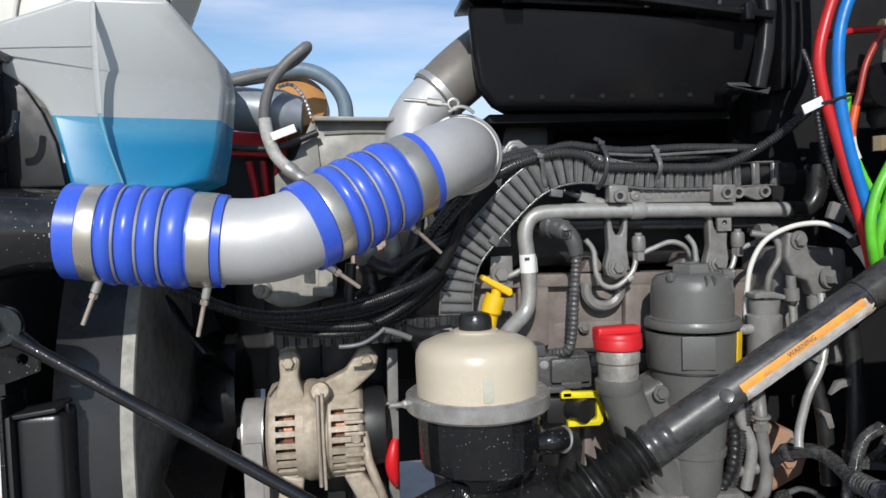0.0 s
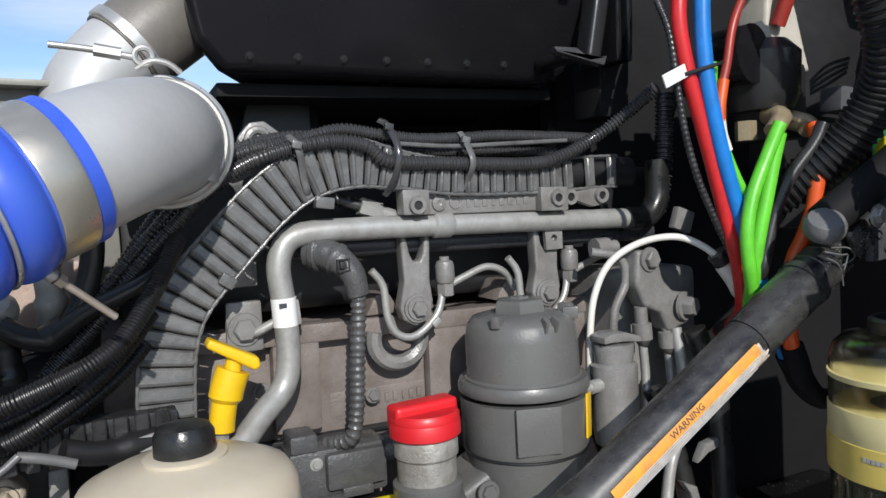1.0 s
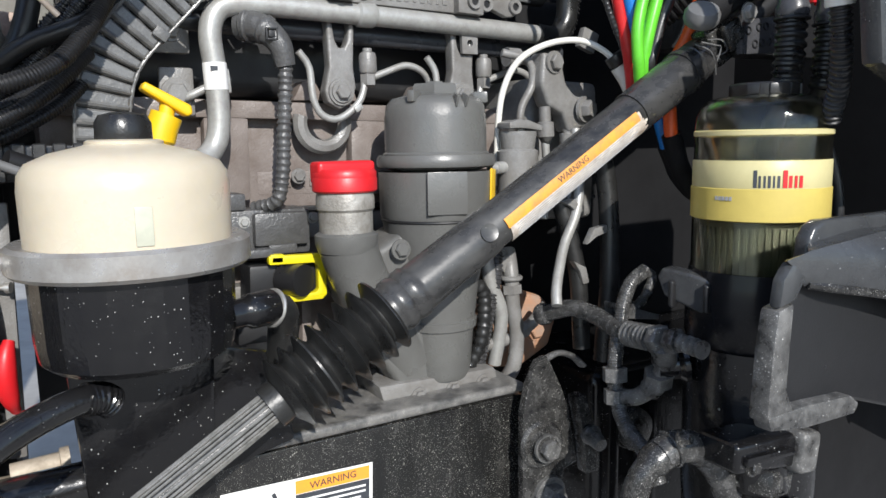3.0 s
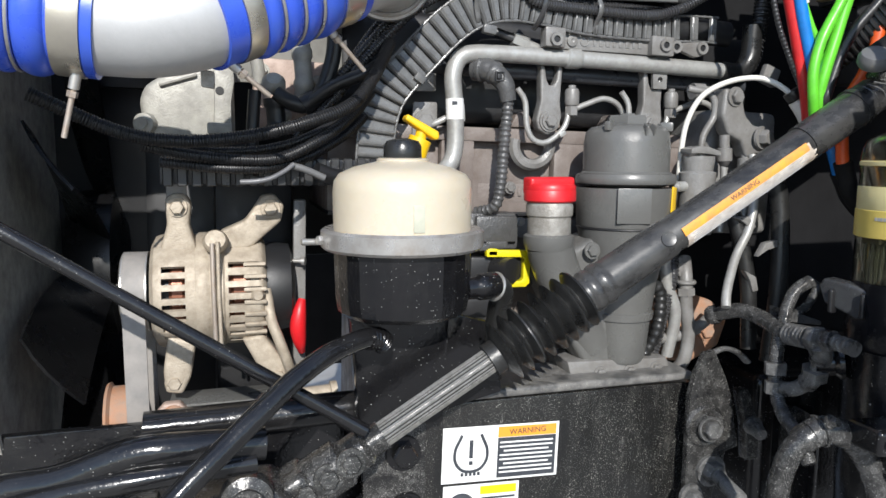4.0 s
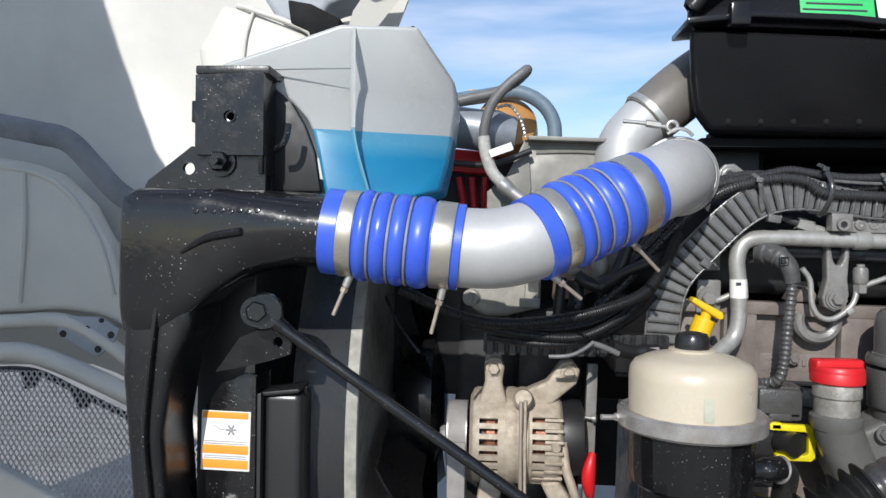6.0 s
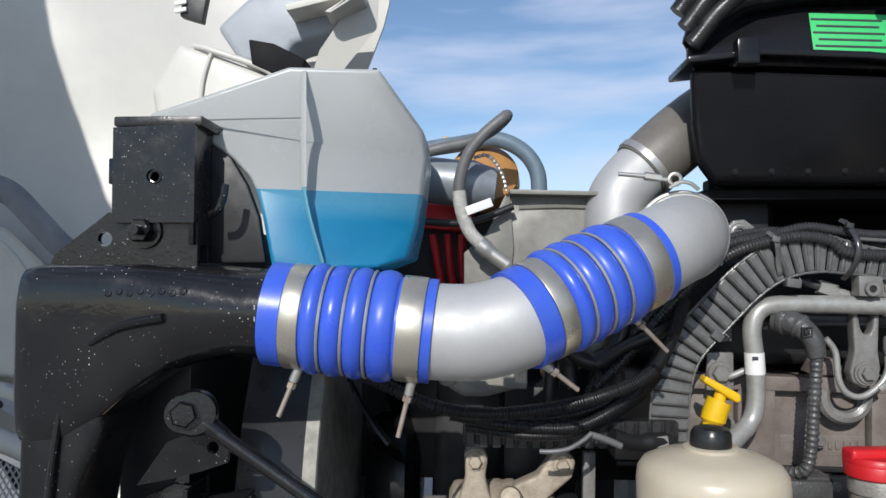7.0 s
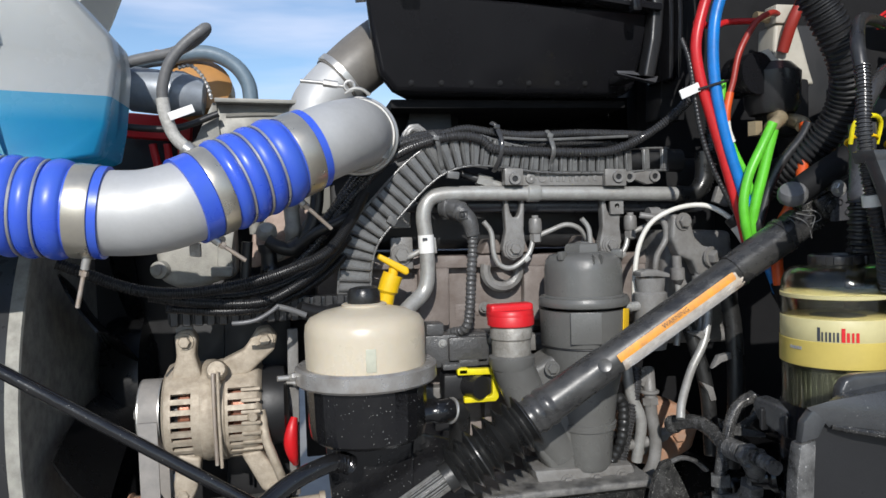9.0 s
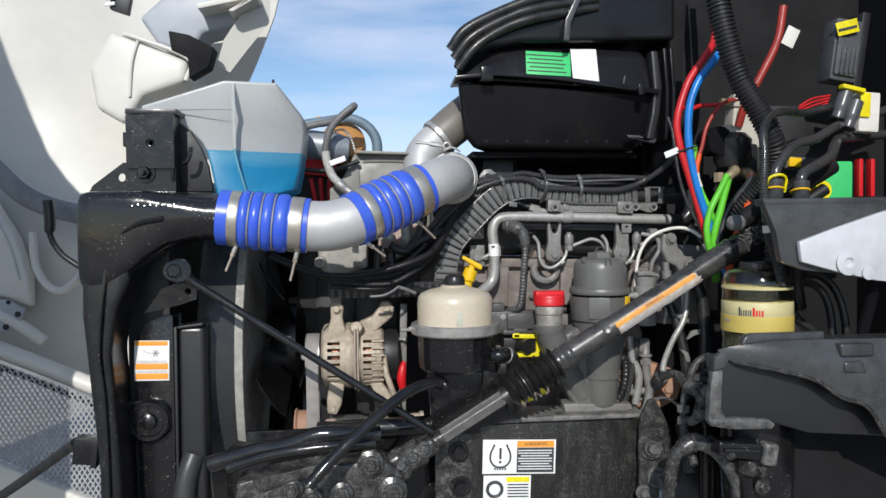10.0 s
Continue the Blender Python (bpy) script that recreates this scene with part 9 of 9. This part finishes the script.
part("ledge", slab([(-0.58, 2.345), (-0.36, 2.395), (-0.362, 2.372), (-0.45, 2.318), (-0.47, 2.322), (-0.40, 2.365), (-0.575, 2.325)], 2.08, 2.2, 0.006), HOOD_WHITE, hood)
part("dark_bracket", slab([(-0.67, 2.235), (-0.60, 2.222), (-0.51, 2.177), (-0.531, 2.108), (-0.60, 2.066), (-0.604, 2.14), (-0.66, 2.165)], 2.04, 2.12, 0.008), WALL_BLACK, hood)
part("clip", slab([(-0.885, 2.42), (-0.81, 2.42), (-0.83, 2.31), (-0.895, 2.33)], 2.12, 2.15, 0.005), BLACK_PLASTIC, hood)
for _k in range(4):
    part("clip_tooth", box((0.035, 0.01, 0.012), (-0.89, 2.115, 2.345 + 0.022 * _k), (0, -10, 0), 0.002), WHITE_LABEL, hood)
part("side_lobe", sheet([[(-0.36, 2.2, 2.55), (-0.335, 2.22, 2.43)], [(-0.44, 2.17, 2.33), (-0.337, 2.21, 2.317)], [(-0.50, 2.17, 2.24), (-0.42, 2.2, 2.21)], [(-0.53, 2.17, 2.14), (-0.485, 2.19, 2.12)]], 0.01), HOOD_WHITE, hood)
_ms = bmesh.new()
for _k in range(-60, 66):
    for _dir in (1, -1):
        _x0 = -1.5 + 0.0175 * _k
        tube([Vector((_x0, 1.95, 0.3)), Vector((_x0 + _dir * 0.52, 1.95, 1.16))], 0.0026, step=2.0, segs=4, bm=_ms, caps=False)
for _co, _no in (((-1.33, 0, 1.125), (0.43, 0, 1)), ((-1.9, 0, 0), (-1, 0, 0)), ((-0.7, 0, 0), (1, 0, 0)), ((-1.24, 0, 0.74), (-0.47, 0, -1)), ((0, 0, 1.135), (0, 0, 1))):
    bmesh.ops.bisect_plane(_ms, geom=_ms.verts[:] + _ms.edges[:] + _ms.faces[:], plane_co=_co, plane_no=_no, clear_outer=True)
tagged(part("grille_mesh", _ms, MESH_GREY, hood, "grey woven grille mesh"), kind="stuff")
part("lower_panel", slab([(-2.1, 1.16), (-1.43, 0.84), (-1.24, 0.752), (-1.05, 0.662), (-0.75, 0.52), (-0.75, 0.36), (-1.05, 0.50), (-1.43, 0.66), (-2.1, 0.95)], 1.92, 1.965, 0.012, segs=3), HOOD_WHITE, hood, angle=70)
for _x, _z in ((-1.37, 0.745), (-1.30, 0.735)):
    part("panel_bolt", hexbolt((_x, 1.92, _z), (0, -1, 0), 0.009), BLACK_PLASTIC, hood)
part("lower_valance", slab([(-2.1, 0.94), (-1.43, 0.655), (-1.05, 0.495), (-0.75, 0.355), (-0.75, 0.0), (-2.1, 0.0)], 1.95, 1.97, 0.005), BLACK_PLASTIC, hood)
hl = thing("hood_strut", (-0.6, 1.4, 0.9), "black hood strut with a square end bracket", "strut")
part("rod", tube([(-1.25, 1.6, 0.62), (-0.87, 1.25, 0.872), (-0.60, 0.99, 1.062)], 0.0115, step=0.03, segs=12), BLACK_PLASTIC, hl)
part("end_bracket", box((0.05, 0.04, 0.055), (-0.562, 0.955, 1.056), (0, 6, 0), bevel=0.004), BLACK_PAINT, hl)
part("bracket_lip", box((0.012, 0.05, 0.06), (-0.538, 0.945, 1.056), (0, 6, 0), bevel=0.003), BLACK_GLOSS, hl)
